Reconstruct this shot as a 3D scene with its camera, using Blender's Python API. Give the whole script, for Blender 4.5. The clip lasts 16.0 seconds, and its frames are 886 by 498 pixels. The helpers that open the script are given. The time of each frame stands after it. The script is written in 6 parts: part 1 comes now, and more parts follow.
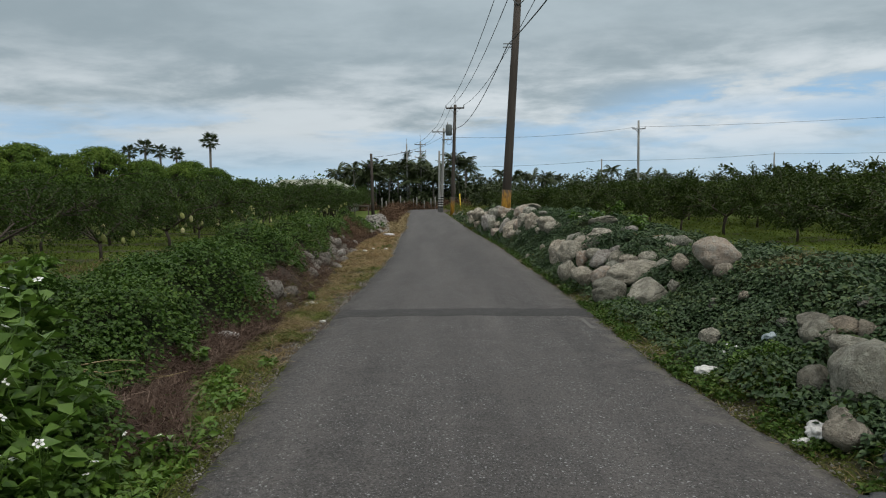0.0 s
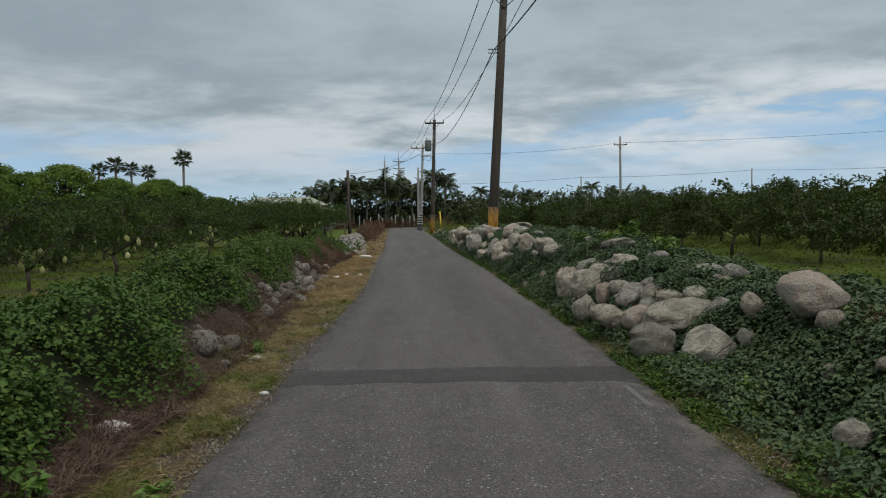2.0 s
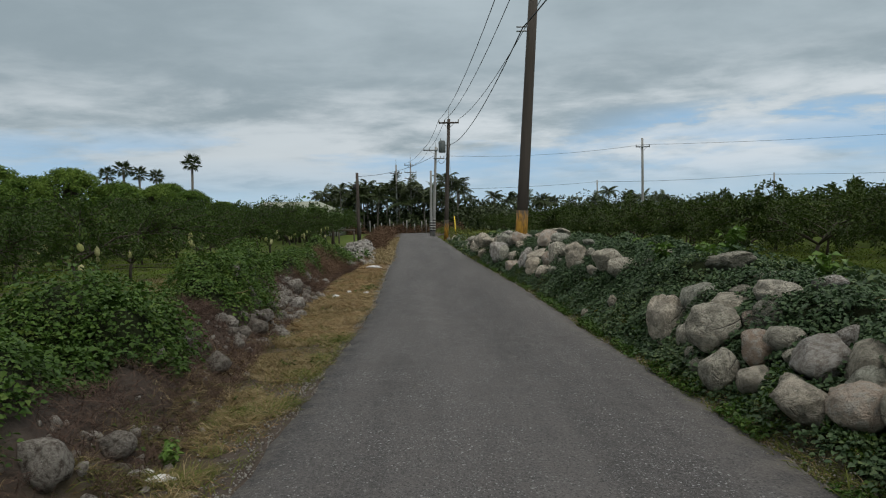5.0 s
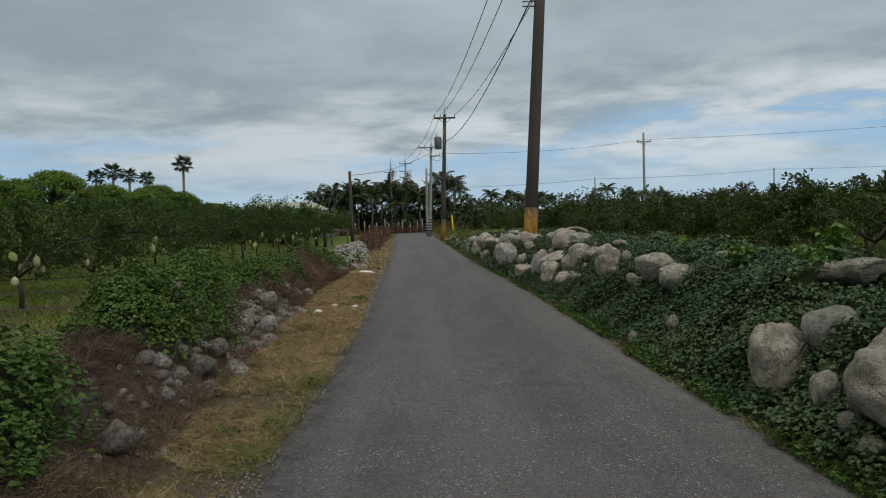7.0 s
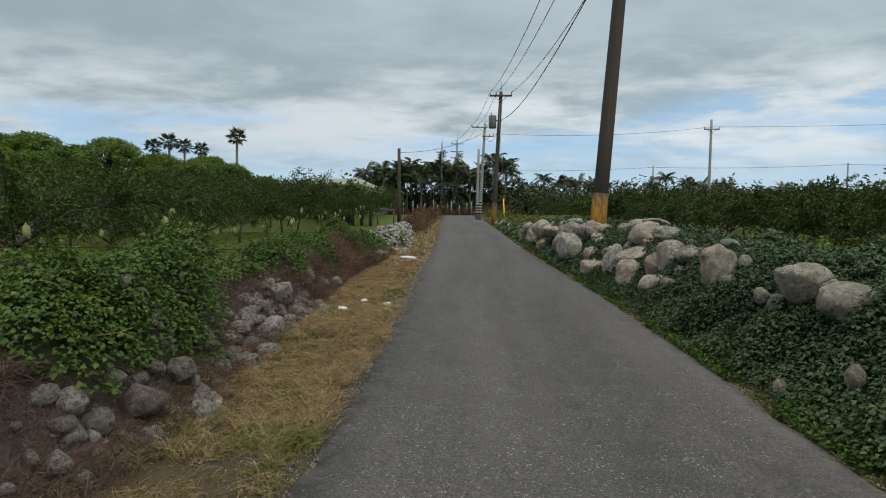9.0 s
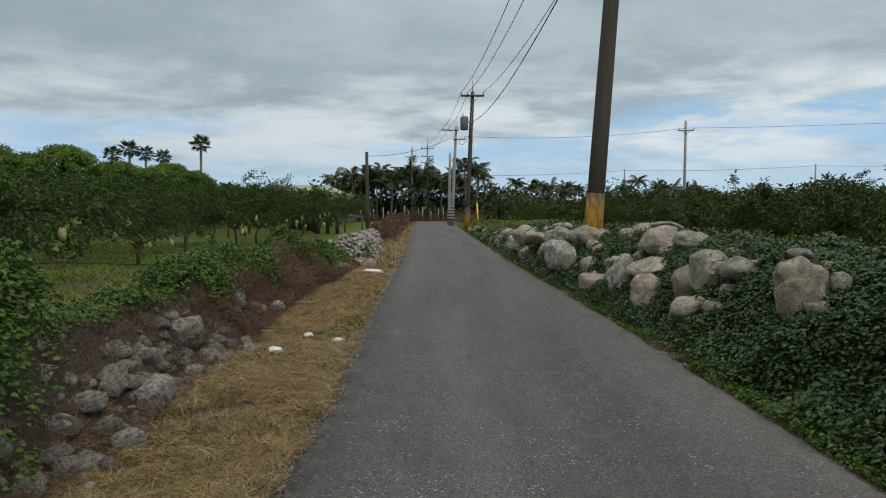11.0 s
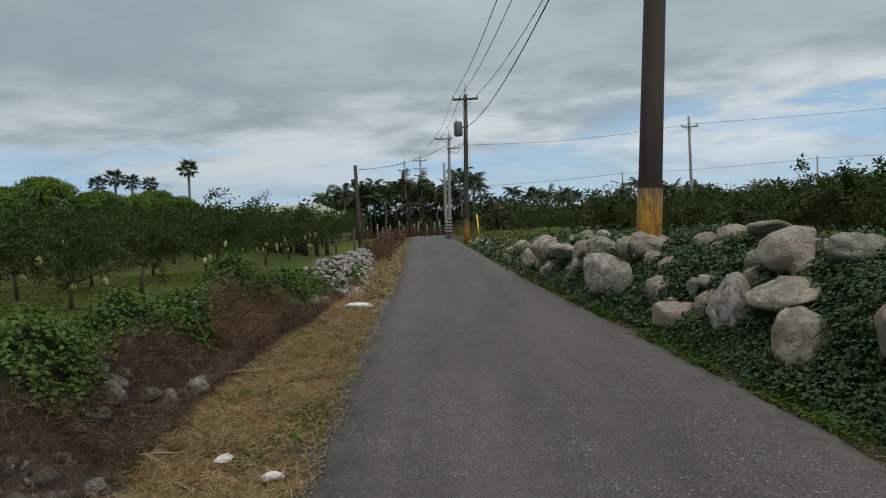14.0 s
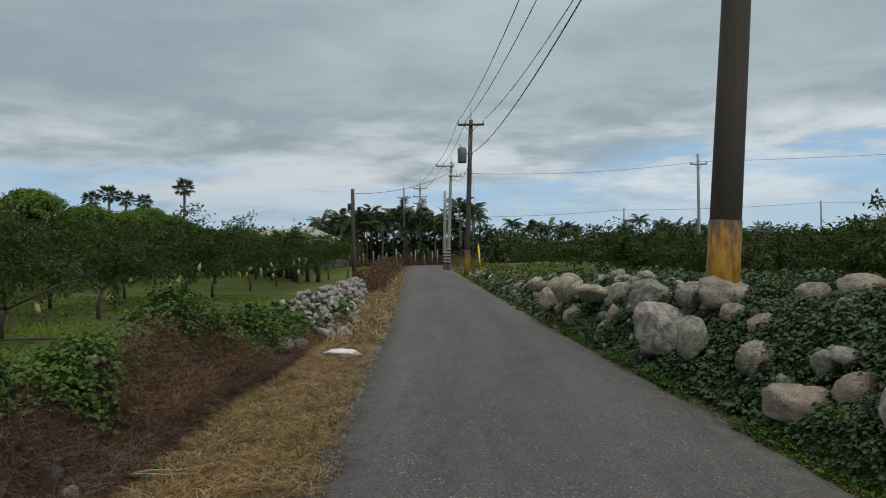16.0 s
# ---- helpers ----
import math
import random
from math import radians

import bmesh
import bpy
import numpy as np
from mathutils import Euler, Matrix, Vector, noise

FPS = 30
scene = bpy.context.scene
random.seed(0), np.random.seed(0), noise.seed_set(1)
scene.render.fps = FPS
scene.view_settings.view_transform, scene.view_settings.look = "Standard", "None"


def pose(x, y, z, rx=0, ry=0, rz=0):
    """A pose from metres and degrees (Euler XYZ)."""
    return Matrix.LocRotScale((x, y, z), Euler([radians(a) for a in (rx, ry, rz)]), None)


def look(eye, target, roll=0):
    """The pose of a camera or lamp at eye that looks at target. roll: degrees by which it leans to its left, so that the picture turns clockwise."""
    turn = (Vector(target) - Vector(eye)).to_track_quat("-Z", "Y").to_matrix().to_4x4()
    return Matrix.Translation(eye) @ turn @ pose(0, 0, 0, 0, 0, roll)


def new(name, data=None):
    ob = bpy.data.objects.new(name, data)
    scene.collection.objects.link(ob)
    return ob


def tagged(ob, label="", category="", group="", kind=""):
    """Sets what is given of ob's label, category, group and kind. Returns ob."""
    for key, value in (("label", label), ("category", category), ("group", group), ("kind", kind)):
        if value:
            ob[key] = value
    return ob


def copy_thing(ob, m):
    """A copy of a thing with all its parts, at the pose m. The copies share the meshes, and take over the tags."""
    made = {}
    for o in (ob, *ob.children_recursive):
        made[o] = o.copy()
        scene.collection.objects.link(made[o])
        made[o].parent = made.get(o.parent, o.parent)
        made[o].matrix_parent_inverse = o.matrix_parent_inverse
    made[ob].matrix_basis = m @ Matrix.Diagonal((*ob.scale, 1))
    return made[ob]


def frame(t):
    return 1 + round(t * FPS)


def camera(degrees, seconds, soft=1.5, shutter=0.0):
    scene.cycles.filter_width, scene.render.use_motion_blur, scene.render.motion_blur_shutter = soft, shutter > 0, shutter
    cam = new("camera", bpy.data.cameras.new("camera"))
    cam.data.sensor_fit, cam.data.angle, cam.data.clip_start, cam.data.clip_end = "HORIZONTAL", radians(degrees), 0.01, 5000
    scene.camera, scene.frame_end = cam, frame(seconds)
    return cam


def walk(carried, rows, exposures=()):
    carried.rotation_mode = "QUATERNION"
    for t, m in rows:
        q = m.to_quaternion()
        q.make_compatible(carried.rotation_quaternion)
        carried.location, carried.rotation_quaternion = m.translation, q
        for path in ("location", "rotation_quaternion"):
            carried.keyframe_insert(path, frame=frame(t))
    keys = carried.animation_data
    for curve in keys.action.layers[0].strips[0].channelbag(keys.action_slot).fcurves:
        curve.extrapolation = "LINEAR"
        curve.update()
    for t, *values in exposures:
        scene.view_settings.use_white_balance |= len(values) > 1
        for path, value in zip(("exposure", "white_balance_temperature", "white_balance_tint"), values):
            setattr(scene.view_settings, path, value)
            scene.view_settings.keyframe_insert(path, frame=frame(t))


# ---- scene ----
cam = camera(68.5, 16.0, soft=1.1)
PATH = [
    (0, (0.485, 0.089, 1.33), (0.47, 2.083, 1.181), -0.9),
    (0.5, (0.457, 0.608, 1.328), (0.473, 2.602, 1.179), -0.7),
    (1, (0.461, 1.127, 1.336), (0.524, 3.122, 1.214), -1.2),
    (1.5, (0.428, 1.616, 1.373), (0.458, 3.613, 1.266), 0.6),
    (2, (0.389, 2.13, 1.371), (0.44, 4.127, 1.274), -1.2),
    (2.5, (0.343, 2.622, 1.358), (0.346, 4.621, 1.293), -1.7),
    (3, (0.289, 3.134, 1.357), (0.246, 5.131, 1.257), -1.5),
    (3.5, (0.312, 3.645, 1.369), (0.268, 5.645, 1.336), -2.7),
    (4, (0.295, 4.127, 1.387), (0.212, 6.124, 1.307), -1.2),
    (4.5, (0.247, 4.657, 1.393), (0.218, 6.653, 1.272), -0.7),
    (4.7, (0.227, 4.868, 1.367), (0.236, 6.867, 1.289), -0.9),
    (6.8, (0.108, 7.012, 1.367), (0.14, 9.009, 1.254), -1.6),
    (7, (0.117, 7.212, 1.373), (0.147, 9.21, 1.291), -1.8),
    (7.5, (0.126, 7.726, 1.38), (0.074, 9.721, 1.25), -1.7),
    (8, (0.092, 8.262, 1.37), (0.067, 10.252, 1.177), -0.5),
    (8.5, (0.115, 8.774, 1.389), (0.007, 10.76, 1.181), -2.0),
    (9, (0.039, 9.276, 1.379), (-0.077, 11.268, 1.244), 0.7),
    (9.2, (0.025, 9.483, 1.411), (-0.055, 11.477, 1.278), 1.2),
    (11.3, (-0.052, 11.799, 1.302), (-0.059, 13.796, 1.187), -0.7),
    (11.5, (-0.055, 12.012, 1.28), (-0.062, 14.006, 1.115), -1.5),
    (12, (-0.064, 12.528, 1.294), (-0.083, 14.522, 1.13), -1.5),
    (12.5, (-0.102, 13.059, 1.322), (-0.158, 15.058, 1.286), 0.5),
    (13, (-0.134, 13.604, 1.334), (-0.181, 15.603, 1.291), -2.4),
    (13.5, (-0.153, 14.128, 1.343), (-0.234, 16.122, 1.209), -2.8),
    (14, (-0.2, 14.663, 1.328), (-0.221, 16.661, 1.253), -3.1),
    (14.5, (-0.239, 15.193, 1.318), (-0.359, 17.188, 1.249), -2.4),
    (15, (-0.295, 15.742, 1.314), (-0.368, 17.74, 1.31), -1.0),
    (15.5, (-0.359, 16.279, 1.33), (-0.369, 18.279, 1.373), -1.2),
    (16, (-0.382, 16.823, 1.358), (-0.388, 18.823, 1.374), -0.8),
]
walk(cam, [(t, look(eye, target, roll)) for t, eye, target, roll in PATH], exposures=[(0, 0.02), (0.5, 0.08), (1.5, 0.09), (2, -0.07), (2.5, -0.07), (3.5, 0.0), (4.5, -0.03), (6.8, -0.12), (7.5, -0.04), (8, 0.03), (9, 0.13), (11.5, 0.08), (12, 0.07), (12.5, 0.0), (14, -0.04), (15.5, 0.0), (16, -0.04)])

# ---- sky and light ----
SUN_ELEVATION, SUN_TURN = radians(52), radians(150)
world = bpy.data.worlds.new("world")
scene.world = world
world.use_nodes = True


def wire(tree, a, out, b, inp):
    tree.links.new(a.outputs[out], b.inputs[inp])


def node(tree, kind, **inputs):
    """A node with the values of some of its inputs, by name or number."""
    n = tree.nodes.new("ShaderNode" + kind)
    for key, value in inputs.items():
        n.inputs[int(key[1:]) if key[0] == "i" and key[1:].isdigit() else key.replace("_", " ")].default_value = value
    return n


def maths(tree, what, a, b=None, clamp=False):
    n = tree.nodes.new("ShaderNodeMath")
    n.operation, n.use_clamp = what, clamp
    for k, v in enumerate((a, b)):
        if v is None:
            continue
        if isinstance(v, (int, float)):
            n.inputs[k].default_value = v
        else:
            tree.links.new(v, n.inputs[k])
    return n.outputs[0]


def smooth(tree, v, a, b):
    n = tree.nodes.new("ShaderNodeMapRange")
    n.interpolation_type = "SMOOTHSTEP"
    tree.links.new(v, n.inputs[0])
    n.inputs[1].default_value, n.inputs[2].default_value = a, b
    return n.outputs[0]


def blend(tree, fac, a, b, how="MIX"):
    """A colour mix; a and b are colours or sockets."""
    n = tree.nodes.new("ShaderNodeMix")
    n.data_type, n.blend_type = "RGBA", how
    for k, v in ((0, fac), (6, a), (7, b)):
        if isinstance(v, (int, float)):
            n.inputs[k].default_value = v
        elif isinstance(v, tuple):
            n.inputs[k].default_value = (*v, 1)
        else:
            tree.links.new(v, n.inputs[k])
    return n.outputs[2]


def grain(tree, where, scale, detail=4.0, rough=0.55, stretch=None, swirl=0.0):
    if stretch:
        m = tree.nodes.new("ShaderNodeMapping")
        m.inputs["Scale"].default_value = stretch
        tree.links.new(where, m.inputs[0])
        where = m.outputs[0]
    n = node(tree, "TexNoise", Scale=scale, Detail=detail, Roughness=rough, Distortion=swirl)
    tree.links.new(where, n.inputs["Vector"])
    return n.outputs[0]


def build_sky():
    t = world.node_tree
    t.nodes.clear()
    sky = t.nodes.new("ShaderNodeTexSky")
    sky.sky_type, sky.sun_disc = "NISHITA", False
    sky.sun_elevation, sky.sun_rotation = SUN_ELEVATION, SUN_TURN
    sky.dust_density, sky.ozone_density = 0.6, 2.0
    where = t.nodes.new("ShaderNodeTexCoord").outputs["Generated"]
    part = t.nodes.new("ShaderNodeSeparateXYZ")
    t.links.new(where, part.inputs[0])
    x, y, z = part.outputs
    up = maths(t, "MAXIMUM", z, 0.0)
    flat = maths(t, "ADD", up, 0.17)
    deck = t.nodes.new("ShaderNodeCombineXYZ")
    t.links.new(maths(t, "DIVIDE", x, flat), deck.inputs[0])
    t.links.new(maths(t, "DIVIDE", y, flat), deck.inputs[1])
    big = grain(t, deck.outputs[0], 0.8, 3.0, 0.45, (0.8, 1.0, 1.0), 0.1)
    fine = grain(t, deck.outputs[0], 2.5, 10.0, 0.60, (0.8, 1.0, 1.0), 0.2)
    bands = grain(t, where, 1.8, 9.0, 0.58, (1.0, 1.0, 5.5), 0.15)
    lump = maths(t, "ADD", maths(t, "ADD", maths(t, "MULTIPLY", big, 0.45), maths(t, "MULTIPLY", fine, 0.32)), maths(t, "MULTIPLY", bands, 0.23))
    lump = maths(t, "ADD", lump, maths(t, "MULTIPLY", x, 0.10))
    shade = smooth(t, lump, 0.37, 0.64)
    grey = blend(t, shade, (0.298, 0.370, 0.412), (0.445, 0.528, 0.575))
    # the deck thins out towards the horizon and lets bright cloud and pale blue through
    streak = maths(t, "ADD", maths(t, "MULTIPLY", bands, 0.6), maths(t, "MULTIPLY", fine, 0.4))
    bright = maths(t, "MULTIPLY", maths(t, "MULTIPLY", smooth(t, streak, 0.43, 0.60), maths(t, "ADD", 0.62, maths(t, "MULTIPLY", smooth(t, x, -0.35, 0.25), 0.38))), maths(t, "SUBTRACT", 1.0, smooth(t, z, 0.14, 0.26)))
    cloud = blend(t, bright, grey, (0.68, 0.735, 0.77))
    clear = blend(t, smooth(t, z, 0.0, 0.13), (0.43, 0.57, 0.675), (0.30, 0.49, 0.70))
    blue = blend(t, 0.006, clear, sky.outputs[0], "ADD")
    low = grain(t, where, 1.9, 9.0, 0.60, (1.0, 1.0, 6.0), 0.15)
    cover = maths(t, "ADD", maths(t, "MULTIPLY", smooth(t, low, 0.44, 0.60), 0.9), smooth(t, z, 0.09, 0.15), True)
    # a gap in the deck lets blue sky through on one side
    gap = maths(t, "MULTIPLY", maths(t, "MULTIPLY", smooth(t, x, 0.15, 0.38), smooth(t, z, 0.08, 0.11)), maths(t, "SUBTRACT", 1.0, smooth(t, z, 0.135, 0.175)))
    gap = maths(t, "MULTIPLY", gap, maths(t, "SUBTRACT", 1.0, smooth(t, streak, 0.46, 0.53)))
    cover = maths(t, "SUBTRACT", cover, maths(t, "MULTIPLY", gap, 1.0), True)
    thin = maths(t, "MULTIPLY", cover, smooth(t, z, 0.015, 0.10))
    colour = blend(t, thin, blue, cloud)
    # an overcast sky grows brighter towards the zenith
    high = smooth(t, z, 0.34, 0.60)
    colour = blend(t, high, colour, blend(t, shade, (0.405, 0.405, 0.390), (0.535, 0.535, 0.515)))
    gain = maths(t, "ADD", 1.0, maths(t, "MULTIPLY", smooth(t, z, 0.30, 0.95), 1.6))
    back = node(t, "Background", Strength=1.0)
    t.links.new(colour, back.inputs[0])
    t.links.new(gain, back.inputs[1])
    out = t.nodes.new("ShaderNodeOutputWorld")
    wire(t, back, 0, out, 0)


build_sky()
sun = new("sun", bpy.data.lights.new("sun", "SUN"))
sun.data.energy, sun.data.angle, sun.data.color = 0.95, radians(25), (1.0, 0.96, 0.89)
sun.rotation_euler = (radians(90) - SUN_ELEVATION, 0, radians(180) - SUN_TURN)


# ---- materials ----
def material(name, build, rough=0.8, metal=0.0, spec=0.3):
    """A material whose base colour build() makes from the node tree and the place; build may return (colour, height for relief, depth)."""
    m = bpy.data.materials.new(name)
    m.use_nodes = True
    t = m.node_tree
    t.nodes.clear()
    out, main = t.nodes.new("ShaderNodeOutputMaterial"), node(t, "BsdfPrincipled", Roughness=rough, Metallic=metal)
    main.inputs["Specular IOR Level"].default_value = spec
    wire(t, main, 0, out, 0)
    where = t.nodes.new("ShaderNodeTexCoord").outputs["Object"]
    made = build(t, where)
    colour, relief, depth = made if isinstance(made, tuple) and len(made) == 3 and not isinstance(made[0], float) else (made, None, 0)
    if isinstance(colour, tuple):
        main.inputs["Base Color"].default_value = (*colour, 1)
    else:
        t.links.new(colour, main.inputs["Base Color"])
    if relief is not None:
        b = node(t, "Bump", Strength=1.0, Distance=depth)
        t.links.new(relief, b.inputs["Height"])
        wire(t, b, 0, main, "Normal")
    return m


def ramped(tree, fac, *stops):
    n = tree.nodes.new("ShaderNodeValToRGB")
    e = n.color_ramp.elements
    while len(e) < len(stops):
        e.new(0.5)
    for one, (at, colour) in zip(e, stops):
        one.position, one.color = at, (*colour, 1)
    tree.links.new(fac, n.inputs[0])
    return n.outputs[0]


def attribute(tree, name):
    n = tree.nodes.new("ShaderNodeAttribute")
    n.attribute_name = name
    return n.outputs["Fac"]


def island(tree):
    return tree.nodes.new("ShaderNodeNewGeometry").outputs["Random Per Island"]


def by_object(tree):
    return tree.nodes.new("ShaderNodeObjectInfo").outputs["Random"]


def ground_look(t, p):
    coarse, fine = grain(t, p, 1.3, 5), grain(t, p, 28, 5, 0.7)
    soil = blend(t, fine, (0.036, 0.028, 0.024), (0.125, 0.103, 0.088))
    straw = blend(t, grain(t, p, 60, 4, 0.7), (0.042, 0.033, 0.021), (0.125, 0.099, 0.062))
    green = blend(t, coarse, (0.048, 0.078, 0.013), (0.108, 0.152, 0.024))
    # shade below the vine leaves, put into the ground colour as near-black green
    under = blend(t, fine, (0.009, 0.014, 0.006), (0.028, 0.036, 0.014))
    c = blend(t, maths(t, "MULTIPLY", attribute(t, "straw"), smooth(t, grain(t, p, 2.4, 4, 0.6), 0.40, 0.54)), soil, straw)
    c = blend(t, maths(t, "MULTIPLY", attribute(t, "grass"), smooth(t, coarse, 0.3, 0.5)), c, green)
    # this painted shade covers the ground wherever vines grow, so leaf gaps look deep
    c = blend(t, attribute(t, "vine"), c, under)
    return c, fine, 0.02


def chipped(t, p, size, share, where):
    """Single chips of stone in the asphalt: a share of the cells of that size, and a second random value."""
    cells = node(t, "TexVoronoi", Scale=1.0 / size)
    t.links.new(p, cells.inputs["Vector"])
    split = t.nodes.new("ShaderNodeSeparateColor")
    t.links.new(cells.outputs["Color"], split.inputs[0])
    inside = smooth(t, cells.outputs["Distance"], 0.55, 0.30)
    return maths(t, "MULTIPLY", maths(t, "MULTIPLY", smooth(t, split.outputs[0], 1 - share, 1 - share * 0.6), inside), where), split.outputs[1], cells.outputs["Distance"]


def asphalt(t, p, dark, pale, worn):
    speck = grain(t, p, 55, 4, 0.8)
    stain, mid = grain(t, p, 0.45, 5, 0.6, (2.6, 0.22, 1)), grain(t, p, 5, 5, 0.65)
    base = blend(t, smooth(t, stain, 0.3, 0.7), dark, pale)
    base = blend(t, maths(t, "MULTIPLY", smooth(t, mid, 0.40, 0.66), 0.35), base, (0.112, 0.103, 0.099))
    base = blend(t, maths(t, "MULTIPLY", smooth(t, speck, 0.5, 0.68), 0.6), base, (0.165, 0.158, 0.153))
    base = blend(t, maths(t, "MULTIPLY", smooth(t, speck, 0.5, 0.32), 0.75), base, (0.022, 0.021, 0.021))
    patchy = smooth(t, grain(t, p, 1.7, 4, 0.6), 0.30, 0.58)
    small, other, distance = chipped(t, p, 0.0075, 0.13 * worn, patchy)
    large, _, _ = chipped(t, p, 0.016, 0.055 * worn, patchy)
    pit = smooth(t, other, 0.80, 0.95)
    base = blend(t, maths(t, "MULTIPLY", pit, 0.7), base, (0.020, 0.020, 0.021))
    base = blend(t, maths(t, "MULTIPLY", small, 0.8), base, (0.32, 0.325, 0.335))
    base = blend(t, maths(t, "MULTIPLY", large, 0.8), base, (0.35, 0.355, 0.36))
    return base, distance, mid


def road_look(t, p):
    base, distance, mid = asphalt(t, p, (0.050, 0.048, 0.048), (0.105, 0.099, 0.097), 1.0)
    # a few long, dark oily marks and hairline cracks
    oil = smooth(t, grain(t, p, 0.9, 4, 0.6, (2.2, 0.5, 1)), 0.60, 0.74)
    base = blend(t, maths(t, "MULTIPLY", oil, 0.40), base, (0.030, 0.029, 0.030))
    edge = maths(t, "MULTIPLY", attribute(t, "tar"), smooth(t, grain(t, p, 26, 5, 0.75), 0.62, 0.42))
    base = blend(t, maths(t, "MULTIPLY", edge, 0.75), base, (0.026, 0.027, 0.029))
    rim = attribute(t, "rim")
    base = blend(t, maths(t, "MULTIPLY", rim, smooth(t, mid, 0.42, 0.6)), base, (0.150, 0.138, 0.125))
    return base, distance, 0.005


def patch_look(t, p):
    base, distance, _ = asphalt(t, p, (0.026, 0.026, 0.026), (0.050, 0.049, 0.049), 0.35)
    return blend(t, 0.45, base, (0.030, 0.030, 0.030)), distance, 0.004


def rock_look(t, p):
    tone = ramped(t, by_object(t), (0.0, (0.31, 0.30, 0.25)), (0.25, (0.53, 0.485, 0.395)), (0.45, (0.38, 0.385, 0.325)), (0.6, (0.58, 0.55, 0.46)), (0.8, (0.51, 0.42, 0.325)), (1.0, (0.66, 0.635, 0.545)))
    n = grain(t, p, 3.2, 7, 0.68, None, 0.4)
    vein = node(t, "TexVoronoi", Scale=2.6)
    vein.feature = "DISTANCE_TO_EDGE"
    warp = blend(t, 0.35, p, grain(t, p, 3.0, 5))
    t.links.new(warp, vein.inputs["Vector"])
    crack = maths(t, "MULTIPLY", maths(t, "SUBTRACT", 1.0, smooth(t, vein.outputs["Distance"], 0.0, 0.035)), smooth(t, grain(t, p, 2.0, 3), 0.45, 0.62))
    c = blend(t, smooth(t, n, 0.36, 0.60), blend(t, 0.55, tone, (0.085, 0.08, 0.062)), tone)
    c = blend(t, maths(t, "MULTIPLY", smooth(t, grain(t, p, 9, 7, 0.72), 0.48, 0.66), 0.62), c, (0.13, 0.13, 0.095))
    c = blend(t, maths(t, "MULTIPLY", smooth(t, grain(t, p, 5.5, 5, 0.7, (1.0, 1.0, 2.4)), 0.58, 0.70), 0.35), c, (0.34, 0.27, 0.20))
    c = blend(t, maths(t, "MULTIPLY", smooth(t, grain(t, p, 30, 5, 0.7), 0.58, 0.70), 0.7), c, (0.56, 0.555, 0.52))
    c = blend(t, maths(t, "MULTIPLY", smooth(t, grain(t, p, 48, 4, 0.7), 0.56, 0.68), 0.6), c, (0.10, 0.10, 0.085))
    c = blend(t, maths(t, "MULTIPLY", crack, 0.7), c, (0.07, 0.065, 0.055))
    relief = maths(t, "SUBTRACT", maths(t, "ADD", n, maths(t, "MULTIPLY", grain(t, p, 20, 6, 0.75), 0.5)), maths(t, "MULTIPLY", crack, 0.35))
    return c, relief, 0.09


def pale_rock_look(t, p):
    n = grain(t, p, 7, 7, 0.7)
    tone = blend(t, by_object(t), (0.28, 0.27, 0.25), (0.45, 0.435, 0.405))
    c = blend(t, smooth(t, n, 0.38, 0.62), (0.17, 0.15, 0.13), tone)
    return c, n, 0.05


def field_rock_look(t, p):
    n = grain(t, p, 6, 7, 0.7)
    tone = blend(t, by_object(t), (0.165, 0.150, 0.130), (0.34, 0.32, 0.285))
    c = blend(t, smooth(t, n, 0.34, 0.60), (0.075, 0.060, 0.050), tone)
    return blend(t, smooth(t, grain(t, p, 20, 5, 0.7), 0.58, 0.7), c, (0.42, 0.39, 0.36)), n, 0.05


def rust_rock_look(t, p):
    n = grain(t, p, 5, 7, 0.68)
    tone = blend(t, by_object(t), (0.31, 0.235, 0.18), (0.43, 0.36, 0.295))
    c = blend(t, smooth(t, n, 0.42, 0.66), tone, (0.42, 0.395, 0.35))
    c = blend(t, maths(t, "MULTIPLY", smooth(t, grain(t, p, 9, 6, 0.72), 0.52, 0.68), 0.55), c, (0.13, 0.10, 0.08))
    return c, maths(t, "ADD", n, maths(t, "MULTIPLY", grain(t, p, 22, 5, 0.7), 0.45)), 0.07


def leafy(name, stops, through_light=0.25, rough=0.5, spec=0.35, tufts=1.1, apart=0.12):
    """Leaves: a colour for each leaf, gloss, and some light that comes through."""
    m = bpy.data.materials.new(name)
    m.use_nodes = True
    t = m.node_tree
    t.nodes.clear()
    out, mix = t.nodes.new("ShaderNodeOutputMaterial"), t.nodes.new("ShaderNodeMixShader")
    main, thin = node(t, "BsdfPrincipled", Roughness=rough), t.nodes.new("ShaderNodeBsdfTranslucent")
    main.inputs["Specular IOR Level"].default_value = spec
    where = t.nodes.new("ShaderNodeTexCoord").outputs["Object"]
    tuft = maths(t, "ADD", maths(t, "MULTIPLY", island(t), 0.46), maths(t, "MULTIPLY", grain(t, where, tufts, 4, 0.6), 0.70))
    c = ramped(t, maths(t, "ADD", tuft, maths(t, "ADD", maths(t, "MULTIPLY", by_object(t), apart), 0.06 - apart / 2)), *stops)
    t.links.new(c, main.inputs["Base Color"])
    t.links.new(c, thin.inputs[0])
    mix.inputs[0].default_value = through_light
    wire(t, main, 0, mix, 1)
    wire(t, thin, 0, mix, 2)
    wire(t, mix, 0, out, 0)
    return m


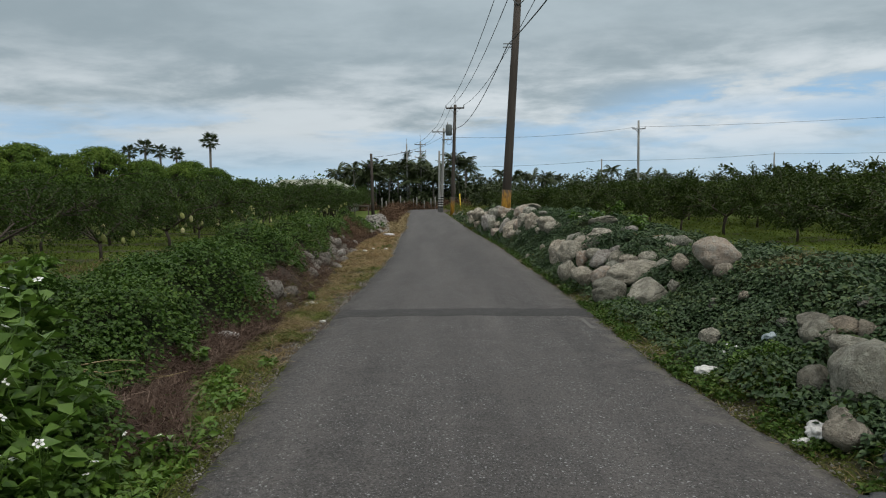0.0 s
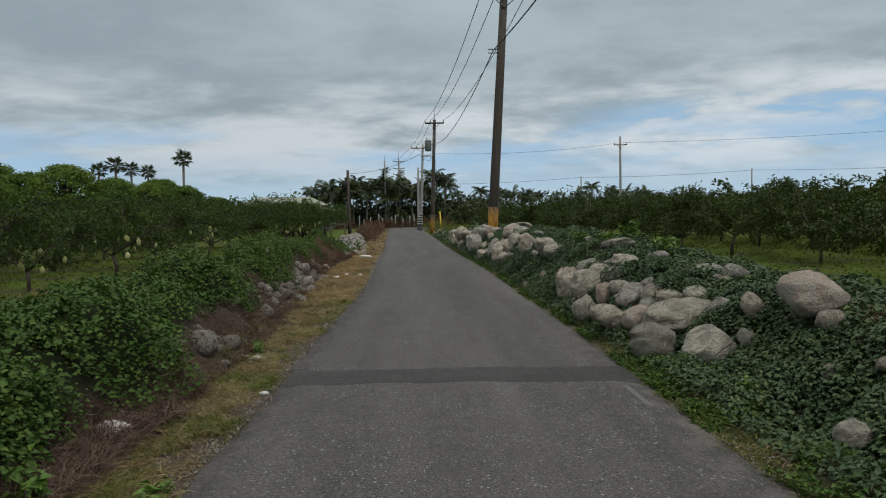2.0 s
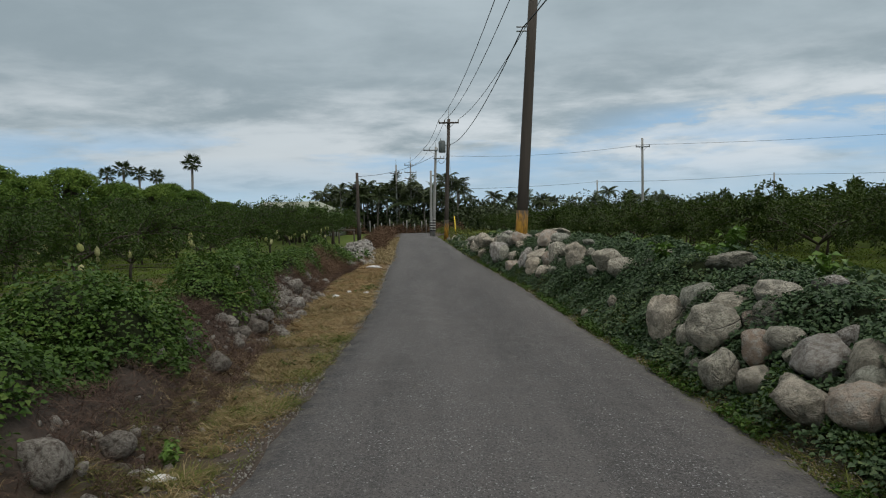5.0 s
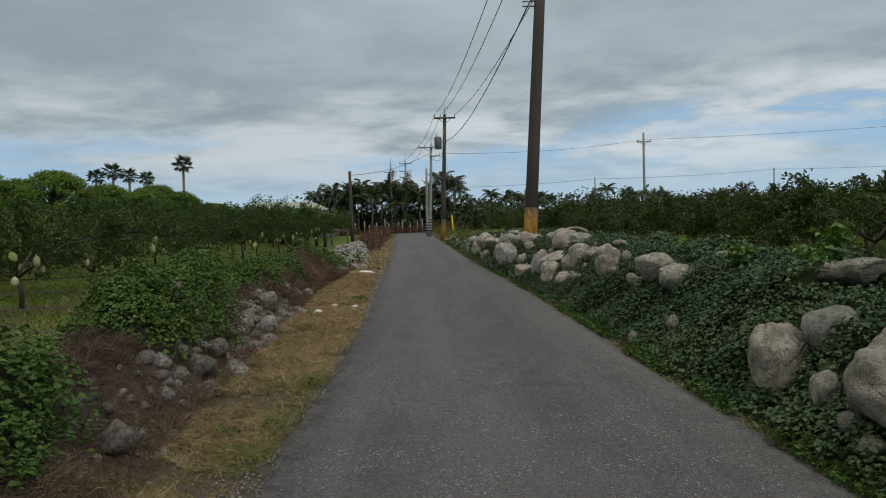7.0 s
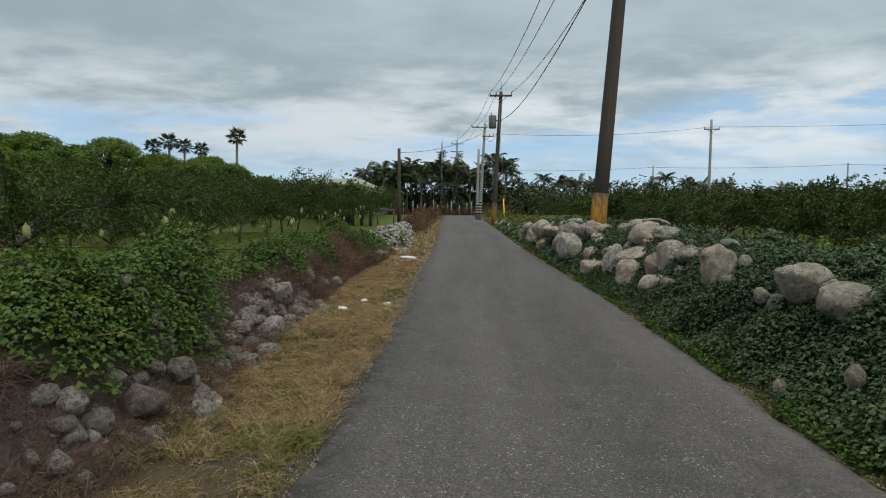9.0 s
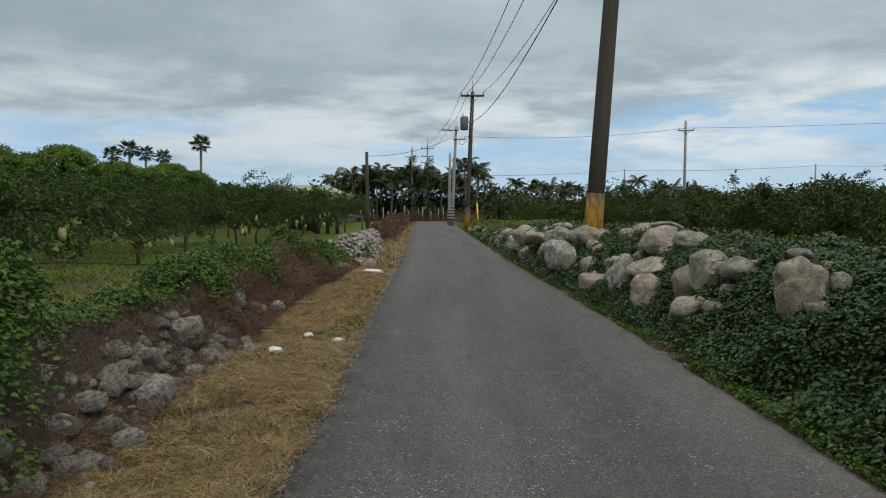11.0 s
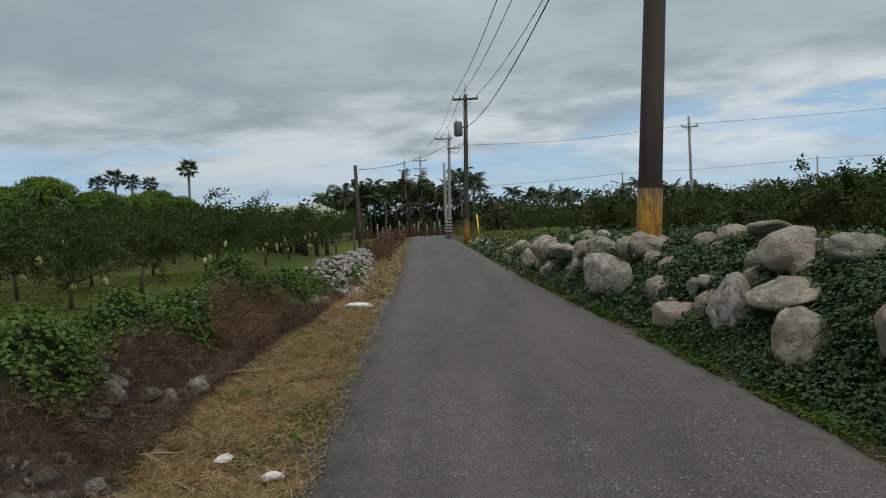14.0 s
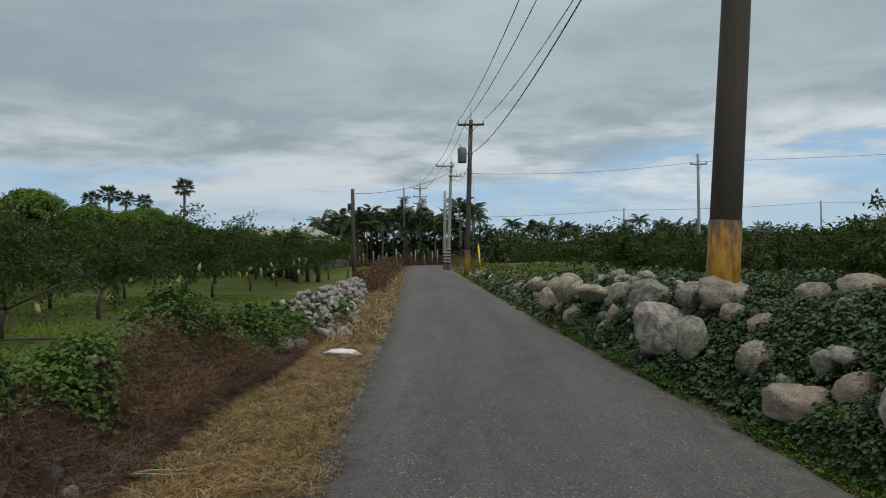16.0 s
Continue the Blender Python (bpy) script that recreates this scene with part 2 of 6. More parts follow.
GROUND = material("soil_and_grass", ground_look, 0.95, 0, 0.1)
ROAD = material("worn_asphalt", road_look, 0.82, 0, 0.3)
PATCH = material("new_asphalt", patch_look, 0.8, 0, 0.3)
FIELD_ROCK = material("dirty_field_stone", field_rock_look, 0.92, 0, 0.15)
ROCK = material("river_boulder", rock_look, 0.85, 0, 0.25)
PALE_ROCK = material("pale_broken_stone", pale_rock_look, 0.9, 0, 0.2)
RUST_ROCK = material("rusty_boulder", rust_rock_look, 0.88, 0, 0.2)
VINE = leafy("vine_leaf", ((0.1, (0.015, 0.036, 0.006)), (0.45, (0.038, 0.084, 0.013)), (0.78, (0.068, 0.128, 0.019)), (1.0, (0.125, 0.168, 0.034))), 0.24, 0.55, 0.25, 1.7)
DARK_VINE = leafy("blue_green_vine_leaf", ((0.1, (0.017, 0.037, 0.018)), (0.45, (0.037, 0.071, 0.031)), (0.8, (0.064, 0.106, 0.043)), (1.0, (0.125, 0.160, 0.055))), 0.2, 0.5, 0.25)
WEED = leafy("weed_leaf", ((0.1, (0.034, 0.072, 0.010)), (0.5, (0.072, 0.145, 0.020)), (1.0, (0.13, 0.22, 0.034))), 0.25, 0.45)
ORCHARD = leafy("orchard_leaf", ((0.1, (0.014, 0.029, 0.006)), (0.5, (0.031, 0.060, 0.011)), (0.85, (0.056, 0.096, 0.016)), (1.0, (0.09, 0.13, 0.024))), 0.25, 0.55, 0.2)
DARK_ORCHARD = leafy("dark_orchard_leaf", ((0.1, (0.015, 0.028, 0.006)), (0.5, (0.031, 0.054, 0.010)), (0.9, (0.058, 0.089, 0.015)), (1.0, (0.09, 0.11, 0.02))), 0.22, 0.55, 0.22)
BROADLEAF = leafy("broadleaf", ((0.1, (0.027, 0.060, 0.011)), (0.5, (0.060, 0.118, 0.019)), (1.0, (0.150, 0.220, 0.036))), 0.2, 0.65, 0.15, 0.45, 0.3)
PALM_LEAF = leafy("palm_leaf", ((0.1, (0.018, 0.028, 0.011)), (0.5, (0.034, 0.052, 0.018)), (1.0, (0.066, 0.088, 0.028))), 0.15, 0.5)
STRAW = leafy("dry_grass_blade", ((0.1, (0.050, 0.037, 0.018)), (0.4, (0.135, 0.102, 0.046)), (0.7, (0.25, 0.190, 0.092)), (0.92, (0.44, 0.36, 0.215)), (1.0, (0.12, 0.12, 0.04))), 0.2, 0.7, 0.2, 6.0)
RUSSET = leafy("russet_dry_grass", ((0.1, (0.046, 0.031, 0.016)), (0.4, (0.145, 0.090, 0.037)), (0.7, (0.27, 0.172, 0.074)), (0.92, (0.46, 0.365, 0.225)), (1.0, (0.12, 0.11, 0.04))), 0.2, 0.7, 0.2, 6.0)
GRASS = leafy("green_grass_blade", ((0.1, (0.040, 0.058, 0.010)), (0.5, (0.082, 0.105, 0.018)), (0.85, (0.135, 0.150, 0.032)), (1.0, (0.24, 0.20, 0.07))), 0.25, 0.6, 0.2)
FLOOR_GRASS = leafy("orchard_floor_grass", ((0.1, (0.054, 0.090, 0.012)), (0.5, (0.098, 0.152, 0.018)), (0.85, (0.155, 0.20, 0.03)), (1.0, (0.27, 0.24, 0.07))), 0.3, 0.6, 0.2)
DEAD = leafy("dead_vine_twig", ((0.1, (0.028, 0.018, 0.014)), (0.5, (0.075, 0.047, 0.037)), (0.85, (0.140, 0.097, 0.074)), (1.0, (0.29, 0.22, 0.175))), 0.1, 0.8, 0.15, 5.0)
YELLOW_LEAF = leafy("yellowed_leaf", ((0.1, (0.42, 0.33, 0.02)), (1.0, (0.62, 0.52, 0.05))), 0.25, 0.5)
RED_BRUSH = leafy("brown_brush_twig", ((0.1, (0.050, 0.028, 0.018)), (0.5, (0.105, 0.062, 0.040)), (1.0, (0.20, 0.135, 0.085))), 0.1, 0.8, 0.15)
BARK = material("orchard_bark", lambda t, p: (blend(t, grain(t, p, 14, 5, 0.7, (1, 1, 0.3)), (0.028, 0.023, 0.018), (0.095, 0.080, 0.064)), grain(t, p, 30, 4, 0.7, (1, 1, 0.3)), 0.01), 0.9)
PALM_BARK = material("palm_bark", lambda t, p: (blend(t, grain(t, p, 4, 5, 0.7, (0.5, 0.5, 4)), (0.10, 0.09, 0.075), (0.22, 0.20, 0.17)), grain(t, p, 6, 3, 0.6, (0.3, 0.3, 6)), 0.02), 0.9)


def pole_look(t, p):
    n = grain(t, p, 5, 6, 0.7, (2.0, 2.0, 0.12))
    return blend(t, n, (0.030, 0.025, 0.021), (0.098, 0.080, 0.066)), n, 0.006


def band_look(t, p):
    n = grain(t, p, 6, 6, 0.72, (1.5, 1.5, 0.5))
    split = t.nodes.new("ShaderNodeSeparateXYZ")
    t.links.new(p, split.inputs[0])
    # the paint has worn off in ragged tongues towards its upper edge
    worn = maths(t, "ADD", split.outputs[2], maths(t, "MULTIPLY", maths(t, "SUBTRACT", grain(t, p, 7, 5, 0.65, (2.0, 2.0, 0.35)), 0.5), 1.5))
    paint = blend(t, smooth(t, n, 0.34, 0.62), (0.13, 0.068, 0.014), (0.37, 0.195, 0.022))
    return blend(t, smooth(t, worn, 0.80, 1.16), paint, (0.060, 0.046, 0.034)), n, 0.003


DARK_POLE = material("weathered_dark_pole", pole_look, 0.75)
BAND = material("worn_yellow_paint", band_look, 0.7)
WORN_CEMENT = material("worn_cement", lambda t, p: (blend(t, grain(t, p, 14, 5, 0.7), (0.075, 0.073, 0.071), (0.155, 0.150, 0.143)), None, 0), 0.9)
CONCRETE_POLE = material("grey_concrete_pole", lambda t, p: (blend(t, grain(t, p, 4, 5, 0.65, (2, 2, 0.3)), (0.20, 0.20, 0.19), (0.33, 0.33, 0.31)), None, 0), 0.85)
STEEL = material("galvanised_steel", lambda t, p: (blend(t, grain(t, p, 8, 4), (0.20, 0.21, 0.22), (0.34, 0.35, 0.36)), None, 0), 0.5, 0.6)
TANK = material("grey_green_enamel", lambda t, p: (blend(t, grain(t, p, 3, 4), (0.085, 0.10, 0.10), (0.13, 0.145, 0.14)), None, 0), 0.5)
PORCELAIN = material("grey_porcelain", lambda t, p: (0.33, 0.32, 0.30), 0.25)
RUBBER = material("black_cable_sheath", lambda t, p: (0.02, 0.02, 0.022), 0.6)
BLACK_PAINT = material("black_paint", lambda t, p: (blend(t, grain(t, p, 9, 4), (0.015, 0.015, 0.015), (0.05, 0.05, 0.05)), None, 0), 0.6)
YELLOW = material("yellow_plastic", lambda t, p: (blend(t, grain(t, p, 5, 4), (0.55, 0.37, 0.02), (0.68, 0.50, 0.05)), None, 0), 0.5)
PLASTIC = material("white_plastic_film", lambda t, p: (blend(t, grain(t, p, 9, 5, 0.7), (0.42, 0.41, 0.39), (0.80, 0.80, 0.79)), grain(t, p, 25, 4), 0.02), 0.4, 0, 0.5)
CLOUDY = material("bluish_plastic_film", lambda t, p: (blend(t, grain(t, p, 9, 5, 0.7), (0.16, 0.21, 0.23), (0.42, 0.50, 0.54)), grain(t, p, 25, 4), 0.02), 0.3, 0, 0.5)
BLACK_FILM = material("black_mulch_film", lambda t, p: (blend(t, grain(t, p, 12, 5, 0.7), (0.012, 0.012, 0.014), (0.06, 0.06, 0.065)), grain(t, p, 18, 4), 0.02), 0.4, 0, 0.5)
PAPER = material("pale_fruit_bag", lambda t, p: (blend(t, by_object(t), (0.26, 0.28, 0.09), (0.42, 0.40, 0.21)), grain(t, p, 20, 4), 0.02), 0.8)
PETAL = material("white_petal", lambda t, p: (0.78, 0.78, 0.76), 0.6)
SHEET = material("pale_roof_sheet", lambda t, p: (blend(t, grain(t, p, 0.7, 5, 0.6), (0.20, 0.225, 0.17), (0.28, 0.30, 0.235)), None, 0), 0.5)
PLASTER = material("grey_plaster", lambda t, p: (blend(t, grain(t, p, 0.9, 6, 0.65), (0.26, 0.26, 0.25), (0.40, 0.40, 0.38)), None, 0), 0.9)
DARK_GLASS = material("dark_window_glass", lambda t, p: (0.02, 0.022, 0.025), 0.15, 0, 0.5)
SLEEPER = material("old_board", lambda t, p: (blend(t, grain(t, p, 5, 5, 0.7, (0.3, 3, 3)), (0.05, 0.04, 0.032), (0.14, 0.12, 0.10)), None, 0), 0.9)


# ---- mesh helpers ----
def mesh_of(name, verts, faces, mat, even=True):
    """A mesh from arrays; faces all of one size go in at once."""
    me = bpy.data.meshes.new(name)
    if even:
        v, f = np.asarray(verts, np.float32), np.asarray(faces, np.int32)
        me.vertices.add(len(v))
        me.vertices.foreach_set("co", v.ravel())
        me.loops.add(f.size)
        me.loops.foreach_set("vertex_index", f.ravel())
        me.polygons.add(len(f))
        me.polygons.foreach_set("loop_start", np.arange(len(f), dtype=np.int32) * f.shape[1])
        me.update(calc_edges=True)
    else:
        me.from_pydata([tuple(map(float, p)) for p in verts], [], faces)
    me.materials.append(mat)
    return me


def shaded(me):
    me.polygons.foreach_set("use_smooth", np.ones(len(me.polygons), bool))
    return me


def part(name, bm, mat, parent=None, label="", round_off=True):
    """Links a bmesh, or a ready mesh, as ONE mesh object under a thing."""
    if isinstance(bm, bmesh.types.BMesh):
        me = bpy.data.meshes.new(name)
        bm.to_mesh(me)
        bm.free()
        me.materials.append(mat)
        if round_off:
            shaded(me)
    else:
        me = bm
    ob = new(name, me)
    if parent is not None:
        ob.parent = parent
    if label:
        ob["label"] = label
    return ob


def sm(v, a, b):
    s = np.clip((v - a) / (b - a), 0, 1)
    return s * s * (3 - 2 * s)


def lattice(ix, iy, seed):
    h = (ix * 374761393 + iy * 668265263 + seed * 974711) & 0xFFFFFFFF
    h = ((h ^ (h >> 13)) * 1274126177) & 0xFFFFFFFF
    return ((h ^ (h >> 16)) & 0xFFFF) / 65535.0


def hills(x, y, size, seed=0):
    """Smooth random heights, 0 to 1, with lumps of about that size."""
    u, v = np.asarray(x, float) / size, np.asarray(y, float) / size
    iu, iv = np.floor(u).astype(np.int64), np.floor(v).astype(np.int64)
    fu, fv = u - iu, v - iv
    fu, fv = fu * fu * (3 - 2 * fu), fv * fv * (3 - 2 * fv)
    a, b = lattice(iu, iv, seed), lattice(iu + 1, iv, seed)
    c, d = lattice(iu, iv + 1, seed), lattice(iu + 1, iv + 1, seed)
    return (a + (b - a) * fu) * (1 - fv) + (c + (d - c) * fu) * fv


def tube(points, radii, sides=8, cap=True):
    """Vertices and faces of a bent, tapered round bar."""
    points = [Vector(p) for p in points]
    verts, faces = [], []
    ahead = (points[1] - points[0]).normalized()
    side = ahead.cross(Vector((0.31, 0.95, 0.02)) if abs(ahead.z) > 0.5 else Vector((0, 0, 1))).normalized()
    for k, (p, r) in enumerate(zip(points, radii)):
        way = (points[min(k + 1, len(points) - 1)] - points[max(k - 1, 0)]).normalized()
        side = (side - way * side.dot(way)).normalized()
        other = way.cross(side)
        for n in range(sides):
            a = 2 * math.pi * n / sides
            verts.append(p + (math.cos(a) * side + math.sin(a) * other) * float(r))
    for k in range(len(points) - 1):
        for n in range(sides):
            a, b = k * sides + n, k * sides + (n + 1) % sides
            faces.append((a, b, b + sides, a + sides))
    if cap:
        faces += [tuple(range(sides - 1, -1, -1)), tuple(range((len(points) - 1) * sides, len(points) * sides))]
    return verts, faces


def tubes_mesh(name, bars, mat, sides=8):
    verts, faces = [], []
    for points, radii in bars:
        v, f = tube(points, radii, 3 if radii[0] < 0.02 else sides, radii[0] >= 0.02)
        faces += [tuple(i + len(verts) for i in one) for one in f]
        verts += v
    return shaded(mesh_of(name, verts, faces, mat, False))


def unit(v):
    return v / np.maximum(np.linalg.norm(v, axis=-1, keepdims=True), 1e-9)


def leaves_mesh(name, at, ahead, normal, length, width, mat, fold=0.18):
    """Many folded leaves: base points, ways, upper sides, lengths."""
    n = len(at)
    ahead = unit(ahead)
    side = unit(np.cross(ahead, normal))
    up = np.cross(side, ahead)
    length = np.broadcast_to(np.asarray(length, float).reshape(-1, 1), (n, 1))
    half = length * np.broadcast_to(np.asarray(width, float).reshape(-1, 1), (n, 1)) / 2
    mid = at + ahead * length * 0.42 + up * length * fold * 0.5
    tip = at + ahead * length - up * length * fold * 0.6
    v = np.stack([at, mid - side * half + up * half * 0.35, tip, mid + side * half + up * half * 0.35], 1).reshape(-1, 3)
    i = np.arange(n)[:, None] * 4
    f = np.concatenate([i + [0, 2, 1], i + [0, 3, 2]], 1).reshape(-1, 3)
    return mesh_of(name, v, f, mat)


def vine_mesh(name, at, ahead, normal, length, width, mat):
    """Many broad, pointed vine leaves, creased along the middle and hanging at the tip."""
    n = len(at)
    ahead = unit(ahead)
    side = unit(np.cross(ahead, normal))
    up = np.cross(side, ahead)
    length, half = np.reshape(length, (-1, 1)), np.reshape(length * width, (-1, 1)) / 2
    wide, waist = at + ahead * length * 0.27 + up * half * 0.30, at + ahead * length * 0.62 + up * half * 0.16
    tip = at + ahead * length - up * length * 0.22
    v = np.stack([at, wide - side * half, waist - side * half * 0.74, tip, waist + side * half * 0.74, wide + side * half], 1).reshape(-1, 3)
    i = np.arange(n)[:, None] * 6
    f = np.concatenate([i + [0, 2, 1], i + [0, 3, 2], i + [0, 4, 3], i + [0, 5, 4]], 1).reshape(-1, 3)
    return mesh_of(name, v, f, mat)


def blades_mesh(name, at, ahead, length, width, droop, mat):
    """Many bent grass blades of two stretches each."""
    n = len(at)
    ahead = unit(ahead)
    side = unit(np.cross(ahead, np.array([0.0, 0.0, 1.0]) + np.random.normal(0, 0.4, (n, 3))))
    length, width = np.reshape(length, (-1, 1)), np.reshape(width, (-1, 1)) / 2
    flat = ahead * [1, 1, 0]
    mid = at + ahead * length * 0.5
    tip = mid + unit(ahead + unit(flat + 1e-6) * droop - np.array([0, 0, 1.0]) * droop * 0.8) * length * 0.5
    v = np.stack([at - side * width, at + side * width, mid + side * width * 0.8, mid - side * width * 0.8, tip], 1).reshape(-1, 3)
    i = np.arange(n)[:, None] * 5
    f = np.concatenate([i + [0, 1, 2], i + [0, 2, 3], i + [3, 2, 4]], 1).reshape(-1, 3)
    return mesh_of(name, v, f, mat)


# ---- plan of the ground ----
LEFT_EDGE = ([0, 3.5, 5.7, 9, 16, 23, 31, 50, 66, 100], [-0.71, -0.75, -0.88, -0.89, -0.86, -1.2, -1.55, -2.6, -3.4, -5.1])
RIGHT_EDGE = ([0, 3.4, 4.8, 5.8, 9, 11, 14, 18, 24, 33, 52, 70, 100], [2.38, 2.29, 2.15, 2.10, 2.14, 2.09, 2.03, 1.99, 1.72, 1.40, 0.84, 0.3, -0.6])
RIGHT_TOP = ([0, 7.5, 9, 11, 16, 19, 27, 34, 48, 90], [0.46, 0.48, 0.54, 0.72, 0.76, 0.84, 0.82, 0.52, 0.35, 0.25])
RIGHT_FOOT = ([0, 3.5, 5, 7, 8.5, 10, 18, 20, 30], [0.3, 0.35, 0.5, 0.5, 0.28, 0.18, 0.18, 0.2, 0.2])
RIGHT_RUN = ([0, 8, 10, 16, 20, 30, 40], [0.95, 1.05, 0.92, 0.90, 0.92, 0.78, 0.8])
LEFT_FOOT = ([0, 3.4, 4.5, 6.4, 7.3, 9, 10.5, 11.5, 12.5, 14, 15.6, 17.3, 18.2, 19, 20.5, 23, 24.6, 30], [0.30, 0.40, 0.85, 0.85, 0.66, 0.64, 0.72, 0.86, 0.98, 1.06, 1.24, 1.32, 1.24, 1.34, 1.36, 1.36, 1.15, 0.95])
STRAW_EDGE = ([0, 4.7, 5.6, 6.4, 7.3, 9, 10.5, 11.5, 12.5, 14, 15.6, 17.3, 18.2, 19, 20.5, 23, 24.6, 30], [0.30, 0.42, 0.56, 0.72, 0.72, 0.68, 0.76, 0.92, 1.02, 1.06, 1.26, 1.36, 1.24, 1.36, 1.40, 1.42, 1.15, 0.95])
LEFT_TOP = ([0, 6, 9, 12, 14, 16, 18, 20, 22, 24, 26, 28, 34, 50, 90], [0.26, 0.32, 0.40, 0.42, 0.44, 0.46, 0.42, 0.45, 0.44, 0.47, 0.32, 0.24, 0.2, 0.2, 0.2])


def edge_left(y):
    return np.interp(y, *LEFT_EDGE) + 0.06 * (hills(0 * y, y, 0.23, 23) - 0.5) + 0.06 * (hills(0 * y, y, 0.6, 3) - 0.5) + 0.07 * (hills(0 * y, y, 1.7, 4) - 0.5)


def edge_right(y):
    return np.interp(y, *RIGHT_EDGE) + 0.06 * (hills(0 * y, y, 0.21, 25) - 0.5) + 0.06 * (hills(0 * y, y, 0.6, 5) - 0.5) + 0.08 * (hills(0 * y, y, 1.7, 6) - 0.5)


# the lines of the orchard across the lane's way, with bare earth below the trees
ROWS = np.array([9.0, 13.0, 17.0, 20.6, 24.2, 28.4, 32.4, 36.2, 40.4, 44.5, 48.5, 52.5])
# rounded heaps of vines on the low bank: place, radius, height
HEAPS = ((-2.0, 5.4, 0.7, 0.20), (-2.3, 7.0, 0.75, 0.26), (-2.55, 8.7, 0.65, 0.24), (-2.7, 10.4, 0.75, 0.42), (-2.5, 13.35, 0.62, 0.34), (-2.75, 14.9, 0.72, 0.46),
         (-3.1, 17.4, 0.5, 0.14), (-2.95, 18.8, 0.65, 0.34), (-3.0, 20.4, 0.6, 0.24), (-3.05, 21.8, 0.6, 0.22), (-3.0, 23.6, 0.68, 0.42), (-3.1, 25.4, 0.6, 0.18), (-3.4, 28.2, 0.55, 0.12), (-3.5, 8.0, 0.8, 0.2), (-3.5, 5.5, 0.9, 0.2))


def plan(x, y):
    """Height of the ground and the shares of straw, grass and vine on it."""
    x, y = np.asarray(x, float), np.asarray(y, float)
    r, l = x - np.interp(y, *RIGHT_EDGE), np.interp(y, *LEFT_EDGE) - x
    top, foot, run = np.interp(y, *RIGHT_TOP), np.interp(y, *RIGHT_FOOT), np.interp(y, *RIGHT_RUN)
    # beyond the first stones the bank stands up steeply from the verge and rounds off at its top
    u = np.clip((r - foot) / run, 0, 1)
    steep = 0.28 * sm(y, 7.5, 9.5)
    rise = (1 - steep) * sm(r, foot, foot + run) + steep * (1 - (1 - u) ** 2)
    right = -0.03 + 0.06 * sm(r, 0, 0.3) + (top - 0.03) * rise - (top - 0.08) * sm(r, foot + run + 0.9, foot + run + 2.6)
    ltop, lfoot = np.interp(y, *LEFT_TOP), np.interp(y, *LEFT_FOOT)
    left = -0.03 - 0.02 * sm(l, 0, 0.6) + (ltop + 0.05) * sm(l, lfoot - 0.02, lfoot + 0.62) - (ltop + 0.1) * sm(l, lfoot + np.interp(y, [0, 8, 10.5, 14, 30], [1.7, 1.5, 0.95, 0.8, 0.7]), lfoot + np.interp(y, [0, 8, 10.5, 14, 30], [3.0, 2.7, 2.0, 1.8, 1.7]))
    near = sm(y, 90, 60)
    wide = np.interp(y, [0, 7, 9, 10.5, 14, 18, 24, 30], [2.1, 1.9, 1.3, 0.9, 0.8, 0.75, 0.7, 0.4])
    rvine = sm(r, np.minimum(foot * 0.4, 0.12) + 0.02, np.minimum(foot * 0.8, 0.3) + 0.1) * (1 - sm(r, foot + run + 1.6, foot + run + 2.4)) * sm(y, 60, 34)
    lip = np.interp(y, [0, 5.6, 6.0, 6.7, 7.2, 8.3, 8.8, 9.5, 10.2, 11.1, 11.5, 12.5, 12.8, 14, 14.6, 15.6, 16.5, 18, 18.7, 19.2, 20.2, 20.8, 21.4, 21.9, 24.0, 24.6, 30],
                    [0.05, 0.05, 0.2, 0.2, 0.1, 0.32, 0.46, 0.46, 0.30, 0.32, 0.85, 0.9, 0.34, 0.22, 0.30, 0.55, 0.62, 0.55, 0.32, 0.32, 0.55, 0.55, 0.20, 0.42, 0.42, 0.22, 0.22])
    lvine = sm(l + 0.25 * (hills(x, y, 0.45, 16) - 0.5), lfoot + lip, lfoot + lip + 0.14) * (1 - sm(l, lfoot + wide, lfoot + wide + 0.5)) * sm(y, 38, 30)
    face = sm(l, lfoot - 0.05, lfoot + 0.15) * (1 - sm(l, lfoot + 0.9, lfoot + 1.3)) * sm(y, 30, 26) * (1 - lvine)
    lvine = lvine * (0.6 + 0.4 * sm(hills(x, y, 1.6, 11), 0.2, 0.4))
    mound = 0.62 * sm(hills(x, y, 1.15, 7), 0.15, 0.8) + 0.28 * hills(x, y, 0.42, 8) + 0.1 * hills(x, y, 0.2, 9)
    bulge = 0.55 * hills(x, y, 0.9, 7) ** 1.3 + 0.30 * hills(x, y, 0.42, 8) + 0.15 * hills(x, y, 0.2, 9)
    h = np.where(r > 0, right, np.where(l > 0, left, -0.05))
    heap = 0 * x
    for hx, hy, hr, ht in HEAPS:
        heap = np.maximum(heap, ht * np.sqrt(np.clip(1 - ((x - hx) ** 2 + (y - hy) ** 2) / hr**2, 0, 1)))
    heap = heap * sm(l, lfoot + lip - 0.1, lfoot + lip + 0.25)
    lvine = np.maximum(lvine, sm(heap, 0.05, 0.15))
    h = h + heap * (0.75 + 0.5 * hills(x, y, 0.35, 17))
    h = h + rvine * (bulge - 0.30) * 0.30 + lvine * (mound - 0.3) * 0.20
    h = h + np.maximum(rvine, lvine) * (0.20 * (hills(x, y, 0.30, 14) - 0.5) + 0.10 * (hills(x, y, 0.14, 15) - 0.5))
    h = h + face * (0.20 * (hills(x, y, 0.34, 27) - 0.5) + 0.10 * (hills(x, y, 0.15, 28) - 0.5))
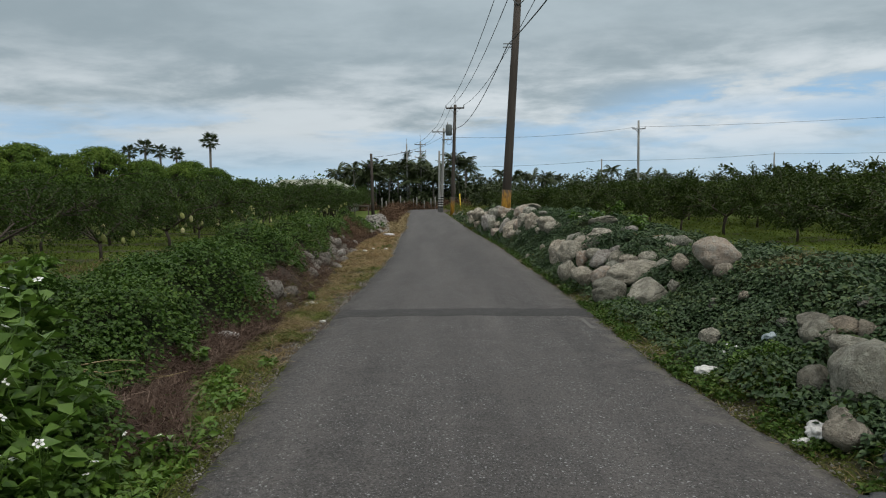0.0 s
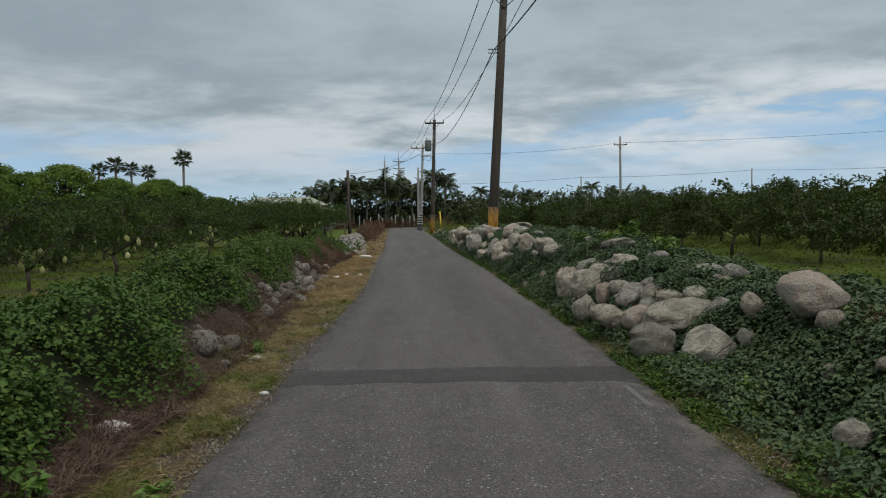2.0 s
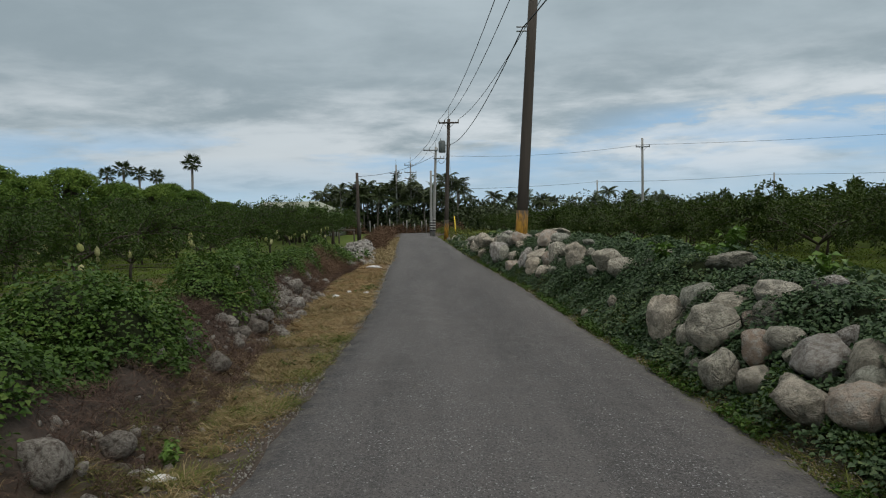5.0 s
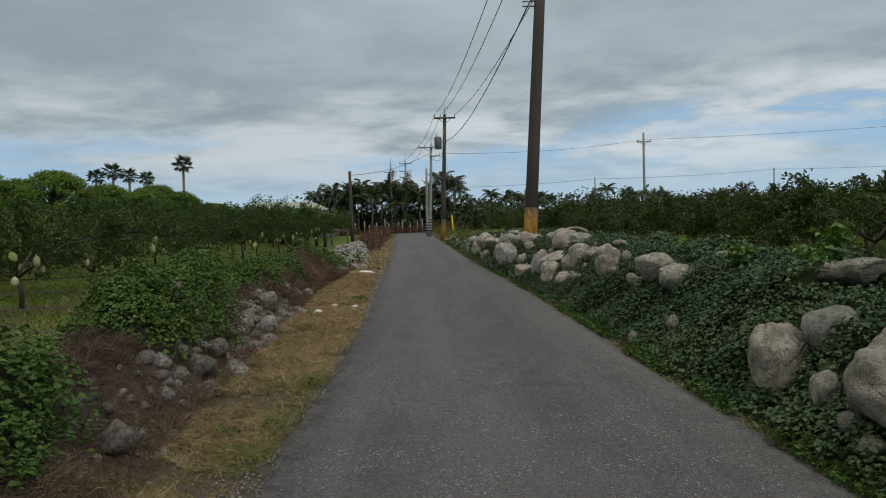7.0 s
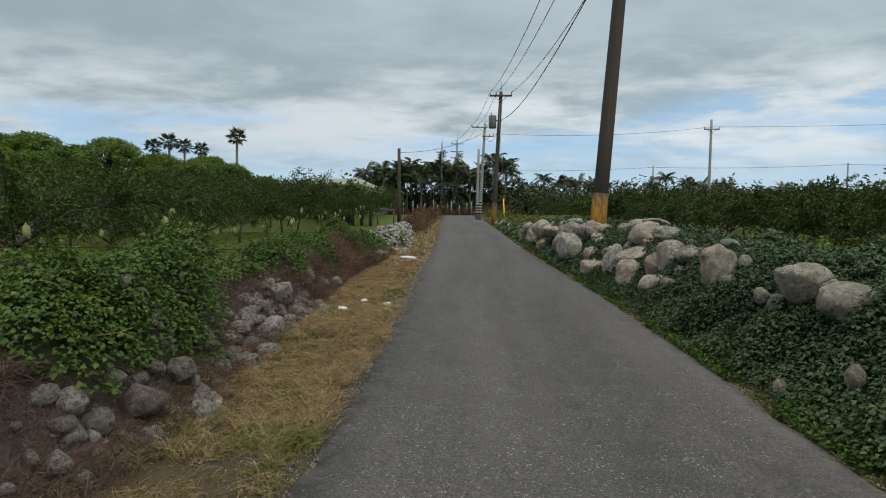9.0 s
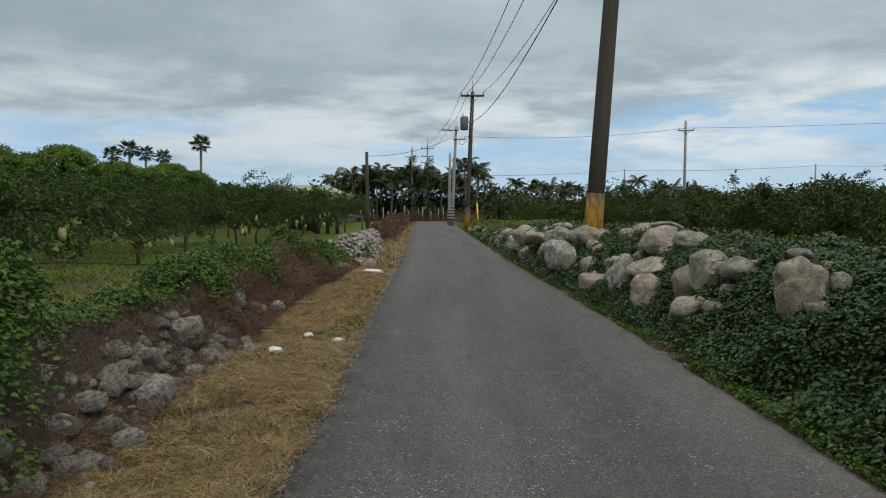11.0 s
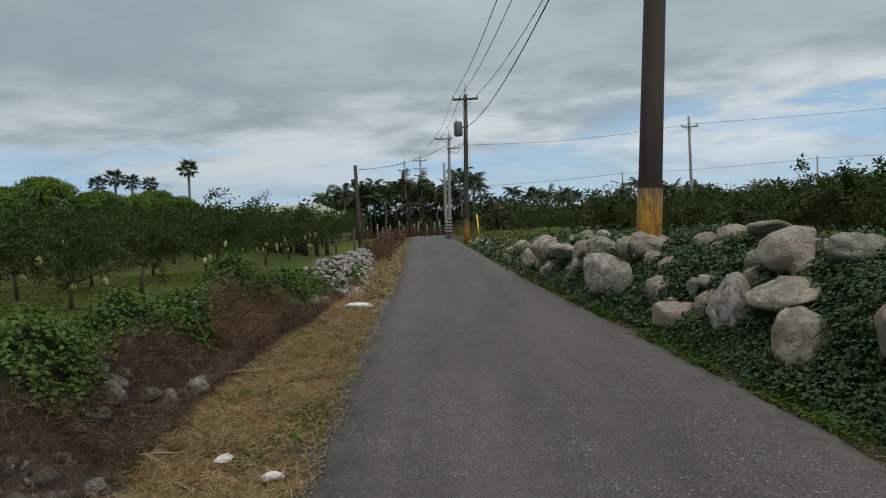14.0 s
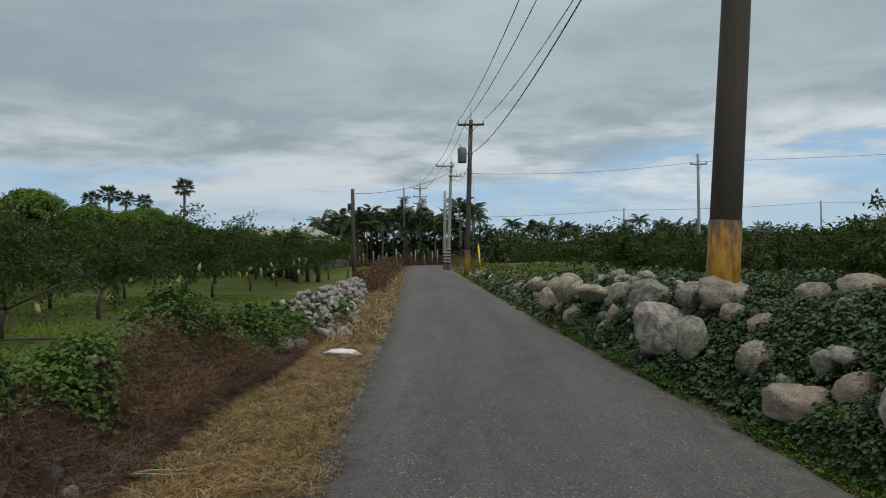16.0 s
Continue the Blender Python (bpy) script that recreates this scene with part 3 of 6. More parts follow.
    away = np.maximum(sm(r, 2.8, 3.9), sm(l, 2.9, 3.9))
    h = h + away * (hills(x, y, 3.0, 12) - 0.5) * 0.10 + near * 0.02 * (hills(x, y, 0.25, 13) - 0.5) * (np.maximum(r, l) > 0.1)
    straw = sm(l + 0.12 * (hills(x, y, 0.4, 19) - 0.5), 0.10, 0.24) * (1 - sm(l, np.interp(y, *STRAW_EDGE) + 0.05, np.interp(y, *STRAW_EDGE) + 0.3)) * sm(y, 2.8, 5.2) * (l > 0)
    straw = np.maximum(straw, sm(y, 26, 34) * (1 - sm(l, 1.2, 2.6)) * (l > 0))
    grass = np.maximum(away, np.maximum(0.25 * (1 - sm(r, foot * 0.4, foot)) * (r > 0.03), 0.6 * (l > 0.03) * (1 - sm(y, 3.5, 6.5))))
    row = np.abs(y[..., None] - ROWS).min(-1)
    grass = grass * (1 - 0.85 * np.exp(-((row + 0.5 * (hills(x, y, 0.9, 73) - 0.5)) / 0.42) ** 2) * (l > 4.0))
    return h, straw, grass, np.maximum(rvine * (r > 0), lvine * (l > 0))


def height(x, y):
    return float(plan(np.array([x]), np.array([y]))[0][0])


def build_ground():
    xs = np.concatenate([-np.geomspace(3500, 9, 40), np.arange(-8.6, -4.6, 0.35), np.arange(-4.6, 5.6, 0.075), np.arange(5.6, 9.5, 0.35), np.geomspace(9.8, 3500, 40)])
    ys = np.concatenate([-np.geomspace(3500, 4, 20), np.arange(-3, 1, 0.3), np.arange(1, 28, 0.085), np.arange(28, 60, 0.25), np.geomspace(60.5, 3800, 60)])
    gx, gy = np.meshgrid(xs, ys)
    h, straw, grass, vine = plan(gx.ravel(), gy.ravel())
    v = np.stack([gx.ravel(), gy.ravel(), h], 1)
    a = (np.arange(len(ys) - 1)[:, None] * len(xs) + np.arange(len(xs) - 1)).ravel()
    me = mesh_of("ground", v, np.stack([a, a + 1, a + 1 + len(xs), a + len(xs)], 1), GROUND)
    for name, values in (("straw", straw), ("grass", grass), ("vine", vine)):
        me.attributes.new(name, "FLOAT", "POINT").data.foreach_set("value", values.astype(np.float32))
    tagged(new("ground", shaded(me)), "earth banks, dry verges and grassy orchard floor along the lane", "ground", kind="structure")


def build_road():
    ys = np.concatenate([np.arange(-6, 1, 0.2), np.arange(1, 30, 0.06), np.arange(30, 98.5, 0.5)])
    n = 17
    s = np.linspace(0, 1, n)
    left, right = edge_left(ys), edge_right(ys)
    x = left[:, None] + (right - left)[:, None] * s
    crown = 0.0 * s + 0.018 * (1 - (2 * s - 1) ** 2) - 0.012 * (np.abs(2 * s - 1) > 0.98)
    z = crown[None] + 0.005 * (hills(x, ys[:, None] + 0 * x, 2.4, 21) - 0.5)
    top = np.stack([x, ys[:, None] + 0 * x, z], 2)
    skirt = top[:, [0, -1]] - [0, 0, 0.09]
    skirt[:, 0, 0] -= 0.03
    skirt[:, 1, 0] += 0.03
    rows = np.concatenate([skirt[:, :1], top, skirt[:, 1:]], 1)
    m = n + 2
    a = (np.arange(len(ys) - 1)[:, None] * m + np.arange(m - 1)).ravel()
    me = mesh_of("road", rows.reshape(-1, 3), np.stack([a, a + 1, a + 1 + m, a + m], 1), ROAD)
    rim = np.zeros((len(ys), m), np.float32)
    rim[:, :2], rim[:, -2:], rim[:, 2], rim[:, -3] = 0.45, 0.8, 0.05, 0.25
    me.attributes.new("rim", "FLOAT", "POINT").data.foreach_set("value", rim.ravel())
    tar = np.zeros((len(ys), m), np.float32)
    tar[:, :2], tar[:, 2] = 1.0, 0.55
    me.attributes.new("tar", "FLOAT", "POINT").data.foreach_set("value", tar.ravel())
    road = tagged(new("road", shaded(me)), "narrow worn grey asphalt farm lane with crumbling edges", "road", kind="structure")
    v = [(1.955 + a * 0.025 - 0.01 * b, 6.64 + 0.58 * b, z) for z in (-0.02, 0.007) for b in (0, 0.25, 0.5, 0.75, 1) for a in (-1 + 0.3 * b, 1)]
    f = [(10 + 2 * k, 11 + 2 * k, 13 + 2 * k, 12 + 2 * k) for k in range(4)] + [(2 * k, 2 * k + 2, 12 + 2 * k, 10 + 2 * k) for k in range(4)] + [(1 + 2 * k, 11 + 2 * k, 13 + 2 * k, 3 + 2 * k) for k in range(4)] + [(0, 10, 11, 1), (8, 9, 19, 18)]
    part("cement_rim", mesh_of("cement_rim", v, f, WORN_CEMENT, False), WORN_CEMENT, road, "short pale cement strip at the lane's edge")
    # the dark strip of a filled trench across the lane
    xs = np.linspace(-0.83, 2.12, 160)
    slant = -0.19 * (xs + 0.83)
    far = 8.06 + slant * 0.2 + 0.05 * (hills(xs, 0 * xs, 0.3, 31) - 0.5) + 0.035 * (hills(xs, 0 * xs, 0.07, 33) - 0.5)
    close = 7.41 + slant * 0.32 + 0.07 * (hills(xs, 0 * xs + 5, 0.35, 32) - 0.5) + 0.04 * (hills(xs, 0 * xs + 5, 0.07, 34) - 0.5)
    rows = []
    for k in range(7):
        yy = close + (far - close) * k / 6
        u = (xs - np.interp(yy, *LEFT_EDGE)) / (np.interp(yy, *RIGHT_EDGE) - np.interp(yy, *LEFT_EDGE))
        rows.append(np.stack([xs, yy, 0.018 * (1 - (2 * u - 1) ** 2) + 0.005 * (hills(xs, yy, 2.4, 21) - 0.5) + 0.005 - 0.02 * (k in (0, 6))], 1))
    a = (np.arange(6)[:, None] * 160 + np.arange(159)).ravel()
    part("trench_patch", mesh_of("trench_patch", np.concatenate(rows), np.stack([a, a + 1, a + 161, a + 160], 1), PATCH), PATCH, road, "dark newer asphalt strip across the lane")


build_ground()
build_road()


# ---- boulders ----
def boulder_mesh(seed, blocky=0.0, fine=4):
    """A worn stone of about 1 m across: a rounded block pushed in by a few flats, creased, then roughened."""
    rnd = random.Random(seed)
    bm = bmesh.new()
    bmesh.ops.create_icosphere(bm, subdivisions=fine, radius=0.5)
    turn = Euler((rnd.uniform(-0.5, 0.5), rnd.uniform(-0.5, 0.5), rnd.uniform(0, 3))).to_matrix()
    back = turn.transposed()
    full = 2.0 + rnd.uniform(0.4, 1.8) * blocky
    cuts = []
    for _ in range(5 + int(6 * blocky)):
        d = Vector((rnd.gauss(0, 1), rnd.gauss(0, 1), rnd.gauss(0, 1))).normalized()
        cuts.append((d, 0.5 * rnd.uniform(0.70 - 0.10 * blocky, 0.98)))
    off = Vector((rnd.uniform(0, 50), rnd.uniform(0, 50), rnd.uniform(0, 50)))
    creases = []
    for _ in range(rnd.randint(1, 3)):
        d = Vector((rnd.gauss(0, 1), rnd.gauss(0, 1), rnd.gauss(0, 0.6))).normalized()
        creases.append((d, rnd.uniform(-0.22, 0.22), rnd.uniform(0.08, 0.2), rnd.uniform(0.02, 0.05)))
    for v in bm.verts:
        p = turn @ v.co
        p *= 0.5 / (abs(p.x) ** full + abs(p.y) ** full + abs(p.z) ** full) ** (1 / full)
        p = back @ p
        for d, s, deep, wide in creases:
            off_line = p.dot(d) - s + 0.12 * noise.noise(p * 3.1 + off)
            side = max(0.0, noise.noise(p * 1.3 - off) + 0.3)
            p *= 1 - deep * min(1, side * 1.6) * math.exp(-(off_line / wide) ** 2)
        for d, r in cuts:
            over = p.dot(d) - r
            if over > 0:
                p -= d * over * 0.86
        ridge = 1 - abs(noise.noise(p * 3.4 - off))
        v.co = p * (1 + 0.13 * noise.noise(p * 2.2 + off) + 0.07 * noise.noise(p * 5.5 + off) + 0.05 * (ridge - 0.8) + 0.022 * noise.noise(p * 15 + off))
    me = bpy.data.meshes.new("boulder")
    bm.to_mesh(me)
    bm.free()
    return shaded(me)


# for each kind of stone a few shapes, finer for the larger ones
SHAPES = {}
for kind_of_stone, mat, first, number, blocky in (("boulder", ROCK, 100, 14, 0.65), ("stone", PALE_ROCK, 200, 8, 0.9), ("rusty", RUST_ROCK, 300, 4, 0.65), ("field", FIELD_ROCK, 400, 8, 0.9)):
    for fine in (2, 3, 4):
        SHAPES[kind_of_stone, fine] = []
        for n in range(number):
            me = boulder_mesh(first + n, blocky, fine)
            me.materials.append(mat)
            SHAPES[kind_of_stone, fine].append(me)
STONES = []


def set_stone(x, y, z, w, h, kind="boulder", group="boulders of the bank", label=""):
    """One stone with its centre at the place, w across and h high."""
    rnd = random.Random(round(x * 1000) * 7919 + round(y * 1000))
    ob = new("boulder" if kind in ("boulder", "rusty") else "stone", rnd.choice(SHAPES[kind, 2 if w < 0.14 or y > 31 else 3 if w < 0.33 or y > 26 else 4]))
    deep = w * rnd.uniform(0.8, 1.05)
    wide, tall = w * 0.99, h * 0.99
    ob.scale = (wide, deep, tall)
    ob.location = (x, y, z)
    ob.rotation_euler = (rnd.uniform(-0.25, 0.25), rnd.uniform(-0.3, 0.3), rnd.uniform(-0.5, 0.5))
    label = label or {"boulder": "rounded grey river boulder lying in the vine-covered bank", "stone": "pale angular broken stone lying in the bank", "rusty": "reddish brown weathered boulder in the bank"}[kind]
    tagged(ob, label, "boulder" if kind in ("boulder", "rusty") else "stone", group)
    STONES.append((x, y, z, wide / 2, deep / 2, tall / 2))
    return ob


def seated(row, side, out=0.12, deep=0.40):
    """Brings a stone that the bank would swallow out to its face, and one that hangs in the air back on to it."""
    x, y, z, w, h = row
    for _ in range(9):
        gap = z - height(x, y)
        if gap < out * h:
            x, y, z = x - 0.03 * side, y - 0.06, z + 0.015
        elif gap > deep * h + 0.05:
            x, y, z = x + 0.03 * side, y + 0.06, z - 0.015
        else:
            break
    return x, y, z, w, h


NEAR_END = [(2.86, 3.72, 0.27, 0.44, 0.50), (2.70, 4.00, 0.18, 0.24, 0.24), (2.44, 3.20, 0.14, 0.24, 0.17), (2.54, 3.45, 0.16, 0.13, 0.11), (3.03, 4.15, 0.35, 0.28, 0.16),
        (2.95, 4.40, 0.39, 0.23, 0.20), (3.10, 4.70, 0.43, 0.24, 0.11), (3.12, 4.40, 0.44, 0.21, 0.14), (3.23, 4.30, 0.43, 0.17, 0.15), (3.42, 4.60, 0.57, 0.18, 0.09),
        (2.74, 5.62, 0.13, 0.24, 0.15), (3.08, 5.10, 0.34, 0.10, 0.10), (3.18, 6.00, 0.41, 0.12, 0.10), (3.00, 6.20, 0.33, 0.10, 0.12), (3.31, 6.74, 0.57, 0.22, 0.17),
        (2.99, 6.20, 0.32, 0.12, 0.12), (2.86, 6.30, 0.35, 0.10, 0.07), (2.86, 7.70, 0.18, 0.44, 0.36), (2.46, 8.02, 0.20, 0.40, 0.32)]
MIDDLE = [(2.88, 8.50, 0.36, 0.68, 0.28), (2.93, 8.80, 0.49, 0.29, 0.17), (3.20, 8.85, 0.50, 0.27, 0.17), (3.23, 8.30, 0.43, 0.21, 0.21), (3.41, 8.10, 0.44, 0.22, 0.25),
        (3.64, 9.60, 0.70, 0.39, 0.14), (3.70, 9.00, 0.71, 0.25, 0.18), (2.32, 11.30, 0.45, 0.38, 0.47), (2.52, 11.00, 0.69, 0.39, 0.36), (2.71, 10.70, 0.57, 0.39, 0.31),
        (2.46, 10.45, 0.46, 0.44, 0.39), (2.23, 10.60, 0.40, 0.20, 0.27), (2.25, 10.35, 0.29, 0.22, 0.13), (2.21, 10.25, 0.20, 0.15, 0.15), (2.33, 10.05, 0.22, 0.31, 0.35),
        (2.46, 9.75, 0.20, 0.30, 0.23), (2.87, 10.40, 0.54, 0.22, 0.24), (2.99, 11.10, 0.67, 0.21, 0.10), (2.74, 9.90, 0.46, 0.31, 0.21), (3.11, 10.70, 0.66, 0.36, 0.21),
        (3.43, 10.90, 0.72, 0.23, 0.13), (2.85, 9.15, 0.43, 0.24, 0.32), (2.39, 9.05, 0.24, 0.43, 0.28), (2.45, 9.30, 0.31, 0.12, 0.12), (2.93, 8.90, 0.48, 0.26, 0.17)]
MIDDLE_TOP = [(2.30, 11.27, 0.44, 0.40, 0.48), (3.24, 11.96, 0.93, 0.52, 0.22), (3.30, 11.20, 0.82, 0.42, 0.17), (3.60, 12.80, 0.90, 0.22, 0.12), (2.52, 14.40, 0.86, 0.46, 0.35),
        (2.66, 13.98, 0.76, 0.46, 0.33), (2.27, 13.16, 0.37, 0.13, 0.25), (1.99, 13.60, 0.20, 0.11, 0.13), (2.34, 14.80, 0.72, 0.19, 0.16),
        (2.40, 14.60, 0.67, 0.18, 0.17), (3.50, 14.60, 0.86, 0.34, 0.17), (3.05, 13.90, 0.77, 0.20, 0.13), (2.80, 16.80, 0.64, 0.40, 0.56), (2.92, 16.80, 0.49, 0.18, 0.13),
        (3.10, 17.40, 0.91, 0.24, 0.14)]
WALL = [(2.90, 17.90, 0.72, 0.35, 0.23), (2.88, 16.40, 0.79, 0.15, 0.17), (2.72, 18.40, 0.64, 0.46, 0.46), (2.37, 18.00, 0.34, 0.56, 0.32), (2.85, 18.10, 0.71, 0.32, 0.26),
        (2.69, 17.90, 0.51, 0.19, 0.19), (2.36, 19.48, 0.34, 0.43, 0.49), (2.51, 19.90, 0.61, 0.66, 0.24), (2.80, 21.00, 0.77, 0.38, 0.30), (2.90, 19.60, 1.01, 0.43, 0.24),
        (3.24, 21.60, 1.14, 0.50, 0.20), (2.24, 22.36, 0.40, 0.35, 0.36), (2.07, 23.30, 0.49, 0.30, 0.44), (2.42, 24.20, 0.83, 0.41, 0.35), (2.13, 25.00, 0.84, 0.50, 0.50),
        (3.00, 22.80, 0.95, 0.30, 0.21), (1.97, 26.00, 0.87, 0.40, 0.29), (1.80, 25.60, 0.52, 0.23, 0.38), (1.78, 27.00, 0.82, 0.53, 0.29), (1.54, 28.00, 0.82, 0.57, 0.60),
        (1.50, 27.40, 0.40, 0.37, 0.37), (1.38, 29.20, 0.60, 0.43, 0.45), (1.34, 30.60, 0.78, 0.40, 0.37)]
PINK = [(2.54, 8.72, 0.30, 0.34, 0.25), (2.54, 9.90, 0.40, 0.32, 0.29), (2.72, 10.40, 0.50, 0.16, 0.20), (2.58, 8.75, 0.33, 0.33, 0.17),
        (3.15, 17.06, 0.85, 0.16, 0.13), (2.42, 18.35, 0.59, 0.35, 0.43), (3.02, 20.85, 0.84, 0.54, 0.41), (2.89, 20.40, 0.75, 0.27, 0.23),
        (2.13, 21.50, 0.22, 0.48, 0.32), (2.61, 23.80, 0.90, 0.54, 0.41), (3.14, 22.30, 1.02, 0.37, 0.24)]
PITTED = [(2.67, 9.35, 0.41, 0.38, 0.34), (2.88, 9.40, 0.55, 0.16, 0.25), (2.32, 20.50, 0.44, 0.44, 0.65), (3.06, 20.20, 0.94, 0.17, 0.22), (1.96, 24.00, 0.52, 0.60, 0.71)]
FAR_WALL = [(1.96, 31.4, 0.45, 0.46, 0.5), (1.94, 30.9, 0.7, 0.52, 0.34), (1.9, 32.5, 0.56, 0.42, 0.38), (1.8, 34.0, 0.42, 0.38, 0.32), (1.78, 36.0, 0.38, 0.4, 0.3)]
for row in NEAR_END + MIDDLE + MIDDLE_TOP + WALL + FAR_WALL:
    set_stone(*seated(row, 1))
for row in PINK:
    set_stone(*seated(row, 1), "rusty", label="pinkish brown boulder in the stone wall of the bank")
for row in PITTED:
    set_stone(*seated(row, 1), "stone", label="big pale pitted boulder at the foot of the bank")
# smaller stones packed between the large ones of the wall
rnd = random.Random(6)
for n in range(36):
    y = rnd.uniform(21, 33)
    up = rnd.random()
    foot = float(np.interp(y, *RIGHT_EDGE) + np.interp(y, *RIGHT_FOOT))
    x = foot + float(np.interp(y, *RIGHT_RUN)) * up + 0.05
    w = rnd.uniform(0.14, 0.34)
    set_stone(x, y, height(x, y) + 0.03, w, w * rnd.uniform(0.6, 0.95), rnd.choice(("boulder", "boulder", "rusty", "stone")))
# lesser stones wedged round the large ones
for row in MIDDLE + WALL[:14] + PITTED + PINK + NEAR_END[:2] + NEAR_END[16:]:
    for _ in range(2):
        w = row[3] * rnd.uniform(0.28, 0.5)
        a = rnd.uniform(0, 6.283)
        x, y = row[0] + math.cos(a) * (row[3] + w) * 0.46, row[1] + math.sin(a) * (row[3] + w) * 0.46
        z = max(height(x, y) + 0.02, row[2] - row[4] * 0.45)
        if z < height(x, y) + 0.35 * w + 0.05 and x > np.interp(y, *RIGHT_EDGE) + 0.36:
            set_stone(x, y, z, w, w * rnd.uniform(0.6, 0.95), rnd.choice(("boulder", "boulder", "rusty")))
# stones of other colour in the same bank
set_stone(3.37, 7.08, 0.73, 0.45, 0.36, "rusty", label="large tan and white boulder on top of the bank")
set_stone(3.35, 10.4, 0.82, 0.26, 0.14, "stone", label="small white stone on top of the bank")
rnd = random.Random(5)
for n in range(120):
    y = 26.5 + 31 * rnd.random() ** 1.4
    x = float(np.interp(y, *RIGHT_EDGE)) + rnd.uniform(0.3, 1.25)
    w = rnd.uniform(0.16, 0.42)
    set_stone(x, y, height(x, y) + 0.05, w, w * rnd.uniform(0.6, 0.9), rnd.choice(("boulder", "stone", "boulder")), "stones at the far end of the bank")

LEFT_A = [(-1.95, 8.72, 0.2, 0.42, 0.44), (-1.88, 9.3, 0.06, 0.35, 0.26), (-1.7, 9.5, 0.03, 0.14, 0.15), (-1.6, 8.47, 0.01, 0.17, 0.12), (-1.66, 7.9, 0.02, 0.14, 0.11),
        (-1.75, 8.05, 0.03, 0.15, 0.11), (-1.66, 8.9, 0.01, 0.18, 0.12), (-1.99, 12.24, 0.12, 0.14, 0.16), (-1.88, 12.28, 0.03, 0.10, 0.08), (-2.08, 11.54, 0.22, 0.10, 0.08),
        (-1.92, 11.28, 0.12, 0.27, 0.24), (-2.11, 13.24, 0.14, 0.30, 0.25), (-2.28, 13.76, 0.22, 0.17, 0.14), (-2.20, 13.94, 0.15, 0.22, 0.22), (-2.29, 13.26, 0.27, 0.15, 0.15),
        (-2.34, 14.70, 0.20, 0.19, 0.22), (-1.94, 14.00, 0.01, 0.15, 0.14), (-2.11, 14.84, 0.01, 0.22, 0.16), (-2.42, 15.90, 0.17, 0.23, 0.16), (-2.59, 16.34, 0.28, 0.21, 0.14),
        (-2.24, 16.14, 0.03, 0.22, 0.22), (-2.45, 17.26, 0.27, 0.27, 0.19), (-2.21, 12.24, 0.29, 0.08, 0.06), (-2.15, 12.50, 0.21, 0.17, 0.13)]
LEFT_C = [(-2.35, 15.48, 0.18, 0.29, 0.15), (-2.37, 15.76, 0.16, 0.18, 0.17), (-2.16, 15.98, 0.04, 0.27, 0.26), (-2.60, 16.34, 0.30, 0.21, 0.18), (-2.47, 15.64, 0.25, 0.11, 0.10),
        (-2.46, 16.12, 0.21, 0.22, 0.12), (-2.37, 16.04, 0.15, 0.24, 0.10), (-2.53, 16.50, 0.26, 0.14, 0.19), (-2.59, 16.70, 0.29, 0.15, 0.14), (-2.27, 15.12, 0.14, 0.19, 0.16),
        (-2.19, 15.40, 0.05, 0.20, 0.14)]
LEFT_B = [(-2.60, 17.51, 0.25, 0.39, 0.33), (-2.39, 17.81, 0.07, 0.20, 0.17), (-2.58, 16.75, 0.26, 0.13, 0.13), (-2.53, 16.53, 0.23, 0.20, 0.18), (-2.49, 16.73, 0.19, 0.13, 0.09),
        (-2.42, 16.81, 0.13, 0.13, 0.08), (-2.34, 16.91, 0.07, 0.13, 0.15), (-2.39, 16.61, 0.12, 0.15, 0.11), (-2.21, 16.87, 0.01, 0.22, 0.12), (-2.24, 17.15, 0.01, 0.16, 0.10),
        (-2.25, 17.05, 0.00, 0.08, 0.07), (-2.33, 16.35, 0.08, 0.16, 0.09), (-2.24, 16.45, 0.02, 0.20, 0.12), (-2.36, 16.25, 0.11, 0.16, 0.10), (-2.26, 16.25, 0.03, 0.19, 0.10),
        (-2.33, 17.49, 0.05, 0.18, 0.13), (-2.17, 16.59, 0.00, 0.12, 0.09), (-2.08, 16.31, 0.00, 0.14, 0.09), (-2.48, 16.35, 0.20, 0.12, 0.12), (-2.44, 19.57, 0.05, 0.12, 0.18),
        (-2.58, 19.57, 0.16, 0.23, 0.13), (-2.79, 19.69, 0.31, 0.14, 0.14), (-2.60, 18.93, 0.19, 0.18, 0.13), (-2.47, 20.01, 0.05, 0.14, 0.13)]
for row in LEFT_A + LEFT_B + LEFT_C:
    grow = 0.66 if row[1] < 9.9 else 0.92
    row = (row[0], row[1], row[2] - 0.14 * row[4], row[3] * grow, row[4] * grow)
    set_stone(*seated(row, -1, 0.18, 0.42), kind="field", group="stones of the low bank", label="dirty grey field stone half sunk in dead vines")
for row in ((-2.19, 16.04, 0.04, 0.34, 0.28), (-2.39, 20.1, 0.06, 0.17, 0.15), (-2.5, 19.8, 0.06, 0.17, 0.15), (-2.45, 20.4, 0.04, 0.15, 0.13), (-2.67, 19.3, 0.24, 0.18, 0.2), (-2.6, 25.7, 0.14, 0.3, 0.25), (-2.5, 26.3, 0.08, 0.27, 0.22)):
    set_stone(*seated(row, -1, 0.18, 0.42), kind="stone", group="stones of the low bank")
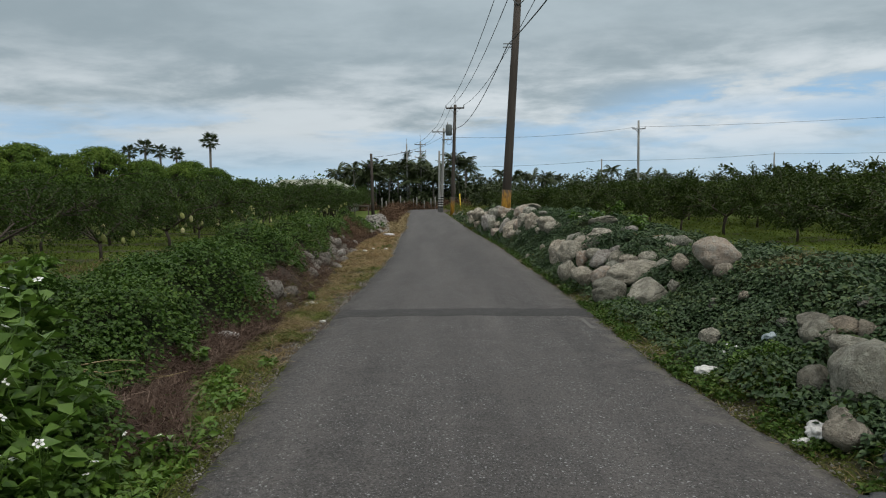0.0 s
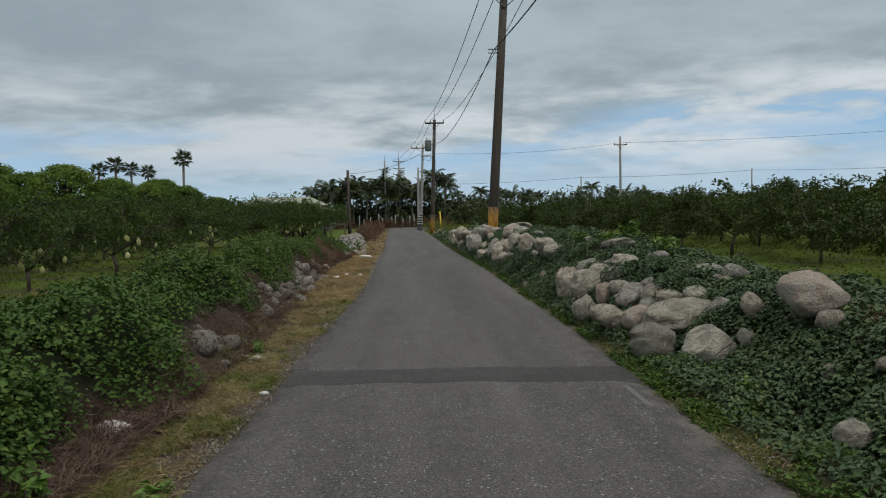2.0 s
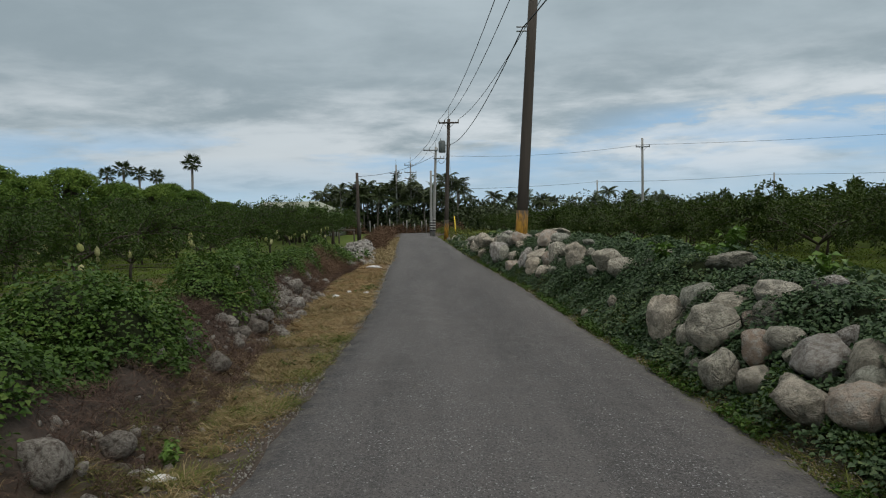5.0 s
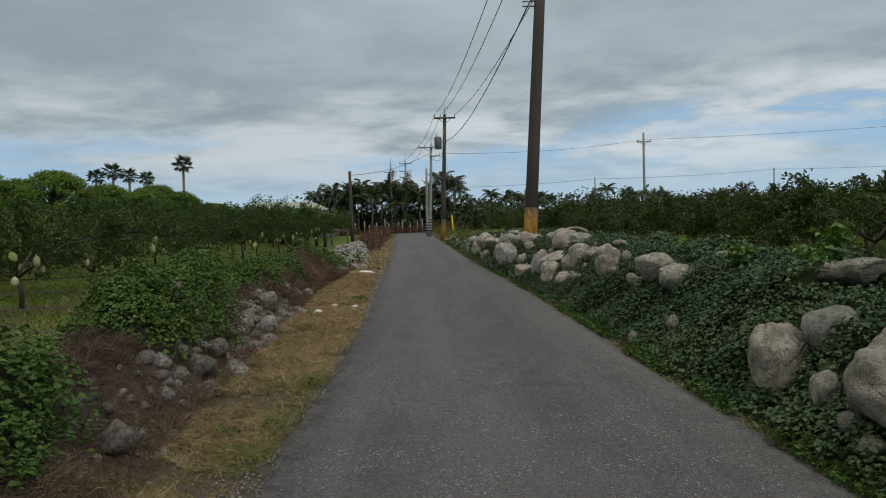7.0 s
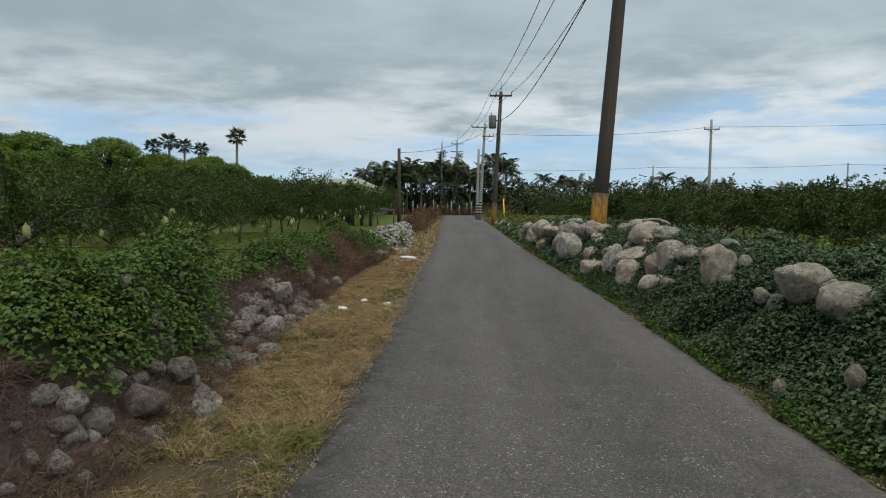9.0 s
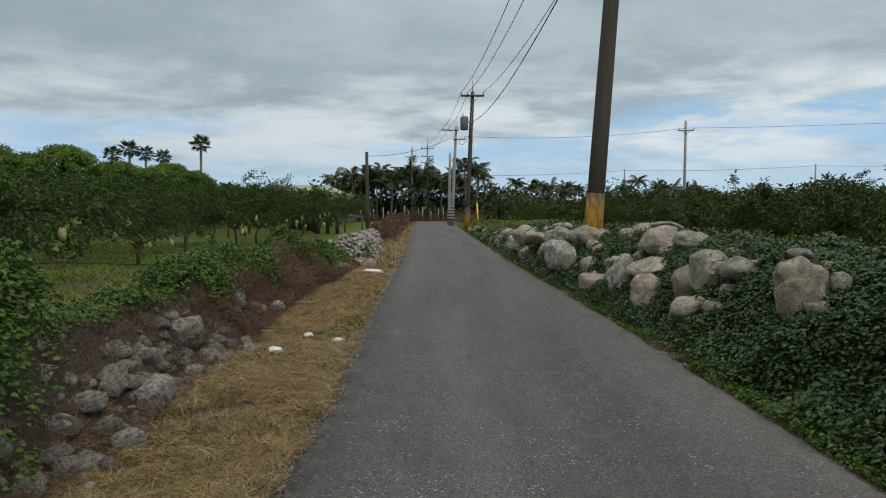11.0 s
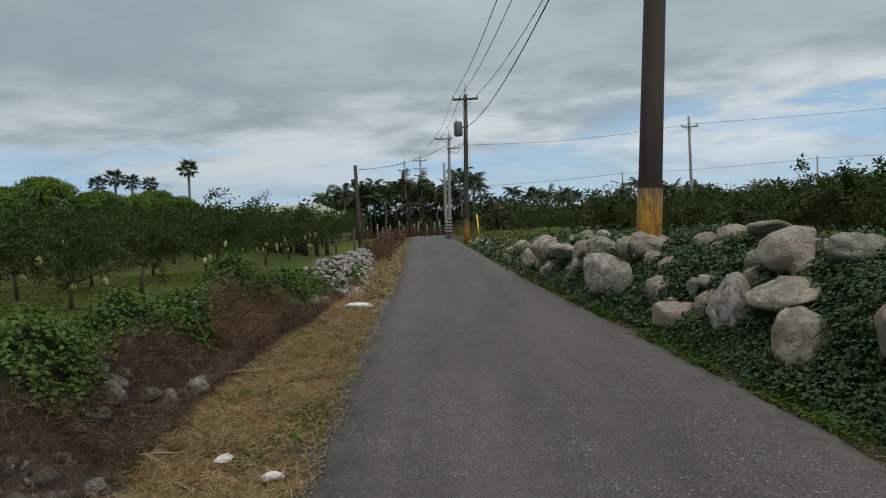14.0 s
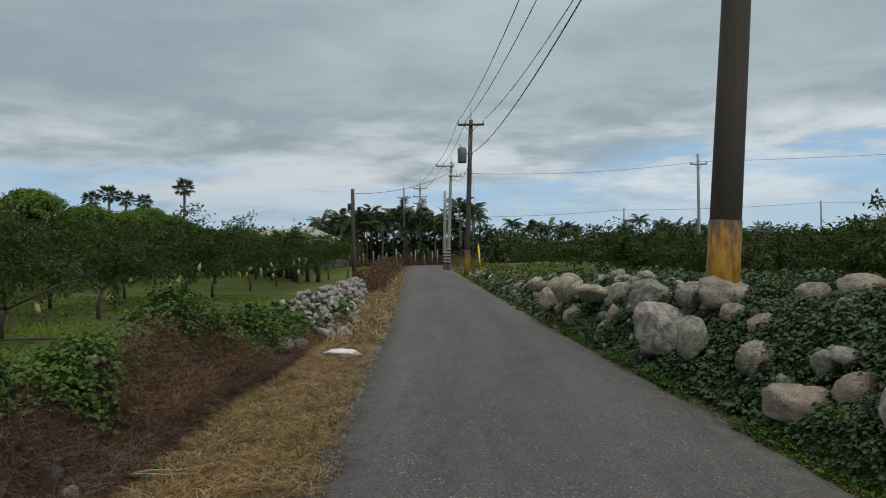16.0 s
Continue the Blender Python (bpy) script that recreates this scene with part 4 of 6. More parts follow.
for n in range(52):
    y = rnd.uniform(12.8, 19.5)
    s = rnd.random()
    x = float(np.interp(y, *LEFT_EDGE) - np.interp(y, *LEFT_FOOT)) + 0.22 - 0.62 * s
    w = rnd.choice((0.06, 0.08, 0.10, 0.13, 0.18)) * rnd.uniform(0.9, 1.2)
    set_stone(x, y, height(x, y) + 0.25 * w, w, w * rnd.uniform(0.6, 0.9), "field", "stones of the low bank", "grey-brown field stone piled on the bank's face")
for n in range(34):
    y = rnd.uniform(12.5, 22)
    x = float(np.interp(y, *LEFT_EDGE) - np.interp(y, *LEFT_FOOT)) - rnd.uniform(-0.1, 0.45)
    w = rnd.uniform(0.06, 0.19)
    set_stone(x, y, height(x, y) + 0.02, w, w * rnd.uniform(0.6, 0.9), rnd.choice(("field", "field", "field", "stone")), "stones of the low bank", "small grey field stone in dead grass")
# a heap of pale quarried stone beside the lane
for n in range(85):
    s = rnd.random()
    y = 27.6 + 15.5 * s
    across = rnd.gauss(0, 0.22)
    x = -2.75 - 0.075 * (y - 27) + across
    z = height(x, y) + max(0.05, 0.46 * math.exp(-(across / 0.36) ** 2) * rnd.uniform(0.25, 1.0) * (0.6 + 0.4 * math.sin(math.pi * min(1, s * 1.2 + 0.1))))
    w = rnd.uniform(0.14, 0.34)
    set_stone(x, y, z, w, w * rnd.uniform(0.5, 0.8), "stone", "heap of pale stone", "pale angular quarried stone in a roadside heap")
STONES = np.array(STONES)


def rubble(name, label, spots, kind):
    """Many small stones in one mesh; spots are rows of place and size."""
    verts, faces, count = [], [], 0
    rnd = random.Random(77)
    shapes = []
    for _ in range(5):
        bm = bmesh.new()
        bmesh.ops.create_icosphere(bm, subdivisions=2, radius=0.5)
        seed = Vector((rnd.uniform(0, 9), rnd.uniform(0, 9), rnd.uniform(0, 9)))
        cuts = [(Vector((rnd.gauss(0, 1), rnd.gauss(0, 1), rnd.gauss(0, 1))).normalized(), rnd.uniform(0.24, 0.42)) for _ in range(7)]
        for v in bm.verts:
            for d, r in cuts:
                v.co -= d * max(0.0, v.co.dot(d) - r)
        shapes.append((np.array([v.co * (1.15 + 0.4 * noise.noise(v.co * 2.6 + seed)) for v in bm.verts]), np.array([[v.index for v in f.verts] for f in bm.faces])))
        bm.free()
    for x, y, z, w in spots:
        v, f = rnd.choice(shapes)
        turn = np.array(Euler((rnd.uniform(0, 6), rnd.uniform(0, 6), rnd.uniform(0, 6))).to_matrix())
        verts.append((v * (1, rnd.uniform(0.6, 1), rnd.uniform(0.5, 0.8))) @ turn * w + (x, y, z))
        faces.append(f + count)
        count += len(v)
    me = mesh_of(name, np.concatenate(verts), np.concatenate(faces), {"field": FIELD_ROCK, "stone": PALE_ROCK}[kind])
    tagged(new(name, shaded(me)), label, "rubble", kind="stuff")


spots = []
for n in range(460):
    y = rnd.uniform(7.6, 24) if n % 3 else rnd.uniform(13.5, 18)
    x = float(np.interp(y, *LEFT_EDGE) - np.interp(y, *LEFT_FOOT)) - rnd.uniform(-0.15, 0.5)
    spots.append((x, y, height(x, y) + 0.01, rnd.uniform(0.03, 0.11)))
rubble("field_rubble", "small dirty stones strewn through the dead vines", spots, "field")
spots = []
for n in range(420):
    y = 27.4 + 16 * rnd.random()
    across = rnd.gauss(0, 0.28)
    x = -2.75 - 0.075 * (y - 27) + across
    spots.append((x, y, height(x, y) + 0.3 * math.exp(-(across / 0.42) ** 2) * rnd.random() + 0.04, rnd.uniform(0.08, 0.22)))
far_spots = []
for n in range(260):
    y = rnd.uniform(25, 46)
    x = float(np.interp(y, *RIGHT_EDGE)) + 0.15 + rnd.random() * 0.95
    far_spots.append((x, y, height(x, y) + 0.04, rnd.uniform(0.06, 0.2)))
rubble("bank_rubble", "small pale stones along the far foot of the bank", far_spots, "stone")
rubble("quarry_rubble", "small pale broken stone in the roadside heap", spots, "stone")


def clear_of_stones(p, margin=0.84):
    """Which points lie outside every stone."""
    keep = np.ones(len(p), bool)
    for x, y, z, a, b, c in STONES:
        near = np.abs(p[:, 1] - y) < b * 1.3
        d = ((p[near] - (x, y, z)) / (a, b, c)) ** 2
        idx = np.flatnonzero(near)
        keep[idx[d.sum(1) < margin]] = False
        if x > 0:
            toward_lane = (p[near][:, 0] < x) & (p[near][:, 0] > x - a - 0.4)
            keep[idx[toward_lane & (d[:, 1] + d[:, 2] < (0.30 if y > 13 else 0.26))]] = False
        elif 13 < y < 24:
            toward_lane = (p[near][:, 0] > x) & (p[near][:, 0] < x + a + 0.2)
            keep[idx[toward_lane & (d[:, 1] + d[:, 2] < 0.45)]] = False
    return keep


# ---- vines, grass and brush ----
def scatter(n, x0, x1, y0, y1):
    return np.random.uniform(x0, x1, n), np.random.uniform(y0, y1, n)


def slope(x, y):
    e = 0.04
    hx = (plan(x + e, y)[0] - plan(x - e, y)[0]) / (2 * e)
    hy = (plan(x, y + e)[0] - plan(x, y - e)[0]) / (2 * e)
    return unit(np.stack([-hx, -hy, np.ones_like(hx)], 1))


def vine_cover(name, label, x0, x1, y0, y1, per_m2, size, mat, layer, least=0.35):
    """Sprays of about seven leaves each, which overlap like shingles with dark gaps between the sprays."""
    n = int(per_m2 / 7 * (x1 - x0) * (y1 - y0))
    x, y = scatter(n, x0, x1, y0, y1)
    vine = plan(x, y)[3]
    keep = vine > least * np.random.uniform(0.6, 1.6, n)
    x, y = x[keep], y[keep]
    lift = np.random.random(len(x)) ** 0.8 * layer * (0.30 + 1.25 * hills(x, y, 0.35, 41))
    out = np.random.normal(0, 1, (7 * len(x), 2)) * size * 0.95
    x, y, lift = np.repeat(x, 7) + out[:, 0], np.repeat(y, 7) + out[:, 1], np.repeat(lift, 7)
    up = slope(x, y)
    away = np.linalg.norm(out, axis=1) / size
    p = np.stack([x, y, plan(x, y)[0]], 1) + up * (lift + 0.012 + size * (0.25 * np.random.random(len(x)) - 0.16 * away))[:, None]
    keep = clear_of_stones(p)
    p, up, out = p[keep], up[keep], out[keep]
    m = len(p)
    fan = np.concatenate([out / size, np.zeros((m, 1))], 1)
    ahead = fan * 0.8 + np.random.normal(0, 0.55, (m, 3)) * [1, 1, 0.3] + up * [0.7, 0.7, 0] - [0, 0, 0.18]
    normal = unit(up * 0.8 + [0, 0, 0.75] + fan * 0.30 + np.random.normal(0, 0.46, (m, 3)))
    me = vine_mesh(name, p, ahead, normal, size * np.random.uniform(0.6, 1.3, m), np.random.uniform(0.72, 0.98, m), mat)
    tagged(new(name, me), label, "vines", kind="stuff")


for x0, x1, y0, y1, thick, leaf in ((2.0, 3.5, 1.5, 13, 5600, 0.035), (3.5, 5.6, 1.5, 13, 1900, 0.05), (1.9, 3.4, 13, 21, 5800, 0.035), (1.7, 3.3, 21, 28, 3200, 0.046), (3.3, 5.4, 13, 28, 1500, 0.056)):
    vine_cover("vine_leaves", "dense dark green vine leaves creeping over the boulder bank", x0, x1, y0, y1, thick, leaf, DARK_VINE, 0.10)
vine_cover("vine_leaves", "dark green vines thinning out along the far bank", 1.0, 5.0, 28, 58, 260, 0.12, DARK_VINE, 0.19)
vine_cover("vine_leaves", "green vine leaves heaped over the low bank", -3.6, -1.1, 1.5, 12, 5200, 0.036, VINE, 0.17)
vine_cover("vine_leaves", "green vine leaves heaped over the low bank", -5.2, -3.6, 1.5, 12, 1700, 0.054, VINE, 0.16)
vine_cover("vine_leaves", "green vine leaves heaped over the low bank", -3.7, -1.8, 12, 16.5, 7000, 0.034, VINE, 0.15)
vine_cover("vine_leaves", "green vine leaves heaped over the low bank", -3.9, -1.9, 16.5, 20, 4600, 0.037, VINE, 0.15)
vine_cover("vine_leaves", "green vine leaves heaped over the low bank", -3.9, -1.8, 20, 27, 3000, 0.045, VINE, 0.15)
vine_cover("vine_leaves", "green vine leaves heaped over the low bank", -5.4, -3.9, 12, 27, 900, 0.065, VINE, 0.15)
vine_cover("vine_leaves", "vines on the bank behind the start of the walk", 2.0, 5.4, -8, 1.5, 500, 0.08, DARK_VINE, 0.13)
vine_cover("vine_leaves", "vines on the low bank behind the start of the walk", -5.0, -1.0, -8, 1.5, 500, 0.08, VINE, 0.13)
vine_cover("vine_leaves", "green vines behind the heap of pale stone", -6.5, -2.4, 27, 42, 260, 0.11, VINE, 0.16)


def in_tufts(x, y, seed, least):
    keep = hills(x, y, 0.45, seed) > least
    return x[keep], y[keep]


def turf(name, label, x, y, mat, length, width, lean, droop, sink=0.01):
    p = np.stack([x, y, plan(x, y)[0] - sink], 1)
    p = p[clear_of_stones(p)]
    m = len(p)
    a = np.random.uniform(0, 2 * np.pi, m)
    lean = np.random.uniform(*lean, m)
    ahead = np.stack([np.cos(a) * lean, np.sin(a) * lean, np.ones(m) * np.random.uniform(0.25, 1, m)], 1)
    me = blades_mesh(name, p, ahead, np.random.uniform(*length, m), np.random.uniform(*width, m), np.random.uniform(*droop, (m, 1)), mat)
    tagged(new(name, me), label, "grass", kind="stuff")


def verge_left(n, y0, y1, d0, d1, clump=0.35, seed=50):
    y = np.random.uniform(y0, y1, n)
    d = np.random.uniform(d0, d1, n)
    x = np.interp(y, *LEFT_EDGE) - d
    keep = (hills(x, y, clump, seed) > 0.3 * np.random.random(n)) & (d < np.interp(y, *STRAW_EDGE) + 0.30 * np.random.random(n) ** 2) & (hills(x, y, 0.6, 61) > 0.03 + 0.30 * np.random.random(n))
    return x[keep], y[keep]


def verge_right(n, y0, y1, d0, d1):
    y = np.random.uniform(y0, y1, n)
    d = np.random.uniform(d0, d1, n)
    x = np.interp(y, *RIGHT_EDGE) + d
    keep = (d < np.interp(y, *RIGHT_FOOT) + 0.2) & (hills(x, y, 0.4, 52) > 0.12)
    return x[keep], y[keep]


def combed(name, label, x, y, per, mat, length, width, spread, rise):
    """Matted tufts whose blades lie one way, each tuft its own."""
    n = len(x)
    flow = 6.283 * hills(x, y, 0.5, 55) + np.random.normal(0, 1.3, n)
    big = np.random.uniform(0.6, 1.35, n)
    at = np.stack([np.repeat(x, per), np.repeat(y, per)], 1) + np.random.normal(0, spread, (n * per, 2)) * np.repeat(big, per)[:, None]
    p = np.stack([at[:, 0], at[:, 1], plan(at[:, 0], at[:, 1])[0] - 0.005 + np.random.random(n * per) * 0.03], 1)
    a = np.repeat(flow, per) + np.random.normal(0, 0.75, n * per)
    ahead = np.stack([np.cos(a), np.sin(a), np.random.uniform(*rise, n * per)], 1)
    keep = clear_of_stones(p) & (p[:, 0] < edge_left(p[:, 1]) - 0.02) & (hills(p[:, 0], p[:, 1], 0.55, 58) + 0.5 * hills(p[:, 0], p[:, 1], 0.2, 59) > 0.42)
    m = int(keep.sum())
    long = (np.random.uniform(*length, n * per) * np.repeat(big, per))[keep]
    me = blades_mesh(name, p[keep], ahead[keep], long, np.random.uniform(*width, m), np.random.uniform(0.3, 1.3, (m, 1)), mat)
    tagged(new(name, me), label, "grass", kind="stuff")


turf("dry_grass", "dry golden straw lying flat along the verge", *verge_left(40000, 4.0, 27, 0.10, 1.7), RUSSET, (0.05, 0.16), (0.003, 0.007), (0.7, 2.6), (0.3, 1.0))
combed("dry_grass", "matted tufts of dry golden straw on the verge", *verge_left(4600, 4.2, 18, 0.10, 1.7, 0.5), 34, STRAW, (0.05, 0.17), (0.002, 0.0048), 0.055, (0.0, 0.8))
combed("dry_grass", "matted tufts of russet dry grass on the verge", *verge_left(3000, 13, 28, 0.10, 1.7, 0.5, 57), 34, RUSSET, (0.05, 0.18), (0.0025, 0.0055), 0.055, (0.0, 0.8))
combed("verge_grass", "olive green grass tufts in the dry verge", *in_tufts(*verge_left(1500, 3.6, 13, 0.04, 1.1, 0.5), 98, 0.66), 40, GRASS, (0.06, 0.17), (0.0025, 0.0055), 0.06, (0.05, 0.8))
combed("verge_grass", "olive green grass tufts in the dry verge", *in_tufts(*verge_left(1200, 12, 24, 0.04, 1.1, 0.5), 99, 0.62), 34, GRASS, (0.06, 0.15), (0.0025, 0.005), 0.05, (0.05, 0.8))
turf("dry_grass", "dry golden straw along the far verge", *verge_left(14000, 27, 70, 0.03, 1.5), STRAW, (0.15, 0.4), (0.012, 0.03), (0.4, 1.8), (0.3, 1.0))
turf("verge_grass", "yellowing green grass along the lane's edge", *verge_left(5000, 1.2, 5.4, 0.0, 0.6), GRASS, (0.06, 0.2), (0.004, 0.008), (0.4, 1.6), (0.2, 0.9))
turf("verge_grass", "sparse green tufts in the dry verge", *verge_left(11000, 7, 24, 0.05, 1.3, 0.5, 77), GRASS, (0.05, 0.16), (0.004, 0.008), (0.4, 1.6), (0.2, 0.9))
turf("verge_grass", "low green grass below the boulder bank", *verge_right(40000, 1.5, 27, 0.0, 0.5), GRASS, (0.04, 0.15), (0.004, 0.009), (0.5, 1.8), (0.2, 0.9))
turf("verge_grass", "low green grass along the far bank", *verge_right(12000, 27, 70, 0.0, 1.2), GRASS, (0.12, 0.3), (0.015, 0.03), (0.4, 1.6), (0.2, 0.9))


def low_weeds(name, label, x, y, size, mat):
    """Small soft leaves close to the ground."""
    p = np.stack([x, y, plan(x, y)[0]], 1) + [0, 0, 1] * (np.random.random((len(x), 1)) * 0.09 * (0.3 + hills(x, y, 0.3, 91)[:, None]))
    p = p[clear_of_stones(p)]
    m = len(p)
    me = leaves_mesh(name, p, np.random.normal(0, 1, (m, 3)) * [1, 1, 0.35], np.random.normal(0, 0.4, (m, 3)) + [0, 0, 1], size * np.random.uniform(0.6, 1.3, m), 0.6, mat)
    tagged(new(name, me), label, "weeds", kind="stuff")


low_weeds("low_weeds", "green small-leaved weeds below the boulder bank", *in_tufts(*verge_right(50000, 7.5, 28, 0.0, 0.5), 95, 0.3), 0.036, VINE)
low_weeds("low_weeds", "green small-leaved weeds beside the lane", *in_tufts(*verge_right(22000, 1.5, 7.5, 0.02, 0.6), 95, 0.45), 0.036, VINE)
turf("dry_grass", "yellowed grass between weeds below the bank", *verge_right(14000, 1.5, 26, 0.0, 0.35), STRAW, (0.04, 0.13), (0.003, 0.006), (0.5, 1.8), (0.2, 0.9))
low_weeds("yellow_leaves", "a few bright yellow leaves in the green verge", np.random.normal(2.42, 0.10, 26), np.random.normal(13.5, 0.14, 26), 0.06, YELLOW_LEAF)
low_weeds("low_weeds", "bright green weeds beside the lane", *in_tufts(*verge_left(24000, 1.2, 5.6, 0.12, 1.4), 96, 0.46), 0.055, WEED)
low_weeds("low_weeds", "sparse green weeds in the straw", *in_tufts(*verge_left(26000, 7, 24, 0.1, 1.3), 97, 0.86), 0.035, VINE)


def tuft(x, y, r, n, label, mat, length):
    a, d = np.random.uniform(0, 6.283, n), r * np.sqrt(np.random.random(n))
    turf("grass_tuft", label, x + np.cos(a) * d, y + np.sin(a) * d, mat, length, (0.004, 0.008), (0.2, 1.2), (0.2, 0.9))


tuft(3.75, 6.5, 0.28, 1500, "tan dry grass tuft on top of the bank", STRAW, (0.08, 0.22))
tuft(4.0, 6.1, 0.3, 900, "tan dry grass tuft on top of the bank", STRAW, (0.08, 0.2))
tuft(2.45, 13.2, 0.16, 500, "green grass tuft below the bank", GRASS, (0.08, 0.22))
for x, y in ((-1.25, 8.2), (-1.45, 10.4), (-1.6, 12.8), (-1.3, 15.4), (-2.0, 15.9), (-1.9, 18.9), (-2.1, 21.2), (-1.5, 21.8), (-1.75, 23.6), (-2.2, 24.4)):
    tuft(x, y, 0.16, 420, "upright dry grass tuft on the verge", STRAW, (0.07, 0.20))


def orchard_floor(n, x0, x1, y0, y1):
    x, y = scatter(n, x0, x1, y0, y1)
    keep = (plan(x, y)[2] > 0.5) & (hills(x, y, 1.5, 71) > 0.35 * np.random.random(n))
    return x[keep], y[keep]


turf("orchard_grass", "short green grass on the orchard floor", *orchard_floor(38000, -16, -4, 8, 42), FLOOR_GRASS, (0.07, 0.18), (0.014, 0.03), (0.3, 1.4), (0.2, 0.8))
turf("orchard_grass", "short green grass on the orchard floor", *orchard_floor(24000, 4.6, 16, 8, 40), FLOOR_GRASS, (0.07, 0.18), (0.014, 0.03), (0.3, 1.4), (0.2, 0.8))
turf("orchard_grass", "tall yellow grass tufts at the orchard's edge", *orchard_floor(7000, -8, -4.6, 8, 26), STRAW, (0.15, 0.4), (0.006, 0.012), (0.2, 1.0), (0.2, 0.8))


def brush(name, label, x, y, mat, length, width, lift):
    """A tangle of thin dead stalks."""
    h, _, _, vine = plan(x, y)
    x, y, h = x[vine < 0.35], y[vine < 0.35], h[vine < 0.35]
    p = np.stack([x, y, h], 1) + [0, 0, 1] * np.random.uniform(0, lift, (len(x), 1))
    p = p[clear_of_stones(p, 0.9)]
    m = len(p)
    ahead = np.random.normal(0, 1, (m, 3)) * [1, 1, 0.55] + [0, 0, 0.15]
    me = blades_mesh(name, p, ahead, np.random.uniform(*length, m), np.random.uniform(*width, m), np.random.uniform(0, 0.7, (m, 1)), mat)
    tagged(new(name, me), label, "brush", kind="stuff")


def bank_left(n, y0, y1, a, b, seed, least):
    y = np.random.uniform(y0, y1, n)
    d = np.interp(y, *LEFT_FOOT) + np.random.uniform(a, b, n)
    x = np.interp(y, *LEFT_EDGE) - d
    keep = hills(x, y, 0.7, seed) > least
    return x[keep], y[keep]


brush("dead_vines", "tangled reddish brown dead vines on the bank's face", *bank_left(78000, 7.2, 26, -0.10, 0.72, 81, 0.14), DEAD, (0.05, 0.19), (0.002, 0.0045), 0.09)
brush("dead_vines", "patch of brown dead stalks beside the lane", *bank_left(22000, 3.4, 6.9, -0.28, 0.3, 82, 0.1), DEAD, (0.06, 0.25), (0.002, 0.006), 0.10)
brush("dead_vines", "brown dead stalks under the first heaps of vines", *bank_left(12000, 5.2, 7.4, -0.15, 0.5, 84, 0.1), DEAD, (0.05, 0.2), (0.002, 0.006), 0.10)
brush("dead_vines", "brown dead stalks over a bare hollow in the bank", *bank_left(16000, 11.1, 13.0, 0.5, 1.15, 85, 0.05), DEAD, (0.05, 0.2), (0.002, 0.005), 0.09)
brush("dead_vines", "reddish brown dead stalks matted on the bank", *bank_left(24000, 18.4, 25, -0.12, 0.75, 87, 0.1), DEAD, (0.07, 0.24), (0.002, 0.0045), 0.16)
brush("brown_brush", "mound of reddish brown dead brush on the bank", *bank_left(15000, 21.4, 24.2, -0.05, 0.55, 86, 0.05), RED_BRUSH, (0.08, 0.26), (0.002, 0.005), 0.36)
brush("brown_brush", "brown dead brush between straw and vines", *bank_left(22000, 18, 30, -0.1, 0.55, 83, 0.3), RED_BRUSH, (0.06, 0.22), (0.002, 0.006), 0.18)


def bushes(name, label, mat, spots, per, size):
    """A belt of brush: many leaves in lumps; spots are rows of place, radius and height."""
    at, ahead = [], []
    for x, y, r, tall in spots:
        n = int(per)
        d = unit(np.random.normal(0, 1, (n, 3)))
        d[:, 2] = np.abs(d[:, 2])
        lump = 0.75 + 0.5 * np.random.random((n, 1)) ** 2
        q = d * lump * (r, r, tall)
        at.append(q + (x, y, height(x, y)))
        ahead.append(d + np.random.normal(0, 0.6, (n, 3)))
    at, ahead = np.concatenate(at), np.concatenate(ahead)
    normal = unit(ahead + np.random.normal(0, 0.8, ahead.shape) + [0, 0, 0.6])
    me = leaves_mesh(name, at, np.cross(normal, np.random.normal(0, 1, ahead.shape)), normal, size * np.random.uniform(0.6, 1.3, len(at)), 0.6, mat)
    tagged(new(name, me), label, "bushes", kind="stuff")


rnd = random.Random(9)
bushes("roadside_brush", "reddish brown dry brush beside the lane", RED_BRUSH, [(float(np.interp(y, *LEFT_EDGE)) - rnd.uniform(0.7, 1.9), y, rnd.uniform(0.4, 0.7), rnd.uniform(0.5, 1.0)) for y in np.linspace(56, 92, 32)], 200, 0.13)
bushes("roadside_brush", "reddish brown dry brush beside the lane", RED_BRUSH, [(float(np.interp(y, *LEFT_EDGE)) - rnd.uniform(0.75, 1.7), y, rnd.uniform(0.3, 0.55), rnd.uniform(0.35, 0.8)) for y in np.linspace(41, 57, 20)], 520, 0.075)
bushes("roadside_brush", "reddish brown dry brush across the lane's end", RED_BRUSH, [(rnd.uniform(-14, 4), rnd.uniform(99.5, 101.5), 0.8, rnd.uniform(0.9, 1.4)) for _ in range(46)], 150, 0.2)
bushes("roadside_weeds", "low olive green weeds along the far verge", GRASS, [(float(np.interp(y, *RIGHT_EDGE)) + rnd.uniform(0.5, 1.8), y, rnd.uniform(0.3, 0.6), rnd.uniform(0.3, 0.75)) for y in np.linspace(36, 95, 46)], 140, 0.10)


